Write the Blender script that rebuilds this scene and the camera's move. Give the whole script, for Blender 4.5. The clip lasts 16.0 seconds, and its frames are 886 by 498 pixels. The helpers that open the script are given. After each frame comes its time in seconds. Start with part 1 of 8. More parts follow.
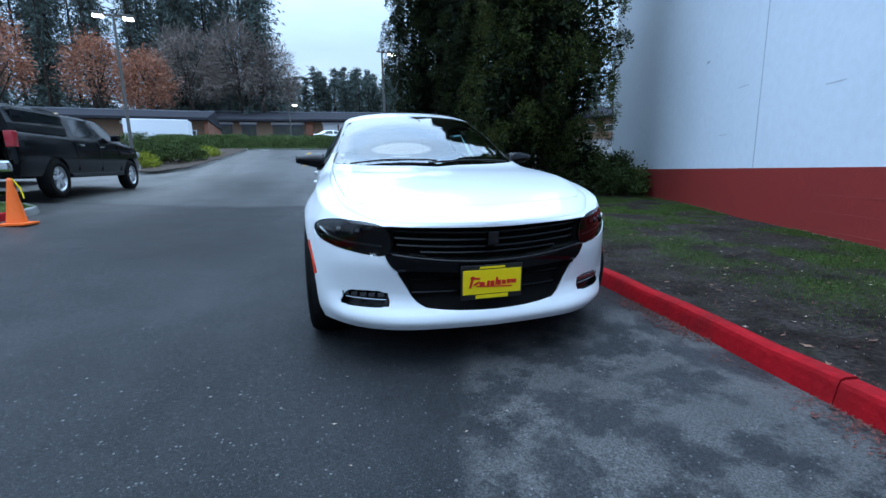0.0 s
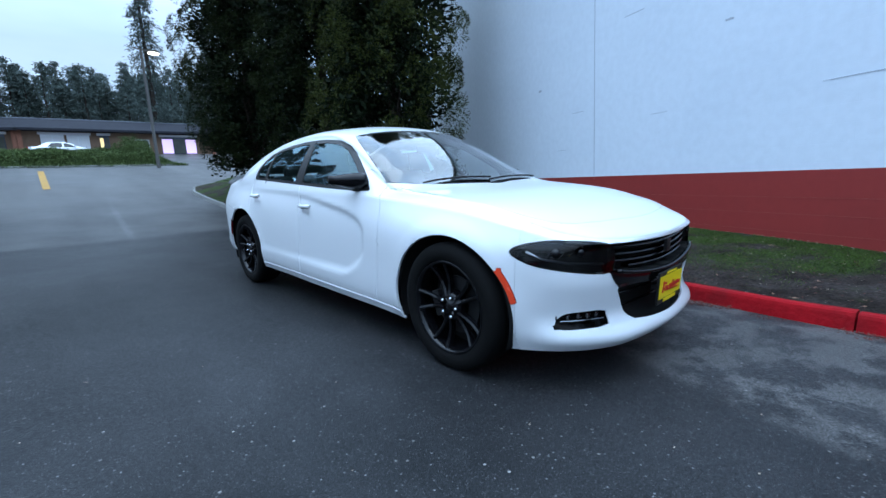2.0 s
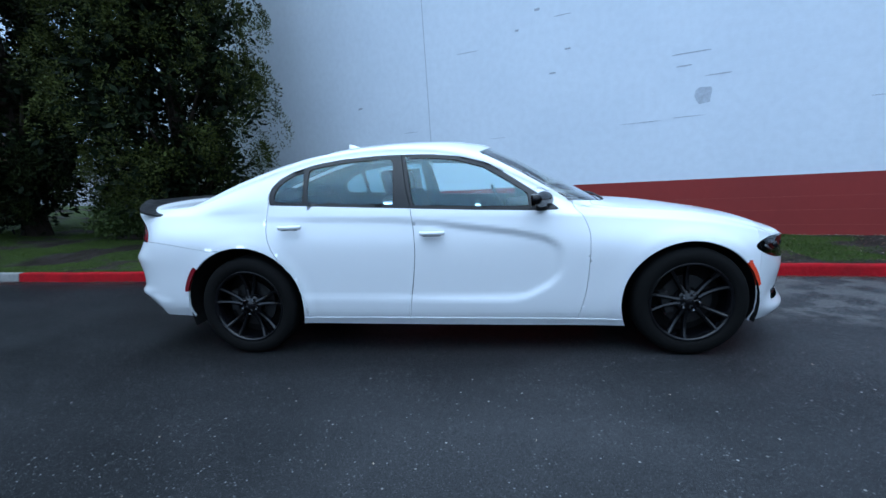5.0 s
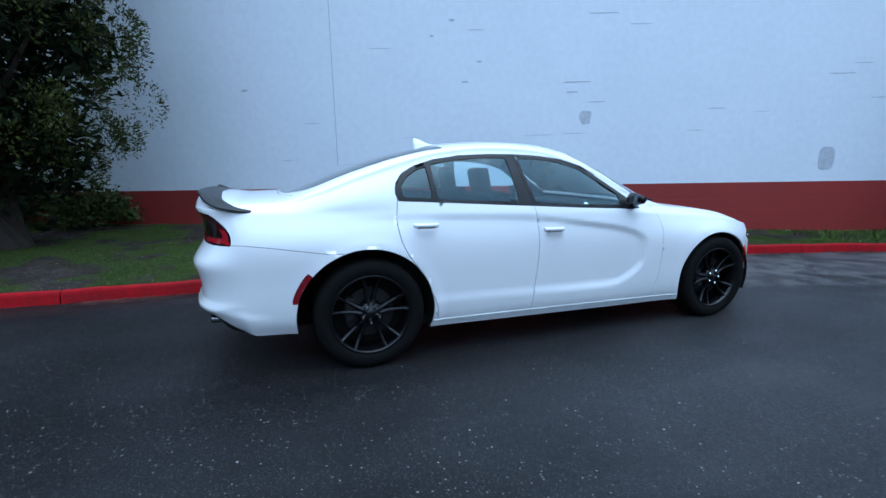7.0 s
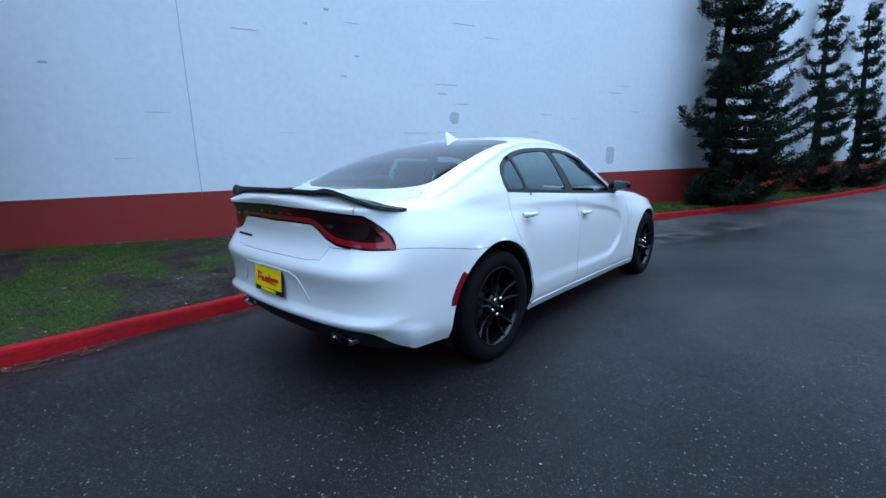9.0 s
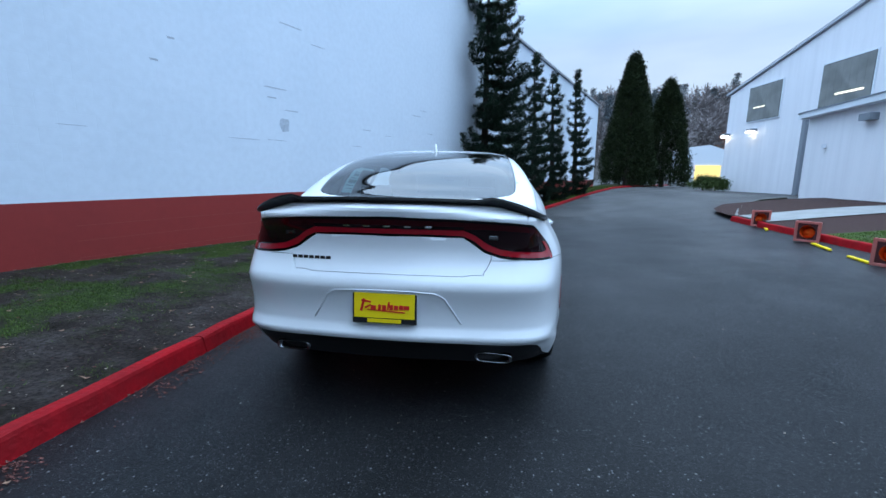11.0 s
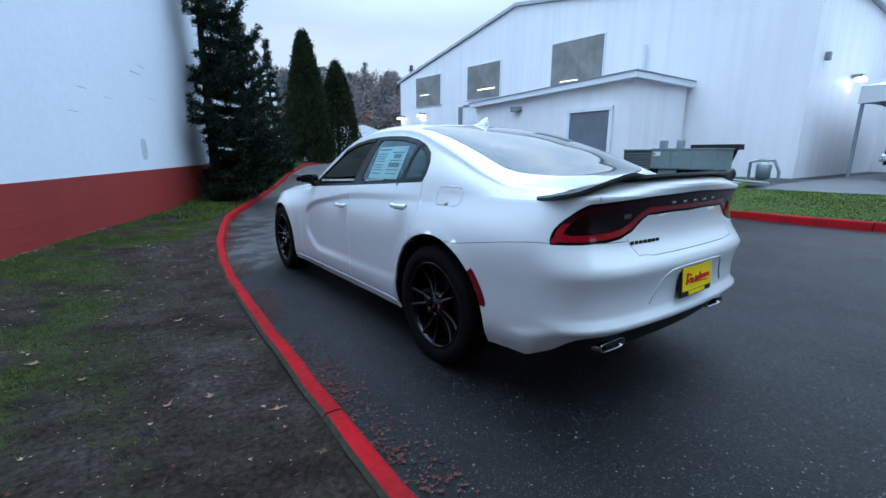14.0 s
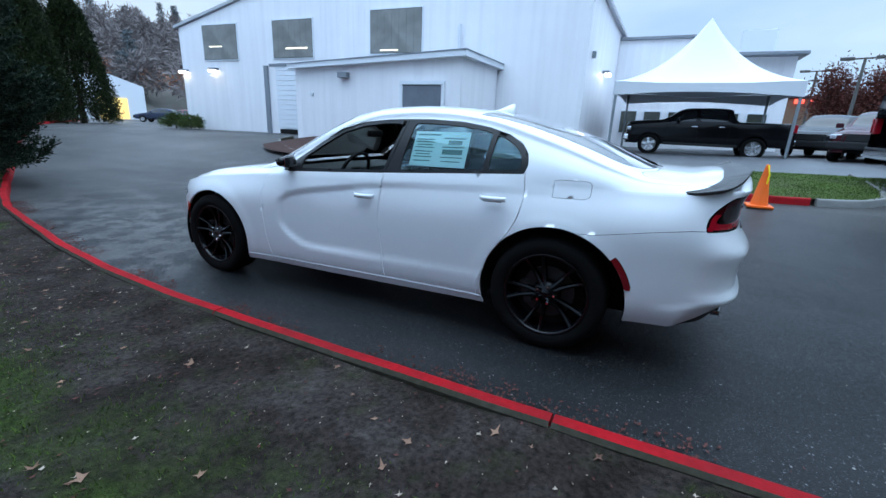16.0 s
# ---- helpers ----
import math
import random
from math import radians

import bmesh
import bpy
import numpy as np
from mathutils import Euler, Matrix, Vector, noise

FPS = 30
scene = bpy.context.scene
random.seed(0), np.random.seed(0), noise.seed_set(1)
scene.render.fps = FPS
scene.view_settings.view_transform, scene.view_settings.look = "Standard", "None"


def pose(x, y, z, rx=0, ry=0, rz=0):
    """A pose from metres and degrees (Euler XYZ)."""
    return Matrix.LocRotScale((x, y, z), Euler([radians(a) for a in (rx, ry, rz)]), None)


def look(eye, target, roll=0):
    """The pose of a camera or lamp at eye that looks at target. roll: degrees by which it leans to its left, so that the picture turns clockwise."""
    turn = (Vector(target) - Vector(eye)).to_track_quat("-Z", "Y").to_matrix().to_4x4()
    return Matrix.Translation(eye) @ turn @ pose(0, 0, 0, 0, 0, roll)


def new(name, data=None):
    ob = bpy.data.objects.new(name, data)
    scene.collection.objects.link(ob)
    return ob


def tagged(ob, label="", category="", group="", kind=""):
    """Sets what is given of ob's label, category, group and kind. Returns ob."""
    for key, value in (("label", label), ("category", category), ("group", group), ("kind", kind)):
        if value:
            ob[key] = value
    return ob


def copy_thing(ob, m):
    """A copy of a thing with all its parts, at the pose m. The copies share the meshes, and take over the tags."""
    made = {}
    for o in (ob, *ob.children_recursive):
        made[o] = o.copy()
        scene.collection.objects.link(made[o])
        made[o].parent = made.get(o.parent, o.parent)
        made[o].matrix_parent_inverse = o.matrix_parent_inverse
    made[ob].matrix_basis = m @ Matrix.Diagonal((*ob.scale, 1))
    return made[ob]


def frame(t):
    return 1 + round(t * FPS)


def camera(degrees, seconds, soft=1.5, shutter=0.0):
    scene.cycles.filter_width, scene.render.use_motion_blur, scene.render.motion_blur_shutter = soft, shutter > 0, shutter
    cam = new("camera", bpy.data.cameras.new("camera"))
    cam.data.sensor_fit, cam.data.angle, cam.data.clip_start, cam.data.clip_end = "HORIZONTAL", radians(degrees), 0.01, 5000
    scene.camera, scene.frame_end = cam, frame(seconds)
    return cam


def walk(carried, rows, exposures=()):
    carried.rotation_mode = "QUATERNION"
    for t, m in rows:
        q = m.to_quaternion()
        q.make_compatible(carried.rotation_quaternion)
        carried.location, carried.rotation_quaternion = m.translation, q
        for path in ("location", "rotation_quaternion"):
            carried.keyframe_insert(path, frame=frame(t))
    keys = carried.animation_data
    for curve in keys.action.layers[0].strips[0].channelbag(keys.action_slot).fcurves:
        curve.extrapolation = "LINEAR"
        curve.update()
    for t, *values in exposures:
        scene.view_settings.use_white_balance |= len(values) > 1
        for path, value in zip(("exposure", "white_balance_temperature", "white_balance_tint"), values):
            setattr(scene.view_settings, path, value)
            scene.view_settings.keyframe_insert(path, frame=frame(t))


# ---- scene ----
cam = camera(91.4, 16.0)

PATH = [
    (0, (-0.759, -2.809, 0.974), (-0.279, -0.899, 0.622), -1.1),
    (0.5, (-1.126, -2.612, 0.982), (-0.487, -0.752, 0.621), -2.6),
    (1, (-1.595, -2.376, 1.006), (-0.739, -0.596, 0.693), -2.8),
    (1.5, (-2.03, -2.062, 1.025), (-0.922, -0.43, 0.695), -2.3),
    (2, (-2.484, -1.701, 1.072), (-1.146, -0.25, 0.746), -3.0),
    (2.5, (-2.825, -1.274, 1.152), (-1.32, 0.0, 0.814), -3.7),
    (3, (-3.164, -0.822, 1.177), (-1.519, 0.278, 0.891), -4.1),
    (3.5, (-3.407, -0.338, 1.2), (-1.659, 0.586, 0.898), -5.0),
    (6, (-3.829, 2.386, 1.344), (-1.874, 2.159, 0.988), -2.1),
    (6.5, (-3.743, 2.973, 1.366), (-1.829, 2.54, 0.984), -1.5),
    (7, (-3.579, 3.51, 1.381), (-1.734, 2.842, 0.996), -0.9),
    (7.5, (-3.387, 4.046, 1.395), (-1.635, 3.153, 1.028), -0.5),
    (8, (-3.12, 4.525, 1.389), (-1.501, 3.413, 1.008), -1.4),
    (10.5, (-1.06, 5.997, 1.364), (-0.484, 4.116, 1.004), 1.0),
    (11, (-0.546, 6.095, 1.358), (-0.291, 4.142, 1.011), 0.7),
    (11.5, (-0.038, 6.097, 1.34), (-0.051, 4.133, 0.96), -0.6),
    (12, (0.464, 6.035, 1.318), (0.102, 4.1, 0.965), 0.8),
    (12.5, (0.956, 5.889, 1.281), (0.394, 4.008, 0.899), 1.1),
    (13, (1.414, 5.675, 1.277), (0.605, 3.894, 0.857), 1.9),
    (13.5, (1.892, 5.416, 1.3), (0.916, 3.731, 0.843), 2.0),
    (14, (2.316, 5.08, 1.326), (1.171, 3.499, 0.892), 0.2),
    (14.5, (2.668, 4.741, 1.349), (1.318, 3.322, 0.945), 1.1),
    (15, (2.971, 4.376, 1.377), (1.478, 3.108, 0.972), 1.8),
    (15.5, (3.215, 3.986, 1.415), (1.605, 2.923, 0.887), 3.1),
    (16, (3.443, 3.567, 1.425), (1.717, 2.723, 0.868), 2.5),
]
walk(cam, [(t, look(eye, target, roll)) for t, eye, target, roll in PATH], exposures=[(0.0, 0.22, 6500, 10), (2.0, 0.20, 6500, 10), (4.0, 0.04, 6500, 10), (8.5, 0.04, 6500, 10), (10.5, 0.10, 6500, 10), (12.0, 0.14, 6600, 10), (14.0, 0.20, 6800, 10), (16.0, 0.24, 6800, 10)])

# ---------------------------------------------------------------- world, sun, light
world = bpy.data.worlds.new("overcast_dusk")
scene.world = world
world.use_nodes = True
wn, wl = world.node_tree.nodes, world.node_tree.links
bg = wn["Background"]
sky = wn.new("ShaderNodeTexSky")
sky.sky_type = "NISHITA"
sky.sun_disc = False
sky.sun_elevation, sky.sun_rotation = radians(12), radians(200)
sky.air_density, sky.dust_density, sky.ozone_density = 1.0, 3.0, 1.5
# a closed cloud deck over the clear sky: pale blue-grey, brighter overhead as under an overcast
tc = wn.new("ShaderNodeTexCoord")
mp = wn.new("ShaderNodeMapping")
mp.inputs["Scale"].default_value = (1.0, 1.0, 3.5)
cl = wn.new("ShaderNodeTexNoise")
cl.inputs["Scale"].default_value = 2.2
cl.inputs["Detail"].default_value = 4
ramp = wn.new("ShaderNodeValToRGB")
ramp.color_ramp.elements[0].position, ramp.color_ramp.elements[0].color = 0.30, (3.9, 6.2, 9.6, 1)
ramp.color_ramp.elements[1].position, ramp.color_ramp.elements[1].color = 0.72, (5.9, 8.1, 10.9, 1)
sep = wn.new("ShaderNodeSeparateXYZ")
lift = wn.new("ShaderNodeMapRange")
lift.inputs["From Min"].default_value, lift.inputs["From Max"].default_value = 0.25, 0.90
lift.inputs["To Min"].default_value, lift.inputs["To Max"].default_value = 1.0, 3.9
deck = wn.new("ShaderNodeMix")
deck.data_type, deck.blend_type = "RGBA", "MULTIPLY"
deck.inputs["Factor"].default_value = 1.0
mix = wn.new("ShaderNodeMix")
mix.data_type = "RGBA"
mix.inputs["Factor"].default_value = 0.98
wl.new(tc.outputs["Generated"], mp.inputs["Vector"])
wl.new(tc.outputs["Generated"], sep.inputs["Vector"])
wl.new(sep.outputs["Z"], lift.inputs["Value"])
wl.new(mp.outputs["Vector"], cl.inputs["Vector"])
wl.new(cl.outputs["Fac"], ramp.inputs["Fac"])
wl.new(ramp.outputs["Color"], deck.inputs[6])
side = wn.new("ShaderNodeMapRange")
side.inputs["From Min"].default_value, side.inputs["From Max"].default_value = -1.0, 1.0
side.inputs["To Min"].default_value, side.inputs["To Max"].default_value = 0.90, 1.02
both = wn.new("ShaderNodeMath")
both.operation = "MULTIPLY"
wl.new(sep.outputs["Y"], side.inputs["Value"])
wl.new(lift.outputs["Result"], both.inputs[0])
wl.new(side.outputs["Result"], both.inputs[1])
wl.new(both.outputs[0], deck.inputs[7])
wl.new(sky.outputs["Color"], mix.inputs[6])
wl.new(deck.outputs[2], mix.inputs[7])
wl.new(mix.outputs[2], bg.inputs["Color"])
bg.inputs["Strength"].default_value = 0.1
sun_data = bpy.data.lights.new("sun", "SUN")
sun_data.energy, sun_data.angle, sun_data.color = 1.1, radians(60), (0.72, 0.87, 1.0)
sun = new("sun", sun_data)
sun.matrix_world = look((0, 0, 20), (1.5, 0.5, 0))


# ---------------------------------------------------------------- materials
def material(name, color, rough=0.6, metal=0.0, spec=0.28, coat=0.0, grain=0.0, grain_scale=40.0, stain=0.0, stain_scale=2.0,
             stain_color=None, bump=0.0, bump_scale=60.0, rough_var=0.0, vary=0.0, emit=None, emit_strength=0.0, coord="Object"):
    """A principled surface with fine grain and broad stains in object space."""
    m = bpy.data.materials.new(name)
    m.use_nodes = True
    n, l = m.node_tree.nodes, m.node_tree.links
    b = n["Principled BSDF"]
    b.inputs["Base Color"].default_value = (*color, 1)
    b.inputs["Roughness"].default_value = rough
    b.inputs["Metallic"].default_value = metal
    b.inputs["Specular IOR Level"].default_value = spec
    b.inputs["Coat Weight"].default_value = coat
    b.inputs["Coat Roughness"].default_value = 0.04
    if emit:
        b.inputs["Emission Color"].default_value = (*emit, 1)
        b.inputs["Emission Strength"].default_value = emit_strength
    t = n.new("ShaderNodeTexCoord")
    src = t.outputs[coord]
    out = None

    def mixed(fac, a, c, amount):
        mx = n.new("ShaderNodeMix")
        mx.data_type = "RGBA"
        mu = n.new("ShaderNodeMath")
        mu.operation = "MULTIPLY"
        l.new(fac, mu.inputs[0])
        mu.inputs[1].default_value = amount
        l.new(mu.outputs[0], mx.inputs["Factor"])
        if a is None:
            mx.inputs[6].default_value = (*color, 1)
        else:
            l.new(a, mx.inputs[6])
        mx.inputs[7].default_value = (*c, 1)
        return mx.outputs[2]

    if stain:
        s = n.new("ShaderNodeTexNoise")
        s.inputs["Scale"].default_value, s.inputs["Detail"].default_value, s.inputs["Roughness"].default_value = stain_scale, 6, 0.62
        l.new(src, s.inputs["Vector"])
        r = n.new("ShaderNodeValToRGB")
        r.color_ramp.elements[0].position, r.color_ramp.elements[1].position = 0.42, 0.64
        l.new(s.outputs["Fac"], r.inputs["Fac"])
        out = mixed(r.outputs["Color"], out, stain_color or tuple(0.5 * v for v in color), stain)
        if rough_var:
            rr = n.new("ShaderNodeMapRange")
            rr.inputs["To Min"].default_value, rr.inputs["To Max"].default_value = rough - rough_var, min(1, rough + rough_var)
            l.new(s.outputs["Fac"], rr.inputs["Value"])
            l.new(rr.outputs["Result"], b.inputs["Roughness"])
    if grain:
        g = n.new("ShaderNodeTexNoise")
        g.inputs["Scale"].default_value, g.inputs["Detail"].default_value = grain_scale, 5
        l.new(src, g.inputs["Vector"])
        r = n.new("ShaderNodeValToRGB")
        r.color_ramp.elements[0].position, r.color_ramp.elements[1].position = 0.35, 0.7
        l.new(g.outputs["Fac"], r.inputs["Fac"])
        out = mixed(r.outputs["Color"], out, tuple(0.55 * v for v in color), grain)
    if vary:
        oi = n.new("ShaderNodeObjectInfo")
        hs = n.new("ShaderNodeHueSaturation")
        mr = n.new("ShaderNodeMapRange")
        mr.inputs["To Min"].default_value, mr.inputs["To Max"].default_value = 1 - vary, 1 + vary
        l.new(oi.outputs["Random"], mr.inputs["Value"])
        l.new(mr.outputs["Result"], hs.inputs["Value"])
        if out is None:
            hs.inputs["Color"].default_value = (*color, 1)
        else:
            l.new(out, hs.inputs["Color"])
        out = hs.outputs["Color"]
    if out is not None:
        l.new(out, b.inputs["Base Color"])
    if bump:
        g = n.new("ShaderNodeTexNoise")
        g.inputs["Scale"].default_value, g.inputs["Detail"].default_value = bump_scale, 6
        l.new(src, g.inputs["Vector"])
        bp = n.new("ShaderNodeBump")
        bp.inputs["Strength"].default_value, bp.inputs["Distance"].default_value = bump, 0.02
        l.new(g.outputs["Fac"], bp.inputs["Height"])
        l.new(bp.outputs["Normal"], b.inputs["Normal"])
    return m


def glass(name, tint, rough=0.0, gloss=1.15, sheen=(1, 1, 1)):
    m = bpy.data.materials.new(name)
    m.use_nodes = True
    n, l = m.node_tree.nodes, m.node_tree.links
    n.remove(n["Principled BSDF"])
    tr, gl, mx = n.new("ShaderNodeBsdfTransparent"), n.new("ShaderNodeBsdfGlossy"), n.new("ShaderNodeMixShader")
    tr.inputs["Color"].default_value = (*tint, 1)
    gl.inputs["Roughness"].default_value = rough
    gl.inputs["Color"].default_value = (*sheen, 1)
    fr = n.new("ShaderNodeFresnel")
    fr.inputs["IOR"].default_value = 1.45
    mu = n.new("ShaderNodeMath")
    mu.operation = "MULTIPLY_ADD"
    mu.inputs[1].default_value, mu.inputs[2].default_value = gloss, 0.0
    l.new(fr.outputs["Fac"], mu.inputs[0])
    l.new(mu.outputs[0], mx.inputs["Fac"])
    l.new(tr.outputs["BSDF"], mx.inputs[1])
    l.new(gl.outputs["BSDF"], mx.inputs[2])
    l.new(mx.outputs["Shader"], n["Material Output"].inputs["Surface"])
    return m


M_PAINT = material("white_paint", (0.72, 0.74, 0.76), rough=0.32, coat=0.8, spec=0.4)
M_BLACK_GLOSS = material("gloss_black", (0.003, 0.003, 0.004), rough=0.12, spec=0.28, coat=0.0)
M_BLACK_SATIN = material("satin_black", (0.010, 0.010, 0.011), rough=0.35, grain=0.3)
M_BLACK_PLASTIC = material("black_plastic", (0.012, 0.012, 0.013), rough=0.55, bump=0.1, bump_scale=400)
M_GRILLE = material("gloss_black_grille", (0.0025, 0.0025, 0.003), rough=0.22, spec=0.2)
M_DARK = material("dark_void", (0.004, 0.004, 0.004), rough=0.9)
M_TYRE = material("tyre_rubber", (0.006, 0.006, 0.006), rough=0.85, spec=0.10, bump=0.15, bump_scale=200, grain=0.4)
M_RIM = material("gloss_black_rim", (0.004, 0.004, 0.005), rough=0.16, spec=0.26, coat=0.1)
M_CHROME = material("chrome", (0.75, 0.76, 0.78), rough=0.12, metal=1.0)
M_DISC = material("dull_brake_steel", (0.035, 0.035, 0.036), rough=0.5, metal=0.6, grain=0.3)
M_STEEL = material("brushed_steel", (0.45, 0.46, 0.47), rough=0.35, metal=1.0, grain=0.3)
M_GLASS = glass("tinted_glass", (0.56, 0.76, 0.79), 0.0, 1.7, (0.68, 0.93, 1.0))
M_GLASS_CLEAR = glass("windscreen_glass", (0.58, 0.68, 0.66), 0.0, 2.1)
M_GLASS_REAR = glass("rear_window_glass", (0.26, 0.34, 0.35), 0.0, 1.6)
M_LAMP_COVER = glass("lamp_cover", (0.24, 0.25, 0.27), 0.0, 1.1)
M_RED_LENS = material("red_lens", (0.30, 0.006, 0.014), rough=0.08, coat=1.0)
M_RED_DARK = material("smoked_red_lens", (0.035, 0.002, 0.004), rough=0.08, spec=0.25, coat=0.3)
M_SMOKE = material("smoked_lens", (0.010, 0.003, 0.004), rough=0.08, spec=0.25, coat=0.25)
M_MARKER = material("dark_red_marker", (0.17, 0.004, 0.010), rough=0.15, coat=0.6)
M_LAMP_DIM = material("dim_lamp_metal", (0.28, 0.285, 0.30), rough=0.2, metal=1.0)
M_AMBER = material("amber_red_marker", (0.80, 0.06, 0.02), rough=0.15, coat=0.8)
M_LAMP = material("lamp_reflector", (0.6, 0.62, 0.66), rough=0.15, metal=1.0)
M_CLOTH = material("black_seat_cloth", (0.016, 0.016, 0.018), rough=0.9, grain=0.4, grain_scale=120)
M_YELLOW = material("yellow_plate", (0.85, 0.62, 0.01), rough=0.4, grain=0.08)
M_RED_INK = material("red_ink", (0.55, 0.02, 0.015), rough=0.5)
M_PAPER = material("sticker_paper", (0.80, 0.93, 0.88), rough=0.7, grain=0.06)
M_INK = material("green_grey_ink", (0.12, 0.20, 0.17), rough=0.7)


# ---------------------------------------------------------------- mesh helpers
def link(name, bm, mat, parent=None, label="", smooth=False):
    me = bpy.data.meshes.new(name)
    bm.to_mesh(me)
    bm.free()
    for m in mat if isinstance(mat, (list, tuple)) else [mat]:
        me.materials.append(m)
    if smooth:
        for p in me.polygons:
            p.use_smooth = True
    ob = new(name, me)
    if parent:
        ob.parent = parent
    if label:
        ob["label"] = label
    return ob


def part(name, bm, mat, parent, label="", smooth=False):
    return link(name, bm, mat, parent, label, smooth)


def empty(name, m=None):
    ob = new(name)
    if m is not None:
        ob.matrix_world = m
    return ob


def add_box(bm, cx, cy, cz, sx, sy, sz, m=None, bevel=0.0, mat=0):
    mm = Matrix.LocRotScale((cx, cy, cz), None, (sx, sy, sz))
    r = bmesh.ops.create_cube(bm, size=1.0, matrix=(m @ mm) if m is not None else mm)
    faces = {f for v in r["verts"] for f in v.link_faces}
    for f in faces:
        f.material_index = mat
    if bevel:
        es = {e for v in r["verts"] for e in v.link_edges}
        bmesh.ops.bevel(bm, geom=list(es), offset=bevel, segments=2, affect="EDGES", profile=0.6)
    return bm


def box(cx, cy, cz, sx, sy, sz, bevel=0.0, m=None):
    return add_box(bmesh.new(), cx, cy, cz, sx, sy, sz, m, bevel)


def add_tube(bm, pts, radii, seg=8, cap=True):
    rings = []
    for i, p in enumerate(pts):
        p = Vector(p)
        a = Vector(pts[max(0, i - 1)])
        b = Vector(pts[min(len(pts) - 1, i + 1)])
        d = (b - a).normalized()
        s = d.cross(Vector((0, 0, 1)))
        s = s.normalized() if s.length > 1e-4 else Vector((1, 0, 0))
        u = s.cross(d).normalized()
        r = radii[i] if isinstance(radii, (list, tuple)) else radii
        rings.append([bm.verts.new(p + (s * math.cos(q) + u * math.sin(q)) * r) for q in (2 * math.pi * k / seg for k in range(seg))])
    for a, b in zip(rings, rings[1:]):
        for k in range(seg):
            bm.faces.new((a[k], a[(k + 1) % seg], b[(k + 1) % seg], b[k]))
    if cap:
        bm.faces.new(rings[0][::-1])
        bm.faces.new(rings[-1])
    return bm


def tube(pts, radii, seg=8):
    return add_tube(bmesh.new(), pts, radii, seg)


def add_lathe(bm, prof, seg=32, axis="x", close=False):
    """Revolves (along, radius) pairs."""
    rings = []
    for a, r in prof:
        ring = []
        for k in range(seg):
            q = 2 * math.pi * k / seg
            co = (a, r * math.cos(q), r * math.sin(q)) if axis == "x" else (r * math.cos(q), r * math.sin(q), a)
            ring.append(bm.verts.new(co))
        rings.append(ring)
    pairs = list(zip(rings, rings[1:])) + ([(rings[-1], rings[0])] if close else [])
    for a, b in pairs:
        for k in range(seg):
            bm.faces.new((a[k], b[k], b[(k + 1) % seg], a[(k + 1) % seg]))
    return bm


def lathe(prof, seg=32, axis="x", close=False):
    bm = add_lathe(bmesh.new(), prof, seg, axis, close)
    bmesh.ops.recalc_face_normals(bm, faces=bm.faces)
    return bm


def pchip(pts):
    """A smooth curve through points that never overshoots."""
    xs, ys = np.array([p[0] for p in pts], float), np.array([p[1] for p in pts], float)
    h, d = np.diff(xs), np.diff(ys) / np.diff(xs)
    m = np.zeros(len(xs))
    m[0], m[-1] = d[0], d[-1]
    for i in range(1, len(xs) - 1):
        if d[i - 1] * d[i] > 0:
            w1, w2 = 2 * h[i] + h[i - 1], h[i] + 2 * h[i - 1]
            m[i] = (w1 + w2) / (w1 / d[i - 1] + w2 / d[i])

    def at(x):
        x = min(max(x, xs[0]), xs[-1])
        i = min(int(np.searchsorted(xs, x, "right")) - 1, len(h) - 1)
        t = (x - xs[i]) / h[i]
        return float((1 + 2 * t) * (1 - t) ** 2 * ys[i] + t * (1 - t) ** 2 * h[i] * m[i] + t * t * (3 - 2 * t) * ys[i + 1] + t * t * (t - 1) * h[i] * m[i + 1])

    return at


def smooth01(a, b, x):
    t = min(1, max(0, (x - a) / (b - a)))
    return t * t * (3 - 2 * t)


# ---------------------------------------------------------------- the lie of the land
SLOPE = 0.0225


def road_z(y):
    if y < -9:
        return SLOPE * -9 - 0.004 * min(40, -9 - y) * 0.5
    return SLOPE * y + 0.0035 * max(0, y - 6) ** 2 if y < 30 else SLOPE * 30 + 0.0035 * 24 ** 2 + 0.02 * min(30, y - 30) + 0.11 * min(20, max(0, y - 36))


def ground_z(x, y):
    b = smooth01(-1.5, -11.5, x)
    lot = 0.58 + 0.03 * max(0, y - 3)
    # the road falls away to the gutter
    near = road_z(y) - 0.062 * smooth01(0.95, 1.6, x) * (1 - smooth01(9, 14, y))
    if y < -12:
        lot = 0.58 - 0.3 * smooth01(-14, -40, y)
    return near * (1 - b) + max(lot, near) * b


KERB_GREY = [(9.0, 21.6), (5.0, 21.4), (3.4, 20.8), (2.6, 19.8), (2.2, 18.2), (1.95, 15), (1.70, 11), (1.67, 8.2)]
KERB = [(1.67, 8.2), (1.635, 6), (1.615, 4.5), (1.59, 3.0), (1.55, 1.5), (1.50, 0.3), (1.405, -0.8), (1.255, -1.9), (1.005, -3.2), (0.665, -4.8), (0.17, -6.4), (-0.78, -9.0), (-2.25, -12.8), (-5.7, -21.5), (-9.2, -29.0), (-13.5, -37.0), (-19, -45)]


def wall_x(y):
    return 4.44 + 0.39 * y


kerb_x = pchip([(p[1], p[0]) for p in reversed(KERB_GREY[2:-1] + KERB)])


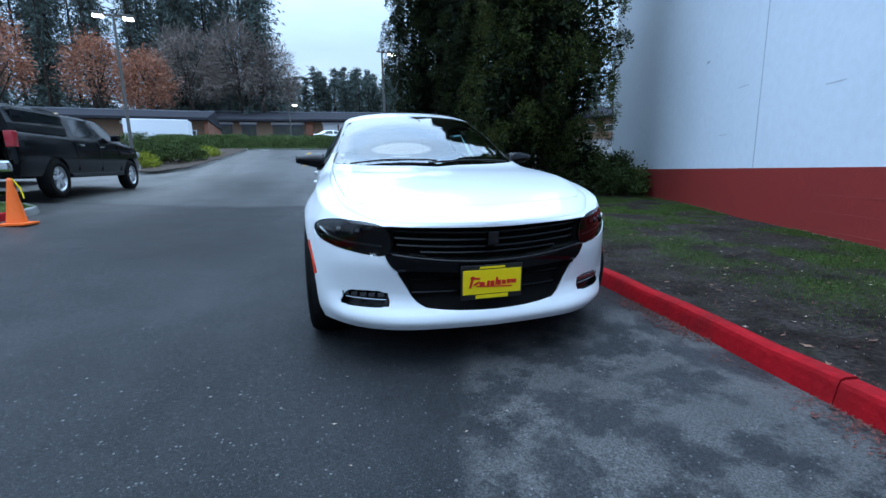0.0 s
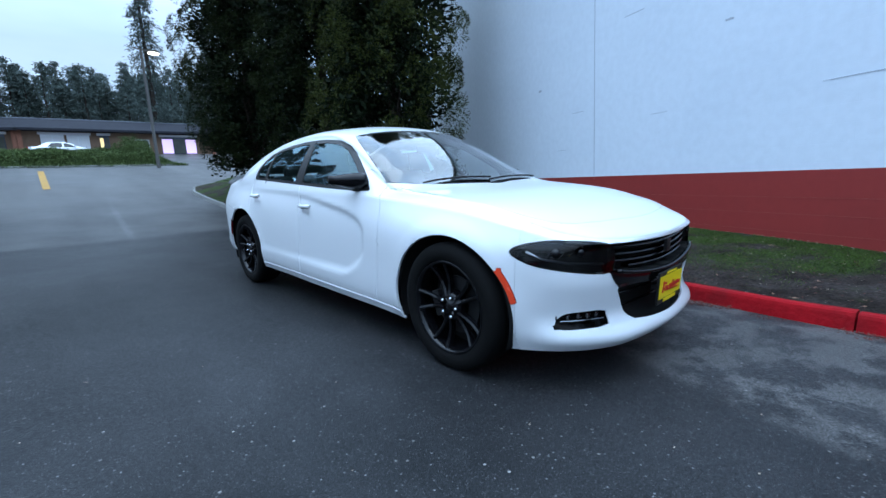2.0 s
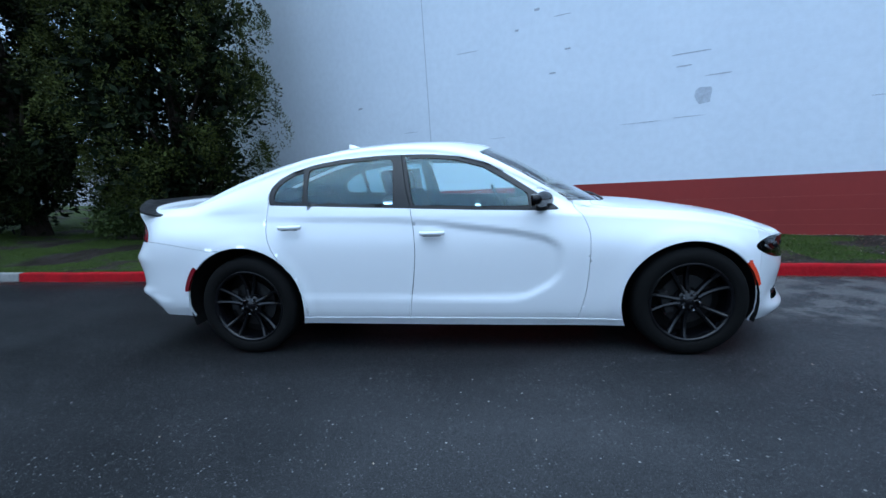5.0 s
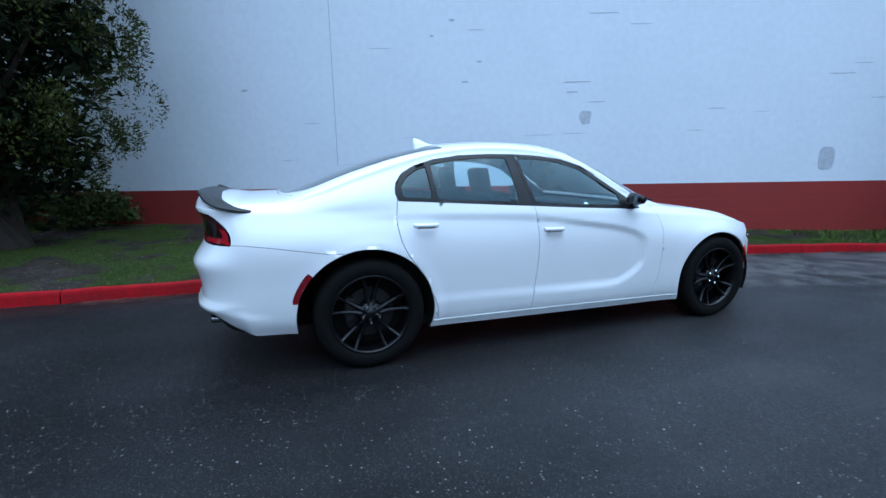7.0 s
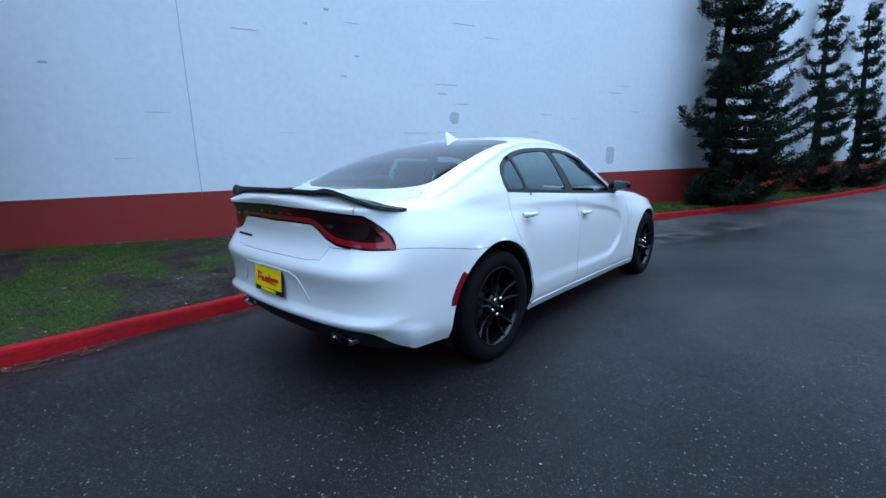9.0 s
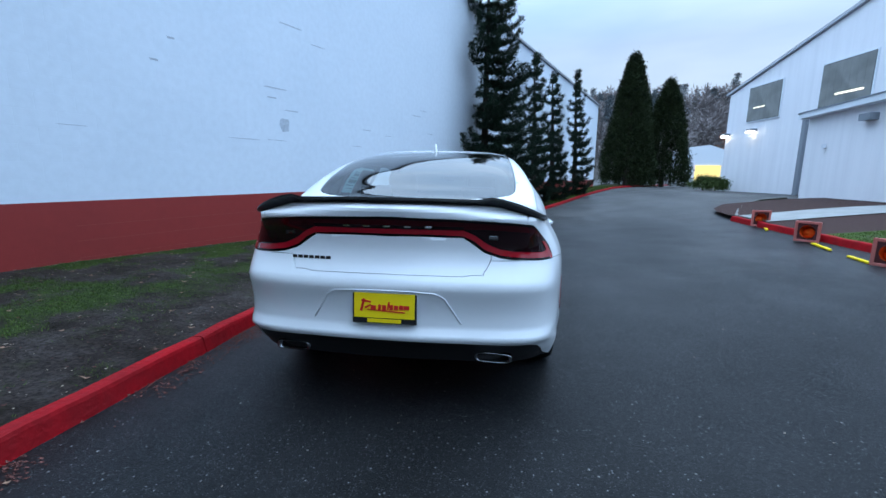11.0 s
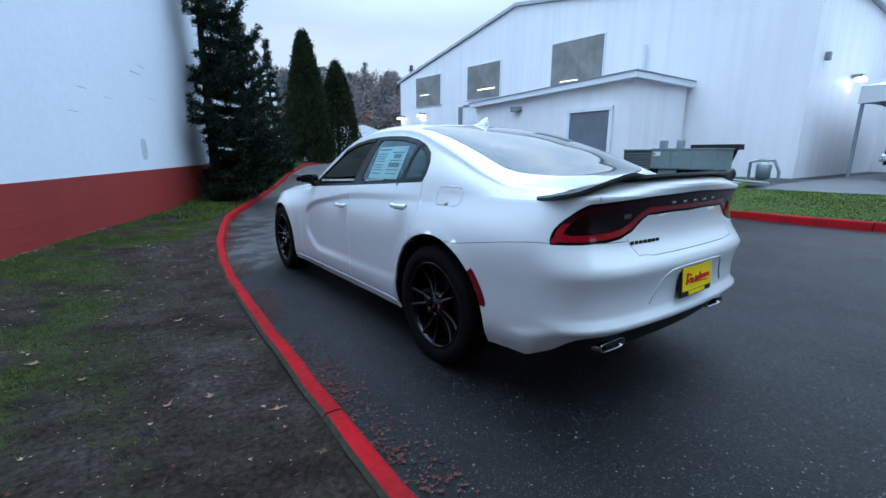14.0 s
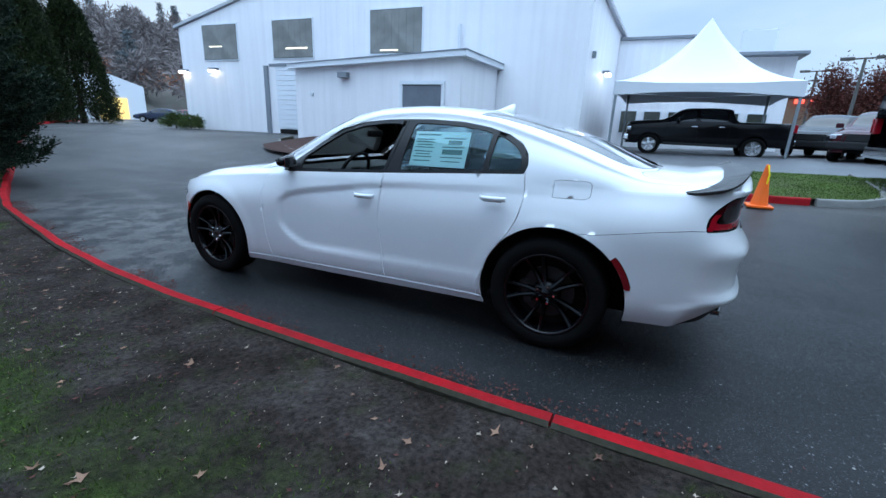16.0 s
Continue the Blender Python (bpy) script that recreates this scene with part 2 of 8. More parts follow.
def lawn_z(x, y):
    return ground_z(x, y) + 0.100 + 0.085 * smooth01(0.1, 2.2, x - kerb_x(y)) + 0.012 * math.sin(1.7 * x + 0.8 * y) + 0.016 * noise.noise((2.1 * x, 2.1 * y, 1.0)) + 0.008 * noise.noise((7.0 * x, 7.0 * y, 2.0)) + 0.28 * smooth01(9, 15, y) * smooth01(0.2, 1.6, x - kerb_x(y))


# ---------------------------------------------------------------- ground
def asphalt_material():
    m = bpy.data.materials.new("damp_asphalt")
    m.use_nodes = True
    n, l = m.node_tree.nodes, m.node_tree.links
    b = n["Principled BSDF"]
    t = n.new("ShaderNodeTexCoord")

    def tex(scale, detail=6, rough=0.6, kind="ShaderNodeTexNoise", vec=None):
        x = n.new(kind)
        x.inputs["Scale"].default_value = scale
        if kind == "ShaderNodeTexNoise":
            x.inputs["Detail"].default_value, x.inputs["Roughness"].default_value = detail, rough
        l.new(vec or t.outputs["Object"], x.inputs["Vector"])
        return x

    def ramp(src, p0, c0, p1, c1):
        r = n.new("ShaderNodeValToRGB")
        r.color_ramp.elements[0].position, r.color_ramp.elements[0].color = p0, (*c0, 1)
        r.color_ramp.elements[1].position, r.color_ramp.elements[1].color = p1, (*c1, 1)
        l.new(src, r.inputs["Fac"])
        return r.outputs["Color"]

    def mix(fac, a, c, blend="MIX"):
        x = n.new("ShaderNodeMix")
        x.data_type, x.blend_type = "RGBA", blend
        if isinstance(fac, float):
            x.inputs["Factor"].default_value = fac
        else:
            l.new(fac, x.inputs["Factor"])
        for k, s in ((6, a), (7, c)):
            if isinstance(s, tuple):
                x.inputs[k].default_value = (*s, 1)
            else:
                l.new(s, x.inputs[k])
        return x.outputs[2]

    base = ramp(tex(0.45, 5).outputs["Fac"], 0.35, (0.008, 0.009, 0.0100), 0.68, (0.026, 0.027, 0.029))
    # darker behind the parked car, paler in front of it
    sx = n.new("ShaderNodeSeparateXYZ")
    l.new(t.outputs["Object"], sx.inputs["Vector"])
    # a dry, paler stretch beside the kerb in front of the parked car, broken by damp blotches

    def band(src, lo, hi, wobble):
        w = n.new("ShaderNodeMath")
        w.operation = "MULTIPLY_ADD"
        w.inputs[1].default_value = wobble
        l.new(tex(3.0, 4).outputs["Fac"], w.inputs[0])
        l.new(src, w.inputs[2])
        r = n.new("ShaderNodeMapRange")
        r.interpolation_type = "SMOOTHSTEP"
        r.inputs["From Min"].default_value, r.inputs["From Max"].default_value = lo, hi
        l.new(w.outputs[0], r.inputs["Value"])
        return r.outputs["Result"]

    def times(p, q):
        w = n.new("ShaderNodeMath")
        w.operation = "MULTIPLY"
        l.new(p, w.inputs[0])
        l.new(q, w.inputs[1])
        return w.outputs[0]

    skew = n.new("ShaderNodeMath")
    skew.operation = "MULTIPLY_ADD"
    skew.inputs[1].default_value = -0.29
    l.new(sx.outputs["Y"], skew.inputs[0])
    l.new(sx.outputs["X"], skew.inputs[2])
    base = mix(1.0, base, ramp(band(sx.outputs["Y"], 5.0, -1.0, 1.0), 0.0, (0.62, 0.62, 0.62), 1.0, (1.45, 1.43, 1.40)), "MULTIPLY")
    dry = times(times(band(skew.outputs[0], 0.06, 0.20, 0.10), band(sx.outputs["Y"], 0.35, -0.35, 0.5)), band(sx.outputs["Y"], -8.5, -4.5, 0.5))
    blot = ramp(tex(3.1, 7, 0.66).outputs["Fac"], 0.46, (1, 1, 1), 0.545, (0.04, 0.04, 0.04))
    base = mix(times(dry, blot), base, (0.080, 0.078, 0.076))
    # patchily paler further down the drive
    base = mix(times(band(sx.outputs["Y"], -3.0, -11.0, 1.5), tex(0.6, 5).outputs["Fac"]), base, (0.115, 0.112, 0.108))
    # older, paler asphalt beyond a transverse joint, and the tarred joint itself
    old = band(sx.outputs["Y"], 8.55, 8.75, 0.5)
    base = mix(old, base, ramp(tex(0.35, 5).outputs["Fac"], 0.35, (0.034, 0.034, 0.034), 0.68, (0.066, 0.065, 0.063)))
    # paler again with distance, and out towards the sales lot
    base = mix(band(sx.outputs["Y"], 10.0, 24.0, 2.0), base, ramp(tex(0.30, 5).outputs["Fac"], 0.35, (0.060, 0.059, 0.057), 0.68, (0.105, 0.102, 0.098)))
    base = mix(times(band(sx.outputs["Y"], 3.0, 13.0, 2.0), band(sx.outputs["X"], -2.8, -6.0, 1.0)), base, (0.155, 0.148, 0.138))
    joint = times(band(sx.outputs["Y"], 8.50, 8.56, 0.5), band(sx.outputs["Y"], 8.70, 8.62, 0.5))
    base = mix(joint, base, (0.010, 0.010, 0.011))
    # a pale worn joint along the drive
    run = n.new("ShaderNodeMath")
    run.operation = "MULTIPLY_ADD"
    run.inputs[1].default_value = -0.07
    l.new(sx.outputs["Y"], run.inputs[0])
    l.new(sx.outputs["X"], run.inputs[2])
    worn = times(times(band(run.outputs[0], -1.86, -1.80, 0.12), band(run.outputs[0], -1.66, -1.74, 0.12)), times(band(sx.outputs["Y"], 7.5, 10.5, 0.5), band(sx.outputs["Y"], 19.0, 14.0, 0.5)))
    base = mix(times(worn, tex(4, 5).outputs["Fac"]), base, (0.16, 0.16, 0.16))
    # faint long tyre polish along the drive
    mp = n.new("ShaderNodeMapping")
    mp.inputs["Scale"].default_value = (1.3, 0.10, 1)
    l.new(t.outputs["Object"], mp.inputs["Vector"])
    base = mix(0.5, base, ramp(tex(1.0, 4, vec=mp.outputs["Vector"]).outputs["Fac"], 0.38, (0.65, 0.65, 0.66), 0.68, (1.5, 1.5, 1.5)), "MULTIPLY")
    grit = ramp(tex(120, 3).outputs["Fac"], 0.38, (0.40, 0.40, 0.41), 0.7, (1.45, 1.45, 1.45))
    col = mix(1.0, base, grit, "MULTIPLY")

    def flecks(scale, size, share, shade):
        v = tex(scale, kind="ShaderNodeTexVoronoi")
        v.voronoi_dimensions = "2D"
        s = n.new("ShaderNodeSeparateColor")
        l.new(v.outputs["Color"], s.inputs["Color"])
        pick = ramp(s.outputs["Red"], 1 - share, (0, 0, 0), 1 - share + 0.01, (1, 1, 1))
        near = ramp(v.outputs["Distance"], size * 0.7, (1, 1, 1), size, (0, 0, 0))
        tone = mix(s.outputs["Green"], tuple(0.45 * c for c in shade), shade)
        return mix(1.0, pick, near, "MULTIPLY"), tone

    for scale, size, share, shade in ((130, 0.34, 0.13, (0.095, 0.095, 0.10)), (62, 0.32, 0.036, (0.15, 0.15, 0.155)), (31, 0.22, 0.014, (0.25, 0.24, 0.23))):
        f, tone = flecks(scale, size, share, shade)
        col = mix(f, col, tone)
    l.new(col, b.inputs["Base Color"])
    b.inputs["Specular IOR Level"].default_value = 0.17
    wet = ramp(tex(0.30, 6).outputs["Fac"], 0.36, (0.28, 0.28, 0.28), 0.62, (0.56, 0.56, 0.56))
    l.new(mix(0.35, wet, ramp(tex(60, 3).outputs["Fac"], 0.3, (0.3, 0.3, 0.3), 0.75, (0.9, 0.9, 0.9))), b.inputs["Roughness"])
    bp = n.new("ShaderNodeBump")
    bp.inputs["Strength"].default_value, bp.inputs["Distance"].default_value = 0.5, 0.006
    l.new(tex(150, 4).outputs["Fac"], bp.inputs["Height"])
    l.new(bp.outputs["Normal"], b.inputs["Normal"])
    return m


M_ASPHALT = asphalt_material()


def axis_steps(fine_a, fine_b, step, far):
    out = list(np.arange(fine_a, fine_b + 1e-6, step))
    d = step
    while out[-1] < far:
        d *= 1.25
        out.append(out[-1] + d)
    d, low = step, fine_a
    while low > -far:
        d *= 1.25
        low -= d
        out.insert(0, low)
    return out


def sheet(name, xs, ys, zf, mat, skip=None):
    bm = bmesh.new()
    grid = [[bm.verts.new((x, y, zf(x, y))) for x in xs] for y in ys]
    for j in range(len(ys) - 1):
        for i in range(len(xs) - 1):
            bm.faces.new((grid[j][i], grid[j][i + 1], grid[j + 1][i + 1], grid[j + 1][i]))
    return link(name, bm, mat, smooth=True)


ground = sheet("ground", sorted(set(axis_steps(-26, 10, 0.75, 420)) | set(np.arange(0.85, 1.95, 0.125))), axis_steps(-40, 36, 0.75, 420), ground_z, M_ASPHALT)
tagged(ground, "damp dark grey asphalt road and parking lot", "ground", kind="structure")

M_KERB = material("red_kerb_paint", (0.34, 0.008, 0.013), rough=0.7, spec=0.06, grain=0.4, grain_scale=22, stain=0.6, stain_scale=3.4, stain_color=(0.15, 0.012, 0.014), bump=0.4, bump_scale=30)
M_MOSS = material("mossy_kerb_back", (0.040, 0.036, 0.022), rough=0.95, grain=0.6, grain_scale=18, stain=0.6, stain_scale=4, stain_color=(0.05, 0.045, 0.035), bump=0.5, bump_scale=30)
M_KERB_GREY = material("grey_kerb_concrete", (0.22, 0.22, 0.21), rough=0.8, grain=0.4, stain=0.5, bump=0.3)


def kerb_run(name, pts, zf, inward, mat, label, length=2.4, width=0.125, height=0.125):
    """A kerb of cast lengths along a line; inward: the side on which the soil lies (+1 right of the way, -1 left)."""
    run = tagged(empty(name), label, "kerb", kind="structure")
    dense = []
    for (x0, y0), (x1, y1) in zip(pts, pts[1:]):
        k = max(1, int(math.hypot(x1 - x0, y1 - y0) / 0.3))
        dense += [(x0 + (x1 - x0) * i / k, y0 + (y1 - y0) * i / k) for i in range(k)]
    dense.append(pts[-1])
    prof = [(-0.005, -0.12), (0, 0.0), (0.018, height - 0.028), (0.026, height - 0.008), (0.044, height), (width - 0.020, height), (width, height - 0.02), (width, -0.12)]
    piece, count = [], 0.0

    def cast(line):
        if len(line) < 2:
            return
        bm = bmesh.new()
        rings = []
        for i, (x, y) in enumerate(line):
            a, b = line[max(0, i - 1)], line[min(len(line) - 1, i + 1)]
            dx, dy = b[0] - a[0], b[1] - a[1]
            q = math.hypot(dx, dy)
            nx, ny = dy / q * inward, -dx / q * inward
            if i == 0:
                x, y = x + dx / q * 0.006, y + dy / q * 0.006
            elif i == len(line) - 1:
                x, y = x - dx / q * 0.006, y - dy / q * 0.006
            w = 0.006 * math.sin(i * 2.3 + x * 3.1) + 0.01 * noise.noise((x * 1.3, y * 1.3, 0))
            rings.append([bm.verts.new((x + nx * (s + w), y + ny * (s + w), zf(x, y) + h + (0.5 * w if h > 0 else 0))) for s, h in prof])
        for a, b in zip(rings, rings[1:]):
            for k in range(len(prof) - 1):
                bm.faces.new((a[k], a[k + 1], b[k + 1], b[k])).material_index = 1 if k >= len(prof) - 3 else 0
        bm.faces.new(rings[0])
        bm.faces.new(rings[-1][::-1])
        bmesh.ops.recalc_face_normals(bm, faces=bm.faces)
        part("kerb_length", bm, [mat, M_MOSS], run, smooth=False)

    for p in dense:
        if piece:
            count += math.hypot(p[0] - piece[-1][0], p[1] - piece[-1][1])
        piece.append(p)
        if count >= length:
            cast(piece)
            piece, count = [p], 0.0
    cast(piece)
    return run


kerb_run("kerb_by_wall", KERB, ground_z, -1, M_KERB, "worn red-painted concrete kerb along the lawn")
kerb_run("kerb_at_lawn_end", KERB_GREY, ground_z, -1, M_KERB_GREY, "grey concrete kerb round the end of the lawn")

M_SOIL = material("bare_lawn_soil", (0.066, 0.043, 0.035), rough=0.95, spec=0.06, stain=0.85, stain_scale=1.3, stain_color=(0.022, 0.017, 0.014), grain=0.55, grain_scale=24, bump=0.9, bump_scale=28, coord="Object")
M_TURF = material("short_turf", (0.058, 0.092, 0.024), rough=0.95, spec=0.06, stain=0.7, stain_scale=1.5, stain_color=(0.055, 0.045, 0.032), grain=0.6, grain_scale=30, bump=0.9, bump_scale=40)


def strip_mesh(name, ys, x0, x1, zf, mat, cols=10):
    bm = bmesh.new()
    rows = []
    for y in ys:
        a, b = x0(y), x1(y)
        rows.append([bm.verts.new((a + (b - a) * i / cols, y, zf(a + (b - a) * i / cols, y))) for i in range(cols + 1)])
    for p, q in zip(rows, rows[1:]):
        for i in range(cols):
            bm.faces.new((p[i], p[i + 1], q[i + 1], q[i]))
    return link(name, bm, mat, smooth=True)


def greenness(x, y):
    """How much grass grows here: bare by the kerb, patchy further in."""
    d = x - kerb_x(y)
    bare = smooth01(0.10, 0.45, d) if y < -2.5 else smooth01(0.35, 1.85, d) if y < 3.6 else smooth01(0.35, 1.85, d) + (smooth01(-0.05, 0.2, d) - smooth01(0.35, 1.85, d)) * smooth01(3.6, 5.0, y)
    p = noise.noise((x * 0.9, y * 0.9, 3.0)) + 0.6 * noise.noise((x * 2.7, y * 2.7, 7.0))
    return bare * smooth01(-0.34, 0.36, p) * (1 - 0.38 * smooth01(4.2, 2.5, y) * smooth01(-7.0, -4.0, y))


def lawn_material():
    """Clotted bare soil, with thin turf wherever the mesh's cover says that grass grows."""
    m = bpy.data.materials.new("lawn_ground")
    m.use_nodes = True
    n, l = m.node_tree.nodes, m.node_tree.links
    bs = n["Principled BSDF"]
    t = n.new("ShaderNodeTexCoord")

    def tex(scale, detail=6):
        x = n.new("ShaderNodeTexNoise")
        x.inputs["Scale"].default_value, x.inputs["Detail"].default_value, x.inputs["Roughness"].default_value = scale, detail, 0.65
        l.new(t.outputs["Object"], x.inputs["Vector"])
        return x.outputs["Fac"]

    def ramp(src, *stops):
        r = n.new("ShaderNodeValToRGB")
        while len(r.color_ramp.elements) < len(stops):
            r.color_ramp.elements.new(0.5)
        for el, (p, c) in zip(r.color_ramp.elements, stops):
            el.position, el.color = p, (*c, 1)
        l.new(src, r.inputs["Fac"])
        return r.outputs["Color"]

    def mix(fac, p, q, blend="MIX"):
        x = n.new("ShaderNodeMix")
        x.data_type, x.blend_type = "RGBA", blend
        if isinstance(fac, float):
            x.inputs["Factor"].default_value = fac
        else:
            l.new(fac, x.inputs["Factor"])
        l.new(p, x.inputs[6])
        l.new(q, x.inputs[7])
        return x.outputs[2]

    soil = ramp(tex(2.6, 8), (0.30, (0.014, 0.010, 0.008)), (0.48, (0.034, 0.026, 0.023)), (0.60, (0.049, 0.040, 0.037)), (0.74, (0.072, 0.062, 0.058)))
    soil = mix(1.0, soil, ramp(tex(34, 6), (0.33, (0.35, 0.35, 0.35)), (0.66, (1.45, 1.42, 1.40))), "MULTIPLY")
    moss = ramp(tex(5.5, 7), (0.52, (0.0, 0.0, 0.0)), (0.70, (0.55, 0.55, 0.55)))
    soil = mix(moss, soil, ramp(tex(40, 4), (0.35, (0.020, 0.024, 0.010)), (0.65, (0.050, 0.056, 0.022))))
    turf = ramp(tex(26, 6), (0.34, (0.016, 0.022, 0.008)), (0.52, (0.034, 0.052, 0.014)), (0.70, (0.062, 0.086, 0.024)))
    cover = n.new("ShaderNodeAttribute")
    cover.attribute_name = "cover"
    edge = n.new("ShaderNodeMath")
    edge.operation = "MULTIPLY_ADD"
    edge.inputs[1].default_value = 0.9
    l.new(tex(9, 7), edge.inputs[0])
    l.new(cover.outputs["Fac"], edge.inputs[2])
    fac = n.new("ShaderNodeMapRange")
    fac.inputs["From Min"].default_value, fac.inputs["From Max"].default_value = 0.55, 0.95
    l.new(edge.outputs[0], fac.inputs["Value"])
    l.new(mix(fac.outputs["Result"], soil, turf), bs.inputs["Base Color"])
    bs.inputs["Roughness"].default_value = 0.92
    bs.inputs["Specular IOR Level"].default_value = 0.08
    ad = n.new("ShaderNodeMath")
    ad.operation = "ADD"
    l.new(tex(22, 8), ad.inputs[0])
    l.new(tex(75, 5), ad.inputs[1])
    bp = n.new("ShaderNodeBump")
    bp.inputs["Strength"].default_value, bp.inputs["Distance"].default_value = 0.9, 0.022
    l.new(ad.outputs[0], bp.inputs["Height"])
    l.new(bp.outputs["Normal"], bs.inputs["Normal"])
    return m


lawn_rows = list(np.arange(-40, -6.0, 0.4)) + list(np.arange(-6.0, 9.0, 0.09)) + list(np.arange(9.0, 20.8, 0.4))
lawn = strip_mesh("lawn", lawn_rows, lambda y: kerb_x(y) + 0.10, lambda y: max(wall_x(y) + 0.1, kerb_x(y) + 1.0) if y < 10 else 9.0, lawn_z, lawn_material(), 56)
cov = lawn.data.attributes.new("cover", "FLOAT", "POINT")
cov.data.foreach_set("value", [greenness(v.co.x, v.co.y) for v in lawn.data.vertices])
tagged(lawn, "patchy lawn with bare soil beside the wall", "lawn", kind="structure")

# ---------------------------------------------------------------- the painted block wall
WALL_A, WALL_B = 10.2, -33.0
WALL_DIR = Vector((-0.39, -1, 0)).normalized()
WALL_N = Vector((-1, 0.39, 0)).normalized()
WALL_M = Matrix.Translation((wall_x(WALL_A), WALL_A, 0)) @ Matrix((WALL_DIR, -WALL_N, (0, 0, 1))).transposed().to_4x4()
WALL_LEN = math.hypot(WALL_A - WALL_B, wall_x(WALL_A) - wall_x(WALL_B))


def block_material(name, color, stain_c):
    """Painted concrete blocks: shallow courses, streaks and scuffs."""
    m = material(name, color, rough=0.55, stain=0.35, stain_scale=0.6, stain_color=stain_c, grain=0.12, grain_scale=9)
    n, l = m.node_tree.nodes, m.node_tree.links
    b = n["Principled BSDF"]
    t = n.new("ShaderNodeTexCoord")
    mp = n.new("ShaderNodeMapping")
    mp.inputs["Rotation"].default_value = (radians(90), 0, 0)
    br = n.new("ShaderNodeTexBrick")
    br.inputs["Scale"].default_value = 1.0
    br.inputs["Brick Width"].default_value, br.inputs["Row Height"].default_value = 0.41, 0.205
    br.inputs["Mortar Size"].default_value, br.inputs["Mortar Smooth"].default_value = 0.006, 1.0
    ns = n.new("ShaderNodeTexNoise")
    ns.inputs["Scale"].default_value, ns.inputs["Detail"].default_value = 22, 6
    ad = n.new("ShaderNodeMath")
    ad.operation = "MULTIPLY_ADD"
    ad.inputs[1].default_value = -0.55
    b1 = n.new("ShaderNodeBump")
    b1.inputs["Strength"].default_value, b1.inputs["Distance"].default_value = 0.18, 0.006
    l.new(t.outputs["Object"], mp.inputs["Vector"])
    l.new(mp.outputs["Vector"], br.inputs["Vector"])
    l.new(t.outputs["Object"], ns.inputs["Vector"])
    l.new(br.outputs["Fac"], ad.inputs[0])
    l.new(ns.outputs["Fac"], ad.inputs[2])
    l.new(ad.outputs[0], b1.inputs["Height"])
    l.new(b1.outputs["Normal"], b.inputs["Normal"])
    return m


M_WALL = block_material("white_painted_block", (0.73, 0.79, 0.86), (0.65, 0.715, 0.79))
M_BAND = block_material("red_painted_block", (0.30, 0.035, 0.030), (0.20, 0.03, 0.028))
wall = link("wall_painted_block", box(WALL_LEN / 2, 0.15, 3.5, WALL_LEN, 0.3, 7.1), M_WALL)
wall.matrix_world = WALL_M
tagged(wall, "tall white-painted concrete block wall", "wall", kind="structure")
band = part("red_band", box(WALL_LEN / 2, -0.0015 + 0.01, 0.26, WALL_LEN, 0.025, 1.36), M_BAND, wall, "dark red painted band along the foot of the wall")


# ---------------------------------------------------------------- the white saloon car
CAR_M = pose(0, 0, 0.0, math.degrees(math.atan(SLOPE)), 0, 0)

plan_nose = pchip([(-0.865, 0.0), (-0.861, 0.10), (-0.847, 0.27), (-0.821, 0.44), (-0.768, 0.578), (-0.681, 0.693), (-0.558, 0.792), (-0.418, 0.870), (-0.200, 0.920), (0.000, 0.938), (0.350, 0.930), (0.800, 0.915), (1.400, 0.915), (2.000, 0.918), (2.500, 0.928), (2.900, 0.945), (3.100, 0.947), (3.400, 0.932), (3.700, 0.890), (3.900, 0.836), (4.000, 0.775), (4.060, 0.690), (4.100, 0.555), (4.123, 0.36), (4.134, 0.18), (4.138, 0.0)])
z_low = pchip([(-0.865, 0.222), (-0.6, 0.212), (-0.4, 0.212), (0.0, 0.22), (0.45, 0.20), (2.5, 0.225), (3.05, 0.26), (3.5, 0.280), (3.65, 0.282), (3.9, 0.285), (4.14, 0.30)])
z_sh = pchip([(-0.865, 0.735), (-0.751, 0.745), (-0.575, 0.775), (-0.400, 0.825), (-0.100, 0.885), (0.300, 0.925), (0.700, 0.955), (1.400, 0.975), (2.000, 0.99), (2.600, 1.01), (3.100, 1.025), (3.600, 1.028), (3.900, 1.045), (4.050, 1.055), (4.138, 1.05)])
x_in = pchip([(-0.865, 0.0), (-0.488, 0.055), (0.000, 0.085), (0.400, 0.085), (0.800, 0.06), (1.200, 0.05), (2.500, 0.06), (3.000, 0.09), (3.500, 0.10), (3.900, 0.08), (4.138, 0.0)])
x_edge = pchip([(-0.865, 0.0), (-0.839, 0.30), (-0.768, 0.52), (-0.663, 0.62), (-0.400, 0.73), (0.000, 0.765), (0.400, 0.765), (0.620, 0.755), (0.800, 0.735), (1.100, 0.685), (1.400, 0.635), (1.700, 0.605), (2.200, 0.610), (2.500, 0.645), (2.800, 0.700), (3.100, 0.745), (3.300, 0.765), (3.500, 0.765), (3.800, 0.72), (3.980, 0.60), (4.050, 0.47), (4.105, 0.32), (4.130, 0.15), (4.138, 0.0)])
z_edge = pchip([(-0.865, 0.745), (-0.751, 0.758), (-0.575, 0.793), (-0.4, 0.842), (-0.1, 0.920), (0.3, 0.965), (0.62, 0.985), (0.8, 1.052), (1.1, 1.210), (1.4, 1.345), (1.7, 1.415), (2.1, 1.432), (2.5, 1.392), (2.8, 1.312), (3.1, 1.215), (3.35, 1.125), (3.55, 1.076), (3.8, 1.070), (4.05, 1.098), (4.138, 1.09)])
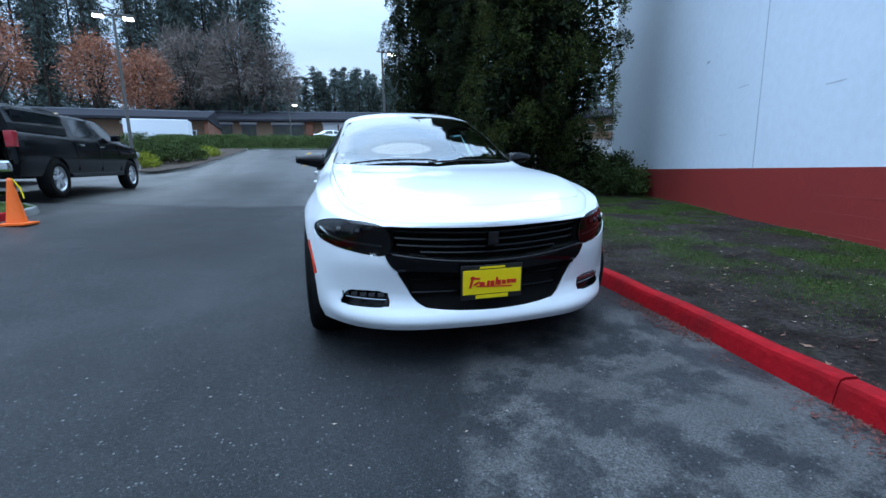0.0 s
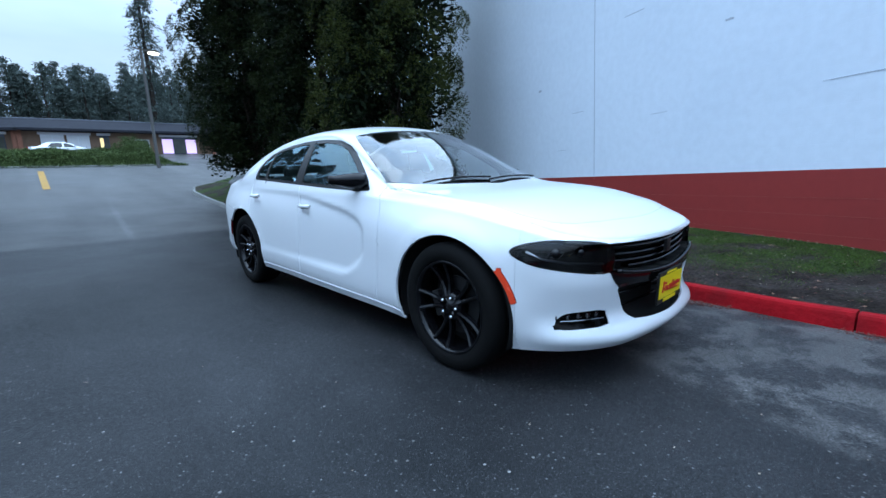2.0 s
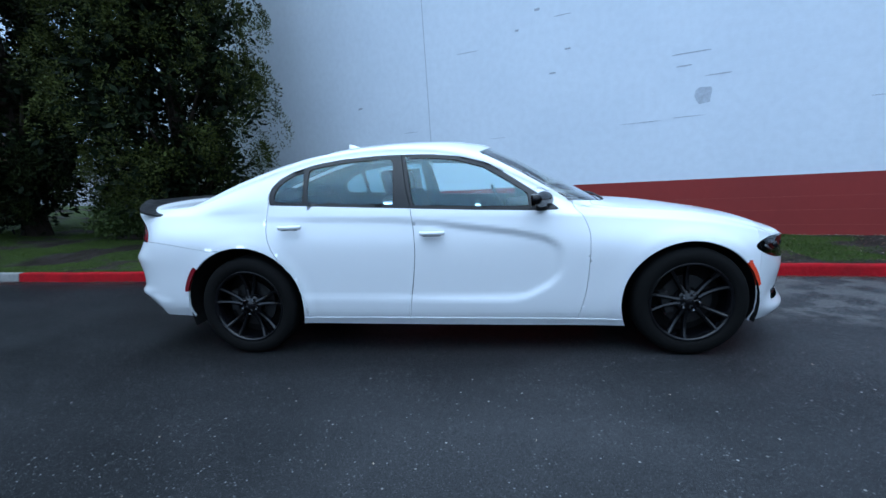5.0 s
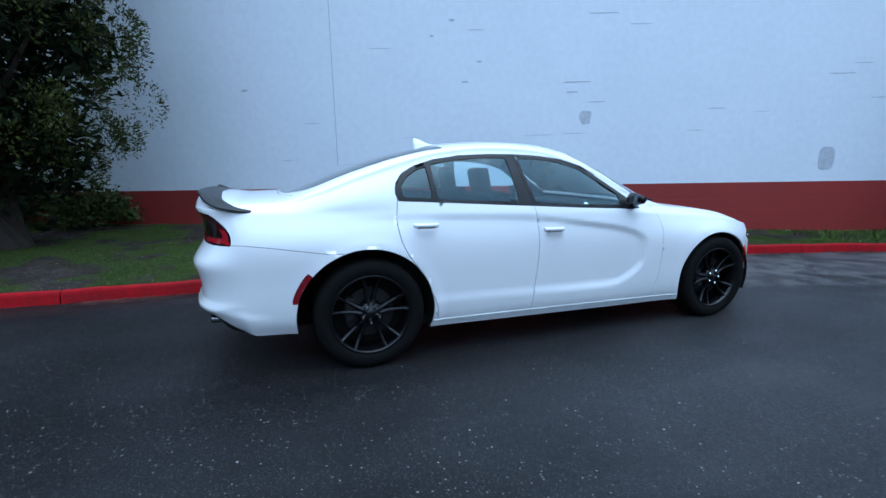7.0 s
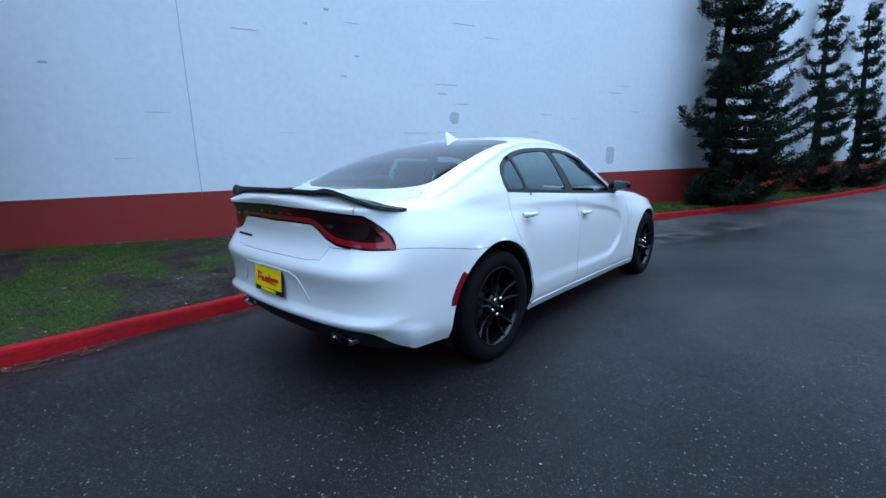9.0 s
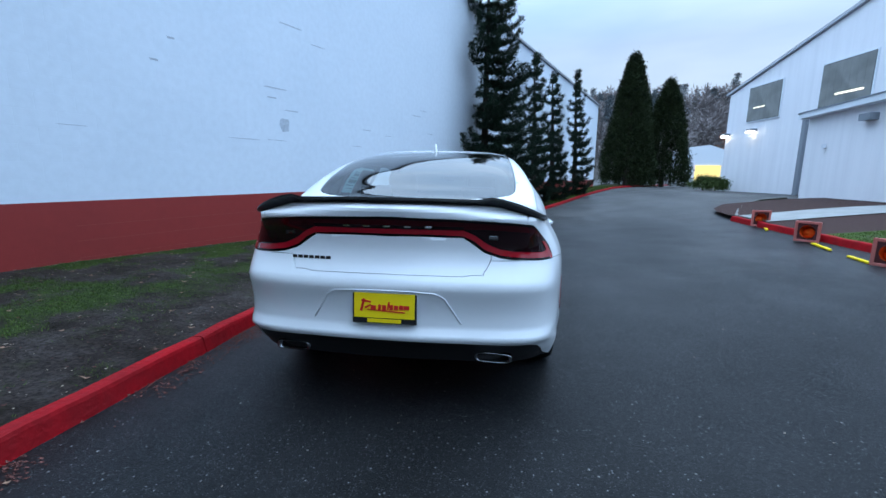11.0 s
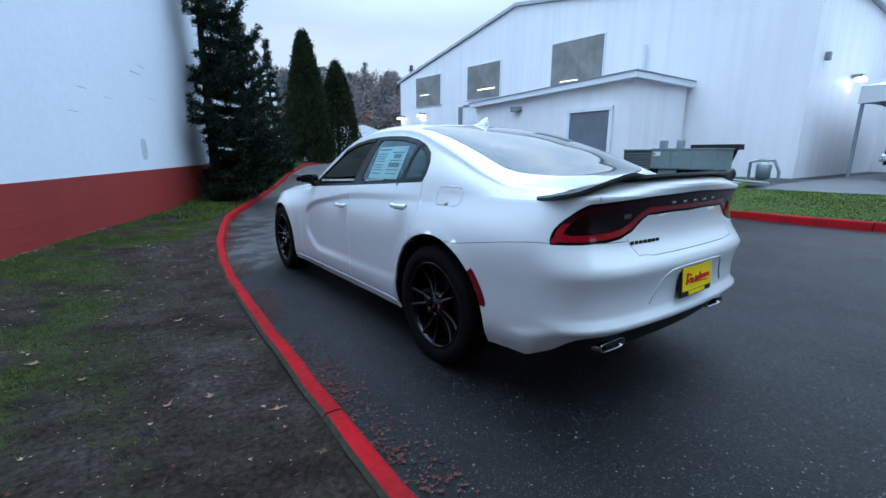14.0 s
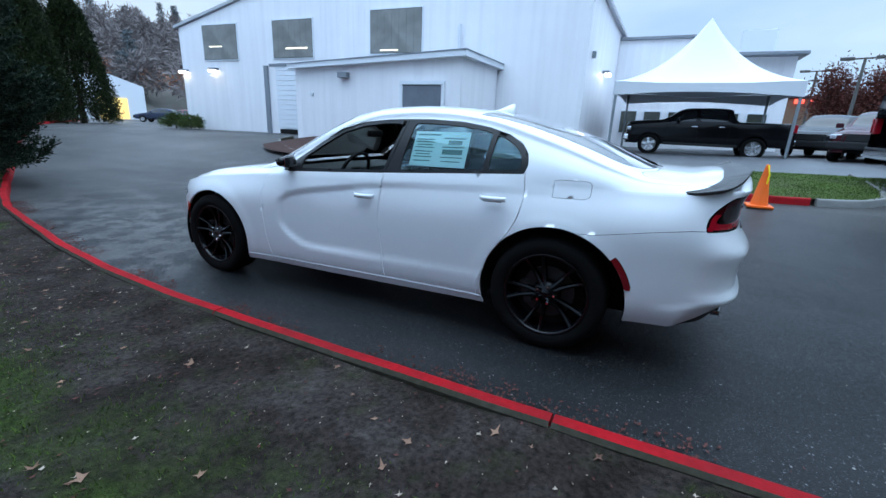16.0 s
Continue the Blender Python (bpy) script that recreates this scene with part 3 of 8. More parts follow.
z_top = pchip([(-0.865, 0.75), (-0.804, 0.785), (-0.663, 0.835), (-0.4, 0.90), (0.0, 0.965), (0.33, 1.0), (0.42, 1.018), (0.8, 1.234), (1.1, 1.387), (1.35, 1.479), (1.6, 1.511), (1.9, 1.516), (2.2, 1.503), (2.5, 1.470), (2.75, 1.420), (3.1, 1.308), (3.4, 1.185), (3.6, 1.118), (3.8, 1.108), (4.0, 1.128), (4.09, 1.116), (4.138, 1.096)])


def trim_ends(y):
    """Draws the two overhangs in a little, towards the axles."""
    return y + 0.045 * smooth01(-0.40, -0.80, y) - 0.002 * smooth01(3.62, 4.02, y)


nose_lean = pchip([(0.205, 0.004), (0.232, -0.018), (0.262, -0.034), (0.292, -0.026), (0.325, 0.002), (0.39, 0.026), (0.47, 0.014), (0.56, 0.0), (0.66, 0.004), (0.735, 0.0), (0.80, 0.012), (0.9, 0.0)])
tail_lean = pchip([(0.26, -0.15), (0.35, -0.095), (0.42, -0.045), (0.445, -0.012), (0.468, -0.004), (0.480, -0.012), (0.496, -0.032), (0.56, -0.034), (0.64, -0.022), (0.70, -0.004), (0.722, 0.0), (0.738, -0.008), (0.80, -0.046), (0.835, -0.064), (0.90, -0.078), (0.97, -0.072), (1.04, -0.045), (1.08, -0.03)])
ledge = pchip([(3.5, 0.40), (3.75, 0.425), (3.95, 0.455), (4.1, 0.47), (4.2, 0.47)])
scallop_top = pchip([(0.78, 0.70), (0.84, 0.765), (0.93, 0.82), (1.39, 0.902), (1.835, 0.957), (2.4, 0.985), (3.0, 1.0)])
scallop_low = pchip([(0.78, 0.62), (0.84, 0.54), (0.92, 0.475), (1.13, 0.394), (2.4, 0.415), (3.0, 0.43)])


def car_sections():
    st = [-0.865 + 0.0010 * k ** 2.05 for k in range(16)]
    st += list(np.arange(st[-1] + 0.02, 3.80, 0.0245))
    tail = [4.138 - 0.0010 * k ** 2.05 for k in range(1, 16)]
    return st + list(np.arange(3.80, tail[-1] - 0.008, 0.02)) + tail[::-1]


def catmull(ctrl, counts):
    out = []
    P = [2 * ctrl[0] - ctrl[1]] + ctrl + [2 * ctrl[-1] - ctrl[-2]]
    for i, c in enumerate(counts):
        p0, p1, p2, p3 = P[i:i + 4]
        for k in range(c):
            t = k / c
            out.append(0.5 * (2 * p1 + (p2 - p0) * t + (2 * p0 - 5 * p1 + 4 * p2 - p3) * t * t + (3 * p1 - p0 - 3 * p2 + p3) * t ** 3))
    return out + [ctrl[-1]]


def crown_power(y):
    """The roof is flatter across than the hood and the deck."""
    return 1 - 0.20 * smooth01(1.3, 1.9, y) * (1 - smooth01(3.25, 3.6, y))


def car_ring(y):
    """Half a section of the body at y, bottom to top, as (x, y, z)."""
    w, zb, zs = plan_nose(y), z_low(y), z_sh(y)
    xs = max(0.0, w - x_in(y))
    xe, ze, zt = min(x_edge(y), xs * 0.985), z_edge(y), z_top(y)
    lower = [Vector((w * 0.95, zb)), Vector((w * 0.99, zb + 0.10)), Vector((w * 1.0, zb + 0.30)), Vector((w * 0.992, zb + 0.5 * (zs - zb) + 0.18)), Vector((xs, zs))]
    side = catmull(lower, [7, 9, 10, 10])
    green = [Vector((xs + (xe - xs) * t, zs + (ze - zs) * t)) + Vector((0.022 * math.sin(math.pi * t) * smooth01(0.02, 0.2, ze - zs), 0)) for t in (k / 12 for k in range(1, 13))]
    top = []
    for k in range(1, 21):
        a = k / 20 * math.pi / 2
        q = crown_power(y)
        top.append(Vector((xe * max(0.0, math.cos(a)) ** q, ze + (zt - ze) * math.sin(a) ** q)))
    out = []
    for p in side + green + top:
        x, z = p
        # pressed scallop in the doors, with a sharp leading edge
        f = smooth01(0.0, 0.026, scallop_top(y) - z) * smooth01(0.0, 0.022, z - scallop_low(y)) * smooth01(0.79, 0.87, y) * (1 - 0.62 * smooth01(1.2, 2.3, y)) * (1 - smooth01(2.72, 3.5, y))
        # raised lips over the wheel arches
        r = min(math.hypot(y - 0.02, z - 0.362), math.hypot(y - 3.055, z - 0.362))
        lip = smooth01(0.52, 0.44, r) if z < zs - 0.03 else 0
        x = max(0.0, x - 0.020 * f + 0.008 * lip * (1 if w > 0.8 else 0))
        # pressed ledge low on the rear corners
        x += 0.013 * smooth01(0.0, 0.02, ledge(y) - z) * smooth01(3.60, 3.85, y) * (1 if w > 0.5 else 0)
        yy = trim_ends(y) + nose_lean(z) * smooth01(-0.45, -0.62, y) + tail_lean(z) * smooth01(3.72, 3.98, y)
        out.append((x, yy, z))
    return out


def nose_y(x, z, proud=0.0):
    """Where the nose lies at a given half width and height."""
    a, b = -0.865, -0.2
    for _ in range(30):
        m = (a + b) / 2
        a, b = (m, b) if plan_nose(m) < abs(x) else (a, m)
    return trim_ends(a) + nose_lean(z) - proud


def tail_y(x, z, proud=0.0):
    a, b = 3.6, 4.138
    for _ in range(30):
        m = (a + b) / 2
        a, b = (a, m) if plan_nose(m) < abs(x) else (m, b)
    return trim_ends(b) + tail_lean(z) + proud


def rounded(poly, n=4):
    """A closed Catmull-Rom curve through the corners."""
    out = []
    N = len(poly)
    P = [Vector(p) for p in poly]
    for i in range(N):
        p0, p1, p2, p3 = P[i - 1], P[i], P[(i + 1) % N], P[(i + 2) % N]
        for k in range(n):
            t = k / n
            q = 0.5 * (2 * p1 + (p2 - p0) * t + (2 * p0 - 5 * p1 + 4 * p2 - p3) * t * t + (3 * p1 - p0 - 3 * p2 + p3) * t ** 3)
            out.append((q.x, q.y))
    return out


def signed(poly):
    """Signed distance to a closed outline; negative inside."""
    A = np.array(poly, float)
    B = np.roll(A, -1, axis=0)
    E = B - A
    L = (E ** 2).sum(1) + 1e-12

    def at(u, v):
        p = np.array((u, v))
        t = np.clip(((p - A) * E).sum(1) / L, 0, 1)
        d = np.sqrt((((A + t[:, None] * E) - p) ** 2).sum(1).min())
        cross = ((A[:, 1] > v) != (B[:, 1] > v))
        with np.errstate(divide="ignore", invalid="ignore"):
            xi = (B[:, 0] - A[:, 0]) * (v - A[:, 1]) / (B[:, 1] - A[:, 1]) + A[:, 0]
        inside = np.count_nonzero(cross & (u < xi)) % 2
        return -d if inside else d

    return at


def cut(bm, fn, near):
    """Splits the mesh along fn = 0 wherever near(co) holds."""
    val = {v: fn(v.co) if near(v.co) else 1.0 for v in bm.verts}
    for v, d in val.items():
        if abs(d) < 1e-5:
            val[v] = 1e-5
    fresh = set()
    for e in [e for e in bm.edges if val[e.verts[0]] * val[e.verts[1]] < 0 and near(e.verts[0].co) and near(e.verts[1].co)]:
        a, b = e.verts
        t = val[a] / (val[a] - val[b])
        _, nv = bmesh.utils.edge_split(e, a, t)
        fresh.add(nv)
    done = set()
    for v in fresh:
        for f in list(v.link_faces):
            if f in done or not f.is_valid:
                continue
            vs = [w for w in f.verts if w in fresh]
            if len(vs) == 2:
                i, j = (list(f.verts).index(w) for w in vs)
                if abs(i - j) not in (1, len(f.verts) - 1):
                    g = bmesh.utils.face_split(f, vs[0], vs[1])
                    done.add(f)


def front_near(lim):
    return lambda co: co.y < lim


# outlines, half of each, mirrored by taking the absolute width
HEAD = signed(rounded([(0.868, 0.708), (0.845, 0.742), (0.79, 0.760), (0.70, 0.764), (0.54, 0.741), (0.50, 0.67), (0.53, 0.595), (0.69, 0.610), (0.80, 0.638), (0.852, 0.670)]))
GRILLE = signed([(-0.1, 0.722), (0.10, 0.724), (0.40, 0.733), (0.538, 0.7395), (0.540, 0.67), (0.536, 0.604), (0.505, 0.610), (0.38, 0.592), (0.20, 0.567), (0.08, 0.558), (-0.1, 0.557)])
BAR = signed([(-0.1, 0.557), (0.08, 0.558), (0.20, 0.567), (0.38, 0.592), (0.505, 0.610), (0.536, 0.604), (0.520, 0.565), (0.488, 0.518), (0.40, 0.520), (0.2, 0.503), (-0.1, 0.498)])
INTAKE = signed([(-0.1, 0.498), (0.2, 0.503), (0.40, 0.520), (0.488, 0.518), (0.462, 0.475), (0.430, 0.420), (0.40, 0.365), (0.366, 0.335), (0.30, 0.322), (0.15, 0.31), (-0.1, 0.306)])
FOG = signed(rounded([(0.745, 0.334), (0.72, 0.398), (0.65, 0.411), (0.535, 0.409), (0.520, 0.372), (0.525, 0.337), (0.65, 0.329)], 3))
TAIL_FACE = signed(rounded([(-0.1, 1.050), (0.1, 1.050), (0.35, 1.045), (0.58, 1.033), (0.72, 1.018), (0.84, 0.992), (0.95, 0.950), (0.97, 0.89), (0.95, 0.842), (0.83, 0.842), (0.70, 0.847), (0.56, 0.860), (0.475, 0.888), (0.43, 0.925), (0.385, 0.952), (0.28, 0.957), (0.1, 0.960), (-0.1, 0.960)], 3))
lamp_front = pchip([(0.8, 3.88), (0.86, 3.848), (0.90, 3.852), (0.94, 3.875), (0.98, 3.915), (1.02, 3.96), (1.1, 4.01)])
tail_fn = lambda co: max(TAIL_FACE(abs(co.x), co.z), (lamp_front(co.z) - co.y) if abs(co.x) > 0.66 else -1.0)
valance_line = pchip([(3.5, 0.15), (3.60, 0.22), (3.75, 0.285), (3.86, 0.335), (3.93, 0.385), (4.0, 0.42), (4.2, 0.435)])
tail_mid = pchip([(0.0, 1.012), (0.36, 1.008), (0.46, 0.975), (0.55, 0.945), (0.70, 0.935), (0.9, 0.92)])
LID_LOW = signed([(-0.1, 0.774), (0.40, 0.773), (0.455, 0.781), (0.492, 0.802), (0.512, 0.85), (0.53, 1.2), (-0.1, 1.2)])
VALANCE = signed([(-0.1, 0.440), (0.40, 0.438), (0.58, 0.430), (0.635, 0.412), (0.668, 0.37), (0.71, 0.2), (-0.1, 0.2)])
SCREEN = signed(rounded([(-0.15, 0.40), (0.15, 0.405), (0.45, 0.455), (0.65, 0.55), (0.735, 0.71), (0.715, 0.83), (0.655, 1.08), (0.575, 1.345), (0.52, 1.325), (0.3, 1.262), (0.0, 1.235), (-0.15, 1.24)], 3))
REAR_SCREEN = signed(rounded([(-0.15, 2.53), (0.0, 2.53), (0.3, 2.51), (0.52, 2.46), (0.59, 2.47), (0.600, 2.62), (0.625, 2.95), (0.640, 3.26), (0.600, 3.43), (0.38, 3.53), (0.1, 3.565), (-0.15, 3.565)], 3))
HOOD = signed([(-0.1, -0.670), (0.11, -0.664), (0.377, -0.620), (0.55, -0.565), (0.655, -0.49), (0.70, -0.38), (0.735, -0.1), (0.745, 0.3), (0.74, 0.60), (0.70, 0.60), (0.45, 0.43), (0.15, 0.375), (-0.1, 0.37)])
TRUNK_TOP = signed([(-0.1, 3.60), (0.4, 3.57), (0.64, 3.49), (0.69, 3.51), (0.70, 3.61), (0.69, 3.90), (0.66, 4.3), (-0.1, 4.3)])
DLO = signed([(2.845, 1.088), (2.862, 1.14), (2.850, 1.20), (2.80, 1.262), (2.70, 1.315), (2.55, 1.358), (2.35, 1.388), (2.10, 1.402), (1.90, 1.403), (1.70, 1.396), (1.50, 1.375), (1.30, 1.320), (1.115, 1.205), (0.942, 1.088), (0.82, 0.990), (0.98, 0.9917), (1.4, 1.0096), (1.99, 1.0407), (2.5, 1.0694)])
GLASS_F = signed([(1.81, 1.052), (1.875, 1.372), (1.70, 1.370), (1.52, 1.350), (1.33, 1.297), (1.15, 1.188), (1.03, 1.105), (1.02, 1.022), (1.4, 1.034)])
GLASS_R = signed([(1.945, 1.060), (1.975, 1.378), (2.10, 1.376), (2.34, 1.362), (2.53, 1.334), (2.585, 1.32), (2.568, 1.095)])
GLASS_Q = signed([(2.605, 1.098), (2.622, 1.308), (2.70, 1.283), (2.775, 1.235), (2.812, 1.185), (2.818, 1.14), (2.806, 1.108)])
ARCH_F = lambda co: math.hypot((co.y - 0.008) / 0.430, (co.z - 0.362) / 0.406) - 1
ARCH_R = lambda co: math.hypot((co.y - 3.070) / 0.444, (co.z - 0.362) / 0.436) - 1
SEAM_A = pchip([(0.0, 0.80), (0.268, 0.707), (0.45, 0.66), (0.595, 0.643), (0.802, 0.633), (0.95, 0.675), (1.0, 0.72), (1.3, 0.75)])
SEAM_B = pchip([(0.0, 1.88), (0.31, 1.852), (0.76, 1.803), (1.03, 1.829), (1.15, 1.86), (1.5, 1.93)])
SEAM_C = pchip([(0.0, 2.60), (0.30, 2.595), (0.60, 2.70), (0.744, 2.803), (0.85, 2.850), (0.966, 2.866), (1.10, 2.853), (1.5, 2.85)])
sill_line = lambda y: 0.253 + 0.013 * (y - 0.45)
bumper_line = pchip([(3.3, 0.780), (3.72, 0.840), (3.80, 0.847), (4.2, 0.847)])
arch_arc = lambda cy, ry, rz, r0, r1, a0, a1: signed([(cy + r * ry * math.cos(radians(a)), 0.362 + r * rz * math.sin(radians(a))) for r, aa in ((r0, np.linspace(a0, a1, 7)), (r1, np.linspace(a1, a0, 7))) for a in aa])
MARK_F = arch_arc(0.008, 0.430, 0.406, 0.99, 1.075, 142, 167)
MARK_R = arch_arc(3.070, 0.444, 0.436, 0.99, 1.085, 41, 16)
FUEL = signed(rounded([(3.045, 0.970), (3.04, 1.02), (3.05, 1.062), (3.14, 1.066), (3.24, 1.062), (3.25, 1.02), (3.24, 0.972), (3.14, 0.967)], 3))

bm = bmesh.new()
prev = None
for y in car_sections():
    ring = car_ring(y)
    row, row2 = [bm.verts.new(p) for p in ring], [bm.verts.new((-p[0], p[1], p[2])) for p in ring]
    if prev:
        for a, b in ((prev[0], row), (prev[1], row2)):
            for k in range(len(ring) - 1):
                f = (a[k], b[k], b[k + 1], a[k + 1])
                bm.faces.new(f if a is prev[0] else f[::-1])
    prev = (row, row2)
for k in range(len(prev[0]) - 1):
    bm.faces.new((prev[0][k], prev[1][k], prev[1][k + 1], prev[0][k + 1]))
bmesh.ops.remove_doubles(bm, verts=bm.verts, dist=0.0006)
bmesh.ops.dissolve_degenerate(bm, edges=bm.edges, dist=0.0002)
side_near = lambda co: abs(co.x) > 0.45
FRONT = front_near(-0.38)
REAR = lambda co: co.y > 3.70
for fn, near in (
    (ARCH_F, lambda co: abs(co.x) > 0.5 and -0.7 < co.y < 0.7 and co.z < 0.9),
    (ARCH_R, lambda co: abs(co.x) > 0.5 and 2.4 < co.y < 3.7 and co.z < 0.95),
    (lambda co: HEAD(abs(co.x), co.z), FRONT), (lambda co: GRILLE(abs(co.x), co.z), FRONT), (lambda co: BAR(abs(co.x), co.z), FRONT),
    (lambda co: INTAKE(abs(co.x), co.z), FRONT), (lambda co: FOG(abs(co.x), co.z), FRONT),
    (tail_fn, REAR), (lambda co: tail_fn(co) + 0.011, REAR), (lambda co: tail_fn(co) + 0.040, REAR),
    (lambda co: LID_LOW(abs(co.x), co.z), lambda co: co.y > 3.9), (lambda co: min(VALANCE(abs(co.x), co.z), co.z - valance_line(co.y)), lambda co: co.y > 3.55 and co.z < 0.6),
    (lambda co: SCREEN(abs(co.x), co.y), lambda co: co.z > 0.95 and 0.2 < co.y < 1.7 and abs(co.x) < 0.80),
    (lambda co: REAR_SCREEN(abs(co.x), co.y), lambda co: co.z > 1.04 and 2.2 < co.y < 3.68),
    (lambda co: HOOD(abs(co.x), co.y), lambda co: co.z > 0.755 and co.y < 0.75 and abs(co.x) < 0.79),
    (lambda co: TRUNK_TOP(abs(co.x), co.y), lambda co: co.z > 1.03 and co.y > 3.2),
    (lambda co: DLO(co.y, co.z), side_near), (lambda co: GLASS_F(co.y, co.z), side_near), (lambda co: GLASS_R(co.y, co.z), side_near), (lambda co: GLASS_Q(co.y, co.z), side_near),
    (lambda co: co.y - SEAM_A(co.z), lambda co: abs(co.x) > 0.6 and co.z < 1.05 and 0.4 < co.y < 1.1),
    (lambda co: co.y - SEAM_B(co.z), lambda co: abs(co.x) > 0.5 and co.z < 1.45 and 1.5 < co.y < 2.2),
    (lambda co: co.y - SEAM_C(co.z), lambda co: abs(co.x) > 0.6 and co.z < 1.12 and 2.4 < co.y < 3.1),
    (lambda co: co.z - sill_line(co.y), lambda co: abs(co.x) > 0.6 and co.z < 0.4 and 0.4 < co.y < 2.7),
    (lambda co: co.z - bumper_line(co.y), lambda co: 3.2 < co.y and 0.7 < co.z < 0.95 and abs(co.x) > 0.5),
    (lambda co: co.y + 0.43 + 0.0 * co.z, lambda co: abs(co.x) > 0.5 and co.z < 1.0 and co.y < -0.2),
    (lambda co: MARK_F(co.y, co.z), lambda co: abs(co.x) > 0.6 and co.y < 0), (lambda co: MARK_R(co.y, co.z), lambda co: abs(co.x) > 0.6 and co.y > 3.2),
    (lambda co: FUEL(co.y, co.z), lambda co: co.x > 0.6 and 2.9 < co.y < 3.4),
):
    cut(bm, fn, near)


def region(c):
    """The panel to which a point of the body's skin belongs."""
    ax, y, z = abs(c.x), c.y, c.z
    s = "l" if c.x > 0 else "r"
    if ax > 0.5 and z < 0.9 and (ARCH_F(c) < 0 or (y > 2 and ARCH_R(c) < 0)):
        return "cut"
    if y < -0.38:
        if HEAD(ax, z) < 0:
            return "headlight." + s
        if GRILLE(ax, z) < 0:
            return "grille"
        if BAR(ax, z) < 0:
            return "bar"
        if INTAKE(ax, z) < 0:
            return "intake"
        if FOG(ax, z) < 0:
            return "fog." + s
    if ax > 0.6 and y < 0 and MARK_F(y, z) < 0:
        return "mark_f." + s
    if ax > 0.6 and y > 3.2 and MARK_R(y, z) < 0:
        return "mark_r." + s
    if y > 3.7:
        d = tail_fn(c)
        if d < 0:
            if d > -0.011:
                return "tail_rim"
            if d > -0.040:
                return "tail_red" if z < tail_mid(ax) or ax > 0.845 else "tail_dim"
            return "tail_in"
        if z < 0.6 and min(VALANCE(ax, z), z - valance_line(y)) < 0:
            return "valance"
    if ax > 0.45 and DLO(y, z) < 0:
        if GLASS_F(y, z) < 0:
            return "glass_f." + s
        if GLASS_R(y, z) < 0:
            return "glass_r." + s
        if GLASS_Q(y, z) < 0:
            return "glass_q." + s
        return "trim_f." + s if y < SEAM_B(z) else "trim_r." + s
    if z > 0.95 and 0.2 < y < 1.7 and ax < 0.80 and SCREEN(ax, y) < 0:
        return "screen"
    if z > 1.04 and 2.2 < y < 3.68 and REAR_SCREEN(ax, y) < 0:
        return "rear_screen"
    if z > 0.755 and y < 0.75 and ax < 0.79 and HOOD(ax, y) < 0:
        return "hood"
    if (y > 3.9 and z < 1.08 and z > 0.77 and LID_LOW(ax, z) < 0) or (z > 1.03 and y > 3.2 and TRUNK_TOP(ax, y) < 0):
        return "trunk"
    if c.x > 0.6 and 2.9 < y < 3.4 and FUEL(y, z) < 0:
        return "fuel"
    if y < -0.43:
        return "bumper_f"
    if y > 3.2 and z < bumper_line(y) and (ARCH_R(c) > 0):
        return "bumper_r"
    if 0.4 < y < 2.9 and z < sill_line(y) and ax > 0.6:
        return "sill." + s
    if ax > 0.6 and z < 1.12 and SEAM_A(z) < y < SEAM_C(z) and z > sill_line(y):
        return ("door_f." if y < SEAM_B(z) else "door_r.") + s
    if y < SEAM_A(min(z, 1.0)) and ax > 0.55 and z < 1.0:
        return "fender." + s
    return "body"


bm.normal_update()
for v in bm.verts:
    v.normal_update()
zones = {}
for f in bm.faces:
    zones.setdefault(region(f.calc_center_median()), []).append(f)


def panel(name, zone, mat, parent, label="", gap=0.0023, rim=0.014, offset=0.0, smooth=True):
    """Lifts one zone of the skin out as a panel of its own, its edge turned in."""
    faces = zones.get(zone, [])
    b2 = bmesh.new()
    made = {}
    normals = {}
    for f in faces:
        vs = []
        for v in f.verts:
            if v not in made:
                made[v] = b2.verts.new(v.co - v.normal * offset)
                normals[made[v]] = v.normal.copy()
            vs.append(made[v])
        try:
            b2.faces.new(vs)
        except ValueError:
            pass
    edges = [e for e in b2.edges if len(e.link_faces) == 1]
    shift = {}
    for e in edges:
        c = e.link_faces[0].calc_center_median()
        d = e.verts[1].co - e.verts[0].co
        if d.length < 1e-7:
            continue
        d.normalize()
        for v in e.verts:
            w = c - v.co
            w -= d * w.dot(d)
            w -= normals[v] * w.dot(normals[v])
            if w.length > 1e-7:
                shift[v] = shift.get(v, Vector()) + w.normalized()
    for v, w in shift.items():
        if w.length > 1e-6:
            v.co += w.normalized() * gap
    if rim:
        low = {v: b2.verts.new(v.co - normals[v] * rim) for v in {v for e in edges for v in e.verts}}
        for e in edges:
            a, b = e.verts
            l = e.link_loops[0]
            if l.vert is not a:
                a, b = b, a
            try:
                b2.faces.new((b, a, low[a], low[b]))
            except ValueError:
                pass
            e.smooth = False
    return part(name, b2, mat, parent, label, smooth)


car = tagged(empty("car", CAR_M), "white four-door saloon car with gloss black wheels and black trunk spoiler", "car")
shell = panel("body", "body", M_PAINT, car, "white painted roof, pillars and rear quarters")
panel("hood", "hood", M_PAINT, car)
panel("trunk_lid", "trunk", M_PAINT, car)
bumper_front = panel("front_bumper", "bumper_f", M_PAINT, car, gap=0.0003)
bumper_rear = panel("rear_bumper", "bumper_r", M_PAINT, car, gap=0.0010)
panel("bumper_bar", "bar", M_BLACK_GLOSS, bumper_front, "gloss black bar under the grille", offset=-0.006)
panel("valance", "valance", M_BLACK_PLASTIC, bumper_rear, "black plastic lower valance", offset=0.008)
panel("fuel_door", "fuel", M_PAINT, car, gap=0.0006, rim=0.004, offset=0.0)
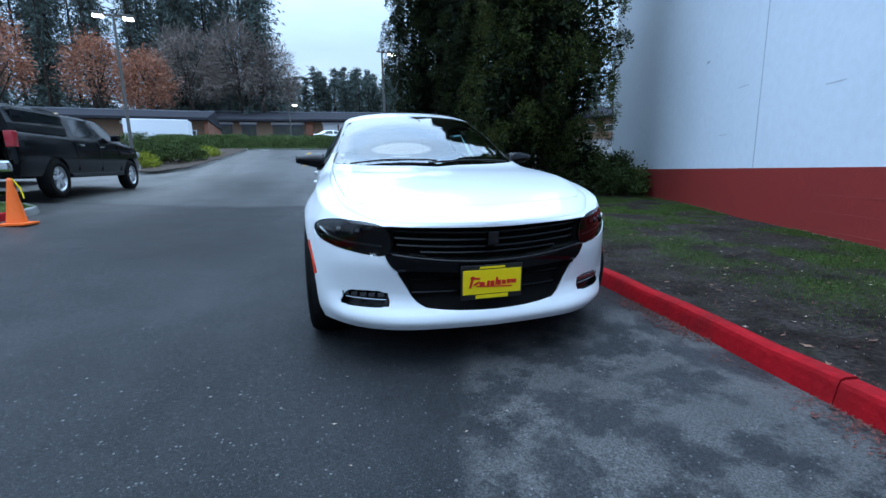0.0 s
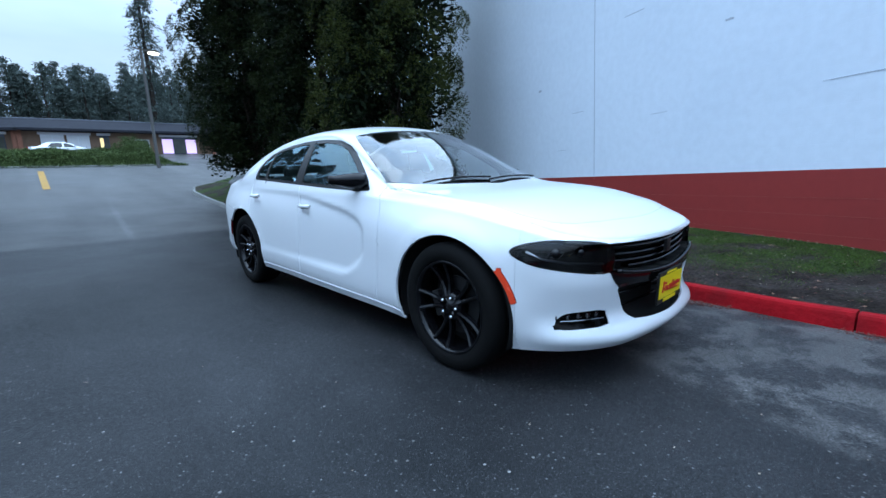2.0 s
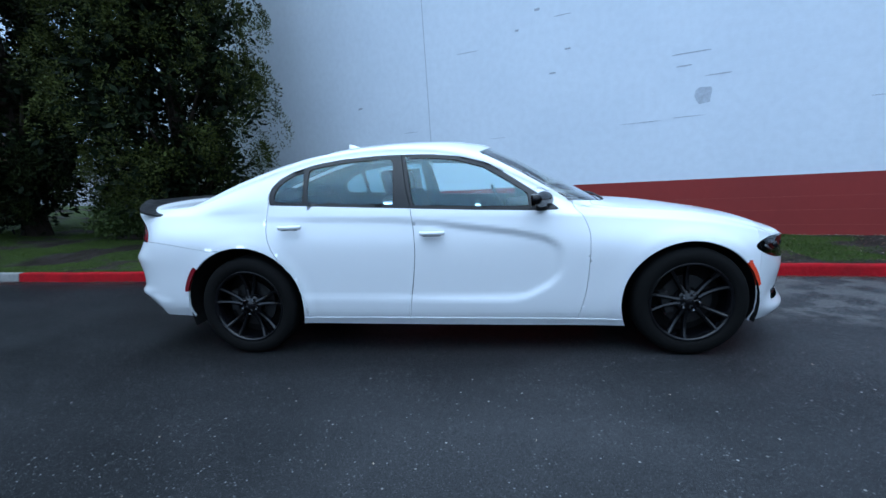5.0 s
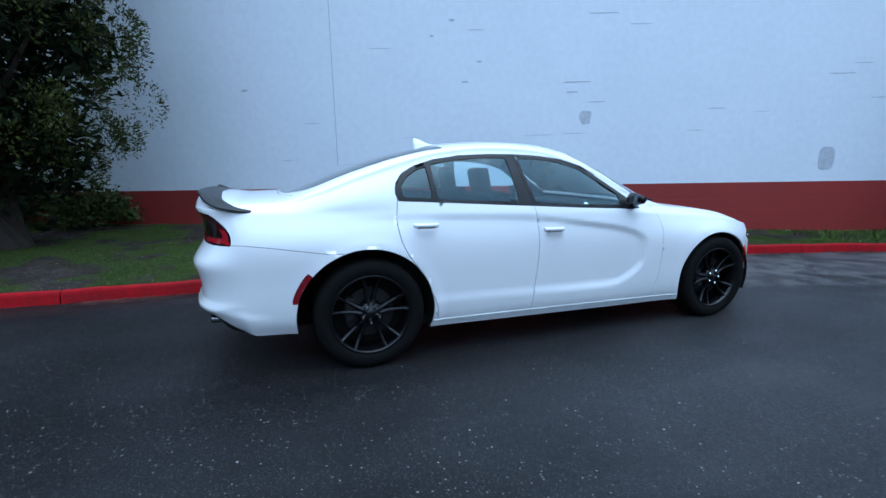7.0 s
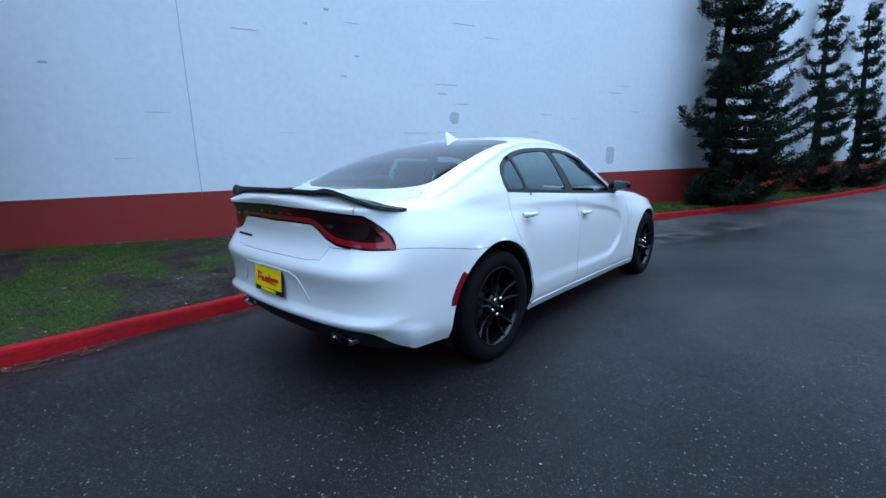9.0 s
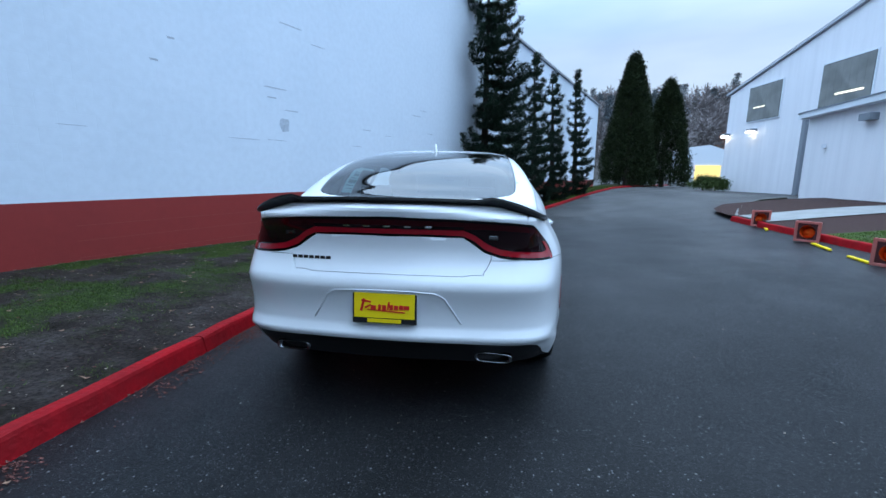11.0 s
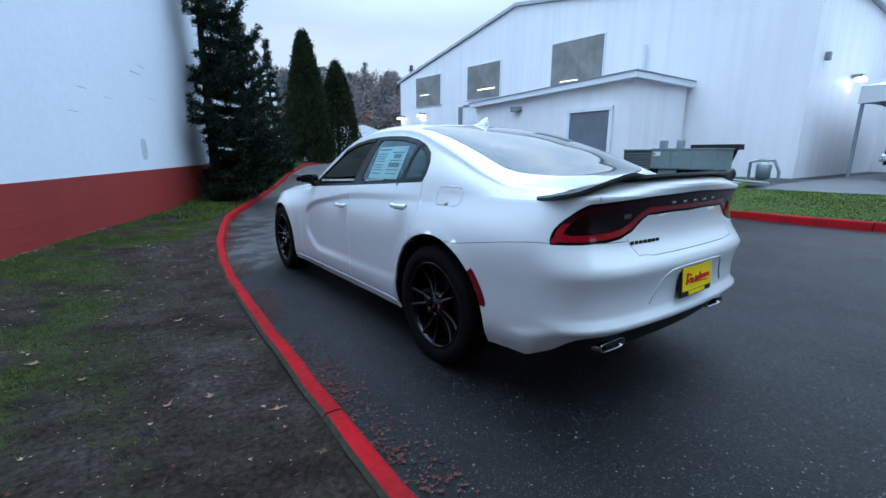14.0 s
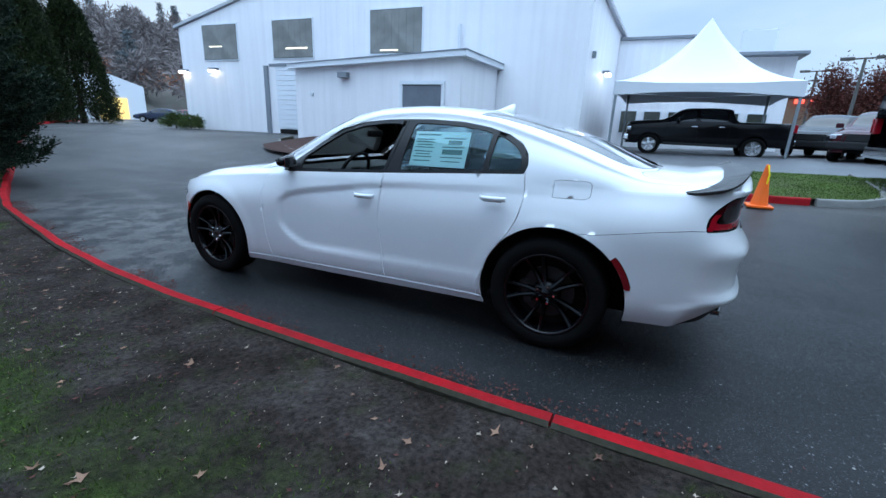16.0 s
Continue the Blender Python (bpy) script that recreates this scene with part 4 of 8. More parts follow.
panel("windscreen", "screen", M_GLASS_CLEAR, car, "clear glass windscreen", rim=0.0).visible_shadow = False
panel("rear_window", "rear_screen", M_GLASS_REAR, car, "dark-edged rear window glass", rim=0.0).visible_shadow = False
DOORS = {}
for s in "lr":
    panel("fender", "fender." + s, M_PAINT, car, gap=0.0012)
    panel("sill", "sill." + s, M_PAINT, car, offset=-0.007)
    for end, zone in (("front", "f"), ("rear", "r")):
        door = DOORS[zone + s] = panel(end + "_door", f"door_{zone}.{s}", M_PAINT, car)
        panel("window_trim", f"trim_{zone}.{s}", M_BLACK_SATIN, door, "satin black window surround", offset=0.002)
        if zone + s != "fl":  # the driver's window is rolled down
            panel("window_glass", f"glass_{zone}.{s}", M_GLASS, door, "tinted glass", offset=0.006, rim=0.0).visible_shadow = False
        if zone == "r":
            panel("quarter_glass", "glass_q." + s, M_GLASS, door, "tinted glass", offset=0.006, rim=0.0).visible_shadow = False
    panel("side_marker", "mark_f." + s, M_AMBER, bumper_front, "orange-red side marker lamp", offset=-0.003)
    panel("side_marker", "mark_r." + s, M_MARKER, bumper_rear, "dark red side marker lamp", offset=-0.003)
    hl = panel("headlight", "headlight." + s, M_LAMP_COVER, car, "smoked headlight cluster", offset=0.003)
    panel("lamp_bucket", "headlight." + s, M_BLACK_SATIN, hl, "", offset=0.05, rim=0.0)
    panel("fog_recess", "fog." + s, M_BLACK_GLOSS, bumper_front, "gloss black fog lamp pocket", offset=0.035, rim=-0.032)
panel("grille_backing", "grille", M_DARK, car, "black grille opening", offset=0.075, rim=-0.075, gap=-0.004)
panel("intake_backing", "intake", M_DARK, bumper_front, "black lower intake", offset=0.08, rim=-0.078, gap=-0.003)
tail = panel("tail_light", "tail_in", M_SMOKE, car, "full-width smoked tail light with red band", rim=0.0, gap=0.0)
panel("lamp_rim", "tail_rim", M_BLACK_GLOSS, tail, "gloss black rim", gap=0.0, rim=0.012)
panel("light_band", "tail_red", M_RED_LENS, tail, "red light band", offset=-0.002, gap=0.0005, rim=0.004)
panel("upper_band", "tail_dim", M_RED_DARK, tail, "dark smoked red upper band", gap=0.0, rim=0.0)

# dark structure behind the panel gaps
keep = [z for z in zones if not z.startswith(("glass", "screen", "rear_screen", "cut", "headlight", "grille", "intake", "fog"))]
b2 = bmesh.new()
made = {}
for z in keep:
    for f in zones[z]:
        for v in f.verts:
            if v not in made:
                made[v] = b2.verts.new(v.co - v.normal * 0.017)
        try:
            b2.faces.new([made[v] for v in f.verts])
        except ValueError:
            pass
part("inner_shell", b2, M_DARK, car, "dark inner structure", smooth=True)
bm.free()

# wheel wells, floor and underside
for sx in (-1, 1):
    for cy, r in ((0.008, 0.430), (3.070, 0.450)):
        bm = bmesh.new()
        rings = []
        for x in (0.90, 0.55):
            rings.append([bm.verts.new((sx * x, cy + r * math.cos(a), 0.362 + r * 0.96 * math.sin(a))) for a in np.linspace(-0.35, math.pi + 0.35, 25)])
        for k in range(24):
            bm.faces.new((rings[0][k], rings[0][k + 1], rings[1][k + 1], rings[1][k]))
        bm.faces.new(rings[1])
        part("wheel_well", bm, M_DARK, car, "black wheel well liner")
bm = box(0, 1.55, 0.245, 1.62, 2.25, 0.05)
add_box(bm, 0, -0.40, 0.27, 1.05, 0.45, 0.03)
add_box(bm, 0, 3.62, 0.30, 1.2, 0.55, 0.05)
add_box(bm, 0, 0.0, 0.30, 1.05, 0.9, 0.08)
add_box(bm, 0, 3.05, 0.32, 1.05, 0.9, 0.08)
part("floor_pan", bm, M_DARK, car, "black underside")

# grille bars and lower intake slats
for z, h, half, back in ((0.690, 0.010, 0.49, 0.026), (0.652, 0.009, 0.48, 0.034), (0.618, 0.009, 0.47, 0.034), (0.590, 0.008, 0.36, 0.034)):
    bm = bmesh.new()
    xs = np.linspace(-half, half, 25)
    rows = []
    for x in xs:
        lift = 0.10 * x * x
        y0 = nose_y(x, z) + back
        rows.append([bm.verts.new((x, y0 + dy, z + lift + dz)) for dy, dz in ((0, h * 0.2), (0.004, h), (0.04, h * 0.8), (0.04, -h * 0.8), (0.004, -h * 0.6), (0, 0))])
    for a, b in zip(rows, rows[1:]):
        for k in range(6):
            bm.faces.new((a[k], a[(k + 1) % 6], b[(k + 1) % 6], b[k]))
    bmesh.ops.recalc_face_normals(bm, faces=bm.faces)
    part("grille_bar", bm, M_GRILLE, car, "black grille bar")
for z in (0.455, 0.385):
    bm = bmesh.new()
    half = 0.36 if z < 0.36 else 0.40
    add_tube(bm, [(x, nose_y(x, z) + 0.055, z + 0.03 * x * x) for x in np.linspace(-half, half, 15)], 0.007, 6)
    part("intake_slat", bm, M_GRILLE, bumper_front)
bm = tube([(x, nose_y(x, 0.55) - 0.004, 0.552 + 0.20 * x * x) for x in np.linspace(-0.50, 0.50, 25)], 0.011, 8)
part("bar_lip", bm, M_BLACK_GLOSS, bumper_front, "rounded gloss black upper edge of the bar", smooth=True)
bm = box(0, nose_y(0, 0.66) + 0.012, 0.665, 0.055, 0.02, 0.07, 0.008)
part("nose_badge", bm, M_BLACK_SATIN, car, "small black badge on the grille")

for sx in (-1, 1):
    # headlight innards: projector, second lamp and a light strip
    hl = [o for o in car.children if o.name.startswith("headlight")][0 if sx > 0 else 1]
    for x, r in ((0.735, 0.026), (0.645, 0.024)):
        bm = bmesh.new()
        bmesh.ops.create_uvsphere(bm, u_segments=14, v_segments=10, radius=r, matrix=Matrix.Translation((sx * x, nose_y(x, 0.70) + 0.035, 0.702)))
        part("projector", bm, M_BLACK_GLOSS, hl, "round smoked projector lamp", smooth=True)
    bm = tube([(sx * x, nose_y(x, 0.69) + 0.022, z) for x, z in ((0.83, 0.715), (0.78, 0.675), (0.70, 0.655), (0.60, 0.645), (0.545, 0.64))], 0.006, 6)
    part("light_strip", bm, M_STEEL, hl, "pale light strip")
    # fog lamp: a row of small lenses behind a bright bezel
    fog = [o for o in bumper_front.children if o.name.startswith("fog_recess")][0 if sx > 0 else 1]
    for k in range(5):
        x = 0.555 + 0.042 * k
        part("fog_lens", box(sx * x, nose_y(x, 0.385) + 0.018, 0.388 - 0.001 * k, 0.034, 0.012, 0.024, 0.004), M_LAMP_DIM, fog, "bright fog lamp lens")
    bm = tube([(sx * x, nose_y(x, 0.365) + 0.012, 0.366) for x in np.linspace(0.53, 0.72, 7)], 0.004, 6)
    part("fog_bezel", bm, M_LAMP_DIM, fog)


# ---- wheels
def build_wheel():
    hub = empty("wheel")
    tyre = [(-0.10, 0.262), (-0.122, 0.275), (-0.128, 0.31), (-0.118, 0.345), (-0.095, 0.360), (-0.03, 0.3635), (0.03, 0.3635), (0.095, 0.360), (0.118, 0.345), (0.128, 0.31), (0.122, 0.275), (0.112, 0.262)]
    part("tyre", lathe(tyre, 56, close=True), M_TYRE, hub, "black low-profile tyre", smooth=True)
    rim = part("rim", lathe([(0.116, 0.264), (0.120, 0.258), (0.112, 0.248), (0.09, 0.240), (0.02, 0.232), (-0.08, 0.235), (-0.11, 0.262)], 56), M_RIM, hub, "gloss black alloy rim", smooth=True)
    part("hub_cap", lathe([(0.03, 0.085), (0.075, 0.080), (0.088, 0.070), (0.090, 0.034), (0.098, 0.030), (0.098, 0.0)], 28), M_RIM, rim, smooth=True)
    for k in range(5):
        a = 2 * math.pi * (k + 0.25) / 5
        for side in (-1, 1):
            bm = bmesh.new()
            rows = []
            for t in np.linspace(0, 1, 7):
                r = 0.060 + 0.182 * t
                off = side * (0.013 + 0.042 * t ** 1.3)
                w = 0.017 - 0.005 * t + 0.004 * t ** 4
                dep = 0.088 - 0.016 * math.sin(math.pi * t) + 0.018 * t ** 2
                ca, sa = math.cos(a), math.sin(a)
                row = []
                for dw, dx in ((-w, -0.03), (-w * 0.75, 0.0), (0, 0.006), (w * 0.75, 0.0), (w, -0.03)):
                    u = off + dw
                    row.append(bm.verts.new((dep + dx, r * ca - u * sa, r * sa + u * ca)))
                rows.append(row)
            for p, q in zip(rows, rows[1:]):
                for i in range(4):
                    bm.faces.new((p[i], p[i + 1], q[i + 1], q[i]))
                bm.faces.new((p[4], p[0], q[0], q[4]))
            bmesh.ops.recalc_face_normals(bm, faces=bm.faces)
            part("spoke", bm, M_RIM, rim)
        bm = lathe([(0.082, 0.0105), (0.104, 0.0105), (0.110, 0.007), (0.110, 0.0)], 8)
        n = part("lug_nut", bm, M_CHROME, rim, "bright chrome lug nut")
        a2 = a + math.pi / 5
        n.location = (0, 0.056 * math.cos(a2), 0.056 * math.sin(a2))
    part("brake_disc", lathe([(0.02, 0.165), (0.028, 0.165), (0.028, 0.09), (0.02, 0.08)], 40), M_DISC, hub, "dull dark brake disc")
    # added dark disc: closes the view through the wheel, standing for the shade inside
    part("dust_shield", lathe([(-0.03, 0.236), (-0.03, 0.0)], 40), M_DARK, hub, "black disc added behind the spokes in place of shade")
    part("brake_caliper", box(0.03, -0.13, 0.03, 0.07, 0.06, 0.15, 0.01), M_BLACK_PLASTIC, hub)
    return hub


first = build_wheel()
first.parent = car
first.matrix_basis = pose(0.805, 0, 0.362)
for x, y, turn in ((0.805, 3.052, 20), (-0.805, 0, 18), (-0.805, 3.052, -2)):
    m = pose(x, y, 0.362, 0, 0, 180 if x < 0 else 0) @ pose(0, 0, 0, turn)
    copy_thing(first, m)

# ---- mirrors, handles, wipers, fin
for sx, s in ((1, "l"), (-1, "r")):
    door = DOORS["f" + s]
    bm = bmesh.new()
    rows = []
    for t in np.linspace(0, 1, 9):
        x = 0.805 + 0.225 * t
        h = 0.058 * (1 - 0.35 * t ** 3) * (0.75 + 0.25 * math.sin(math.pi * min(1, t + 0.3)))
        d = 0.050 * (1 - 0.45 * t ** 2)
        cy, cz = 0.915 + 0.085 * t, 1.055 + 0.016 * t
        rows.append([bm.verts.new((sx * x, cy - d * math.cos(a) * (1.15 if math.cos(a) > 0 else 0.75), cz + h * math.sin(a))) for a in np.linspace(0, 2 * math.pi, 14, endpoint=False)])
    for p, q in zip(rows, rows[1:]):
        for k in range(14):
            bm.faces.new((p[k], p[(k + 1) % 14], q[(k + 1) % 14], q[k]))
    bm.faces.new(rows[-1])
    bm.faces.new(rows[0][::-1])
    bmesh.ops.recalc_face_normals(bm, faces=bm.faces)
    mir = part("door_mirror", bm, M_BLACK_GLOSS, door, "gloss black door mirror", smooth=True)
    part("mirror_foot", box(sx * 0.825, 0.945, 1.012, 0.09, 0.075, 0.05, 0.012), M_BLACK_PLASTIC, mir)
    part("mirror_glass", box(0, 0, 0, 0.135, 0.006, 0.075, 0.002), M_LAMP_DIM, mir).matrix_basis = pose(sx * 0.935, 1.003, 1.064, 0, 0, sx * 18)
    for key, y, z in (("f" + s, 1.68, 0.862), ("r" + s, 2.68, 0.932)):
        x = plan_nose(y) - (0.020 if z > 0.9 else 0.022)
        bm = bmesh.new()
        rows = []
        for t in np.linspace(-1, 1, 11):
            out = 0.030 * math.sqrt(max(0, 1 - t ** 4)) - 0.006
            rows.append([bm.verts.new((sx * (x + out + dx), y + 0.085 * t, z + dz)) for dx, dz in ((0.0, -0.015), (0.012, -0.010), (0.014, 0.006), (0.004, 0.015), (-0.008, 0.0))])
        for p, q in zip(rows, rows[1:]):
            for k in range(5):
                bm.faces.new((p[k], p[(k + 1) % 5], q[(k + 1) % 5], q[k]))
        bmesh.ops.recalc_face_normals(bm, faces=bm.faces)
        part("door_handle", bm, M_PAINT, DOORS[key], smooth=True)
        # dark strip on the door draws the shade below the handle
        part("handle_recess", box(sx * (x + 0.004), y, z - 0.016, 0.012, 0.12, 0.012, 0.004), M_DARK, DOORS[key])
bm = bmesh.new()
rows = []
for t in np.linspace(0, 1, 8):
    y, zt, w = 2.33 + 0.17 * t, z_top(2.33 + 0.17 * t) + 0.003 + 0.068 * math.sin(t ** 1.6 * 1.5), 0.022 * (0.35 + 0.65 * math.sin(math.pi * (0.25 + 0.6 * t)))
    rows.append([bm.verts.new((sx * w * k, y, z_top(y) - 0.01 + (zt - z_top(y) + 0.01) * (1 - k))) for sx in (-1, 1) for k in ((1, 0.6, 0) if sx < 0 else (0.6, 1))])
for p, q in zip(rows, rows[1:]):
    for k in range(4):
        bm.faces.new((p[k], p[k + 1], q[k + 1], q[k]))
bm.faces.new(rows[-1])
part("roof_aerial", bm, M_PAINT, car, "white shark-fin aerial", smooth=True)
for a, b in (((-0.62, 0.50), (0.02, 0.47)), ((-0.05, 0.425), (0.60, 0.50))):
    pts = [(a[0] + (b[0] - a[0]) * t, a[1] + (b[1] - a[1]) * t + 0.012 * math.sin(math.pi * t), 0.0) for t in np.linspace(0, 1, 8)]
    pts = [(x, y, z_edge(y) + (z_top(y) - z_edge(y)) * math.sqrt(max(0, 1 - (x / x_edge(y)) ** 2)) + 0.016) for x, y, _ in pts]
    part("wiper", tube(pts, 0.007, 6), M_BLACK_PLASTIC, car, "black windscreen wiper")

# ---- spoiler on the trunk edge
def deck_z(x, y):
    """Height of the body's upper skin over a point of the plan."""
    x, xe, xs = abs(x), x_edge(y), plan_nose(y) - x_in(y)
    xe = min(xe, xs * 0.985)
    if x < xe:
        return z_edge(y) + (z_top(y) - z_edge(y)) * math.sqrt(1 - (x / xe) ** 2)
    return z_edge(y) + (z_sh(y) - z_edge(y)) * min(1, (x - xe) / max(0.01, xs - xe))


SP = [0.0, 0.25, 0.5, 0.68, 0.82, 0.92, 1.0]
back_x, back_y = pchip(list(zip(SP, (0, 0.26, 0.50, 0.66, 0.755, 0.79, 0.79)))), pchip(list(zip(SP, (4.085, 4.075, 4.045, 4.0, 3.93, 3.845, 3.735))))
fore_x, fore_y = pchip(list(zip(SP, (0, 0.24, 0.45, 0.585, 0.685, 0.745, 0.78)))), pchip(list(zip(SP, (3.935, 3.93, 3.92, 3.90, 3.86, 3.80, 3.725))))
lip_h = pchip([(0, 0.024), (0.25, 0.026), (0.44, 0.030), (0.50, 0.046), (0.60, 0.046), (0.72, 0.038), (0.84, 0.026), (0.92, 0.016), (1.0, 0.004)])
bm = bmesh.new()
rows = []
for t in np.linspace(-1, 1, 61):
    a, sg = abs(t), 1 if t >= 0 else -1
    fx, fy, bx, by, hh = sg * fore_x(a), fore_y(a), sg * back_x(a), back_y(a), lip_h(a)
    zf, zb = deck_z(fx, fy) + 0.003, deck_z(bx, by - 0.03) + hh
    fy, by = trim_ends(fy), trim_ends(by)
    mx, my = (fx + bx) / 2, (fy + by) / 2
    dx, dy = bx - fx, by - fy
    dl = max(0.02, math.hypot(dx, dy))
    ux, uy = dx / dl, dy / dl
    rows.append([bm.verts.new(p) for p in ((fx, fy, zf), (mx, my, (zf + zb) / 2 - 0.004), (bx, by, zb), (bx + 0.003 * ux, by + 0.003 * uy, zb - 0.010), (bx - 0.02 * ux, by - 0.02 * uy, zb - 0.020), (bx - 0.06 * ux, by - 0.06 * uy, zb - hh * 0.6 - 0.010), (fx, fy, zf - 0.025))])
for p, q in zip(rows, rows[1:]):
    for k in range(7):
        bm.faces.new((p[k], p[(k + 1) % 7], q[(k + 1) % 7], q[k]))
bm.faces.new(rows[0])
bm.faces.new(rows[-1][::-1])
bmesh.ops.recalc_face_normals(bm, faces=bm.faces)
part("spoiler", bm, M_BLACK_SATIN, car, "satin black trunk spoiler", smooth=False)

# ---- exhaust tips
for sx in (-1, 1):
    bm = bmesh.new()
    rows = []
    for dy, grow in ((0.0, 0.85), (0.0, 1.0), (-0.012, 1.04), (-0.16, 1.0)):
        ring = []
        for a in np.linspace(0, 2 * math.pi, 24, endpoint=False):
            c, s2 = math.cos(a), math.sin(a)
            u, v = math.copysign(abs(c) ** 0.45, c) * 0.094 * grow, math.copysign(abs(s2) ** 0.6, s2) * 0.025 * grow
            ring.append(bm.verts.new((sx * 0.535 + u, 4.042 + dy - 0.05 * abs(0.535 + u), 0.342 + v)))
        rows.append(ring)
    for p, q in zip(rows, rows[1:]):
        for k in range(24):
            bm.faces.new((p[k], p[(k + 1) % 24], q[(k + 1) % 24], q[k]))
    ring = [bm.verts.new(v.co + Vector((0, -0.06, 0))) for v in rows[0]]
    for k in range(24):
        bm.faces.new((rows[0][k], ring[k], ring[(k + 1) % 24], rows[0][(k + 1) % 24]))
    tip = part("exhaust_tip", bm, M_LAMP_DIM, car, "rectangular chrome exhaust tip", smooth=True)
    bm = box(sx * 0.535, 3.971, 0.342, 0.160, 0.01, 0.046)
    part("exhaust_bore", bm, M_DARK, tip)

# ---- dealer plates, front and rear: yellow with plain red strokes
def number_plate(name, m, parent):
    base = part(name, box(0, 0, 0, 0.322, 0.012, 0.176, 0.004), M_BLACK_PLASTIC, parent, "black plate frame with a yellow dealer plate")
    base.matrix_basis = m
    part("plate_face", box(0, -0.0075, 0.003, 0.304, 0.004, 0.124, 0.001), M_YELLOW, base, "yellow plate with red script strokes")
    bm = bmesh.new()
    for x, z, w, h, r in ((-0.108, 0.003, 0.012, 0.062, 14), (-0.090, 0.022, 0.05, 0.010, 8), (-0.082, -0.004, 0.034, 0.010, -28), (-0.054, -0.010, 0.026, 0.024, 5), (-0.022, -0.008, 0.014, 0.030, 8), (0.0, -0.008, 0.020, 0.026, 0), (0.022, 0.002, 0.010, 0.040, 10), (0.036, -0.006, 0.018, 0.026, 0), (0.060, -0.006, 0.020, 0.022, 5), (0.086, -0.004, 0.020, 0.022, 5), (0.112, -0.004, 0.028, 0.020, 3), (0.01, -0.024, 0.19, 0.006, 3)):
        add_box(bm, 0, 0, 0, w, 0.003, h, pose(x, -0.0105, z + 0.002, 0, r, 0))
    part("plate_script", bm, M_RED_INK, base, "red script strokes")
    for z, w, h in ((-0.073, 0.17, 0.018), (0.076, 0.13, 0.010)):
        part("frame_strip", box(0, -0.0075, z, w, 0.004, h), M_YELLOW, base, "yellow strip on the frame")
    return base


number_plate("front_plate", pose(-0.018, nose_y(0, 0.45) - 0.030, 0.452, 3, 0, 0), car)
number_plate("rear_plate", pose(0, tail_y(0.1, 0.62) + 0.012, 0.617, -3, 0, 180), car)
for s in (-1, 1):
    part("plate_bracket", box(s * 0.10, nose_y(0.1, 0.45) - 0.004, 0.45, 0.05, 0.05, 0.03), M_BLACK_PLASTIC, car)
# pressed edge round the rear plate
bm = bmesh.new()
add_tube(bm, [(x, tail_y(x, z) + 0.0005, z) for x, z in ((0.375, 0.535), (0.335, 0.60), (0.295, 0.665), (0.25, 0.69), (0.12, 0.697), (0, 0.698), (-0.12, 0.697), (-0.25, 0.69), (-0.295, 0.665), (-0.335, 0.60), (-0.375, 0.535))], 0.0035, 6)
part("plate_recess_edge", bm, M_PAINT, bumper_rear, smooth=True)
# badge strokes: five bright ones on the light bar, seven dark ones on the lid
for k in range(5):
    x = 0.205 - 0.1025 * k
    bm = box(0, 0, 0, 0.034, 0.004, 0.010, 0.002)
    b = part("badge_stroke", bm, M_CHROME, tail, "small bright badge stroke")
    b.location = (x, tail_y(x, 1.006) + 0.004, 1.006)
bm = bmesh.new()
for k in range(7):
    x = 0.492 - 0.031 * k
    add_box(bm, x, tail_y(x, 0.838) + 0.003, 0.838, 0.024, 0.005, 0.016, bevel=0.002)
part("lid_badge", bm, M_BLACK_SATIN, car, "dark badge strokes on the trunk lid")
for sx in (-1, 1):
    bm = box(0, 0, 0, 0.046, 0.004, 0.022, 0.006)
    for k in (-1, 0, 1):
        add_box(bm, 0.014 * k, 0.003, 0.0, 0.008, 0.004, 0.016, bevel=0.001)
    b = part("reversing_lamp", bm, M_LAMP_DIM, tail, "clear reversing lamp")
    b.matrix_basis = pose(sx * 0.520, tail_y(0.52, 0.962) - 0.002, 0.960, 0, 0, sx * -10)

# ---- cabin
bm = box(0, 0.88, 0.92, 1.46, 0.50, 0.14, 0.05)
add_box(bm, 0, 0.62, 0.95, 1.30, 0.35, 0.05, bevel=0.02)
part("dashboard", bm, M_BLACK_PLASTIC, car, "black dashboard", smooth=False)
bm = bmesh.new()
rr, rings = 0.185, []
for a in np.linspace(0, 2 * math.pi, 28, endpoint=False):
    c = Vector((rr * math.cos(a), 0, rr * math.sin(a)))
    rings.append([bm.verts.new(c * (1 + 0.085 * math.cos(b)) + Vector((0, 0.016 * math.sin(b), 0))) for b in np.linspace(0, 2 * math.pi, 8, endpoint=False)])
for k in range(28):
    p, q = rings[k], rings[(k + 1) % 28]
    for i in range(8):
        bm.faces.new((p[i], p[(i + 1) % 8], q[(i + 1) % 8], q[i]))
add_box(bm, 0, 0.0, 0, 0.13, 0.03, 0.11, bevel=0.02)
add_box(bm, 0, 0.0, 0, 0.34, 0.015, 0.035)
add_box(bm, 0, 0.0, -0.09, 0.04, 0.015, 0.16)
w = part("steering_wheel", bm, M_BLACK_PLASTIC, car, "black steering wheel", smooth=False)
w.matrix_basis = pose(0.37, 1.19, 0.955, -24, 0, 0)


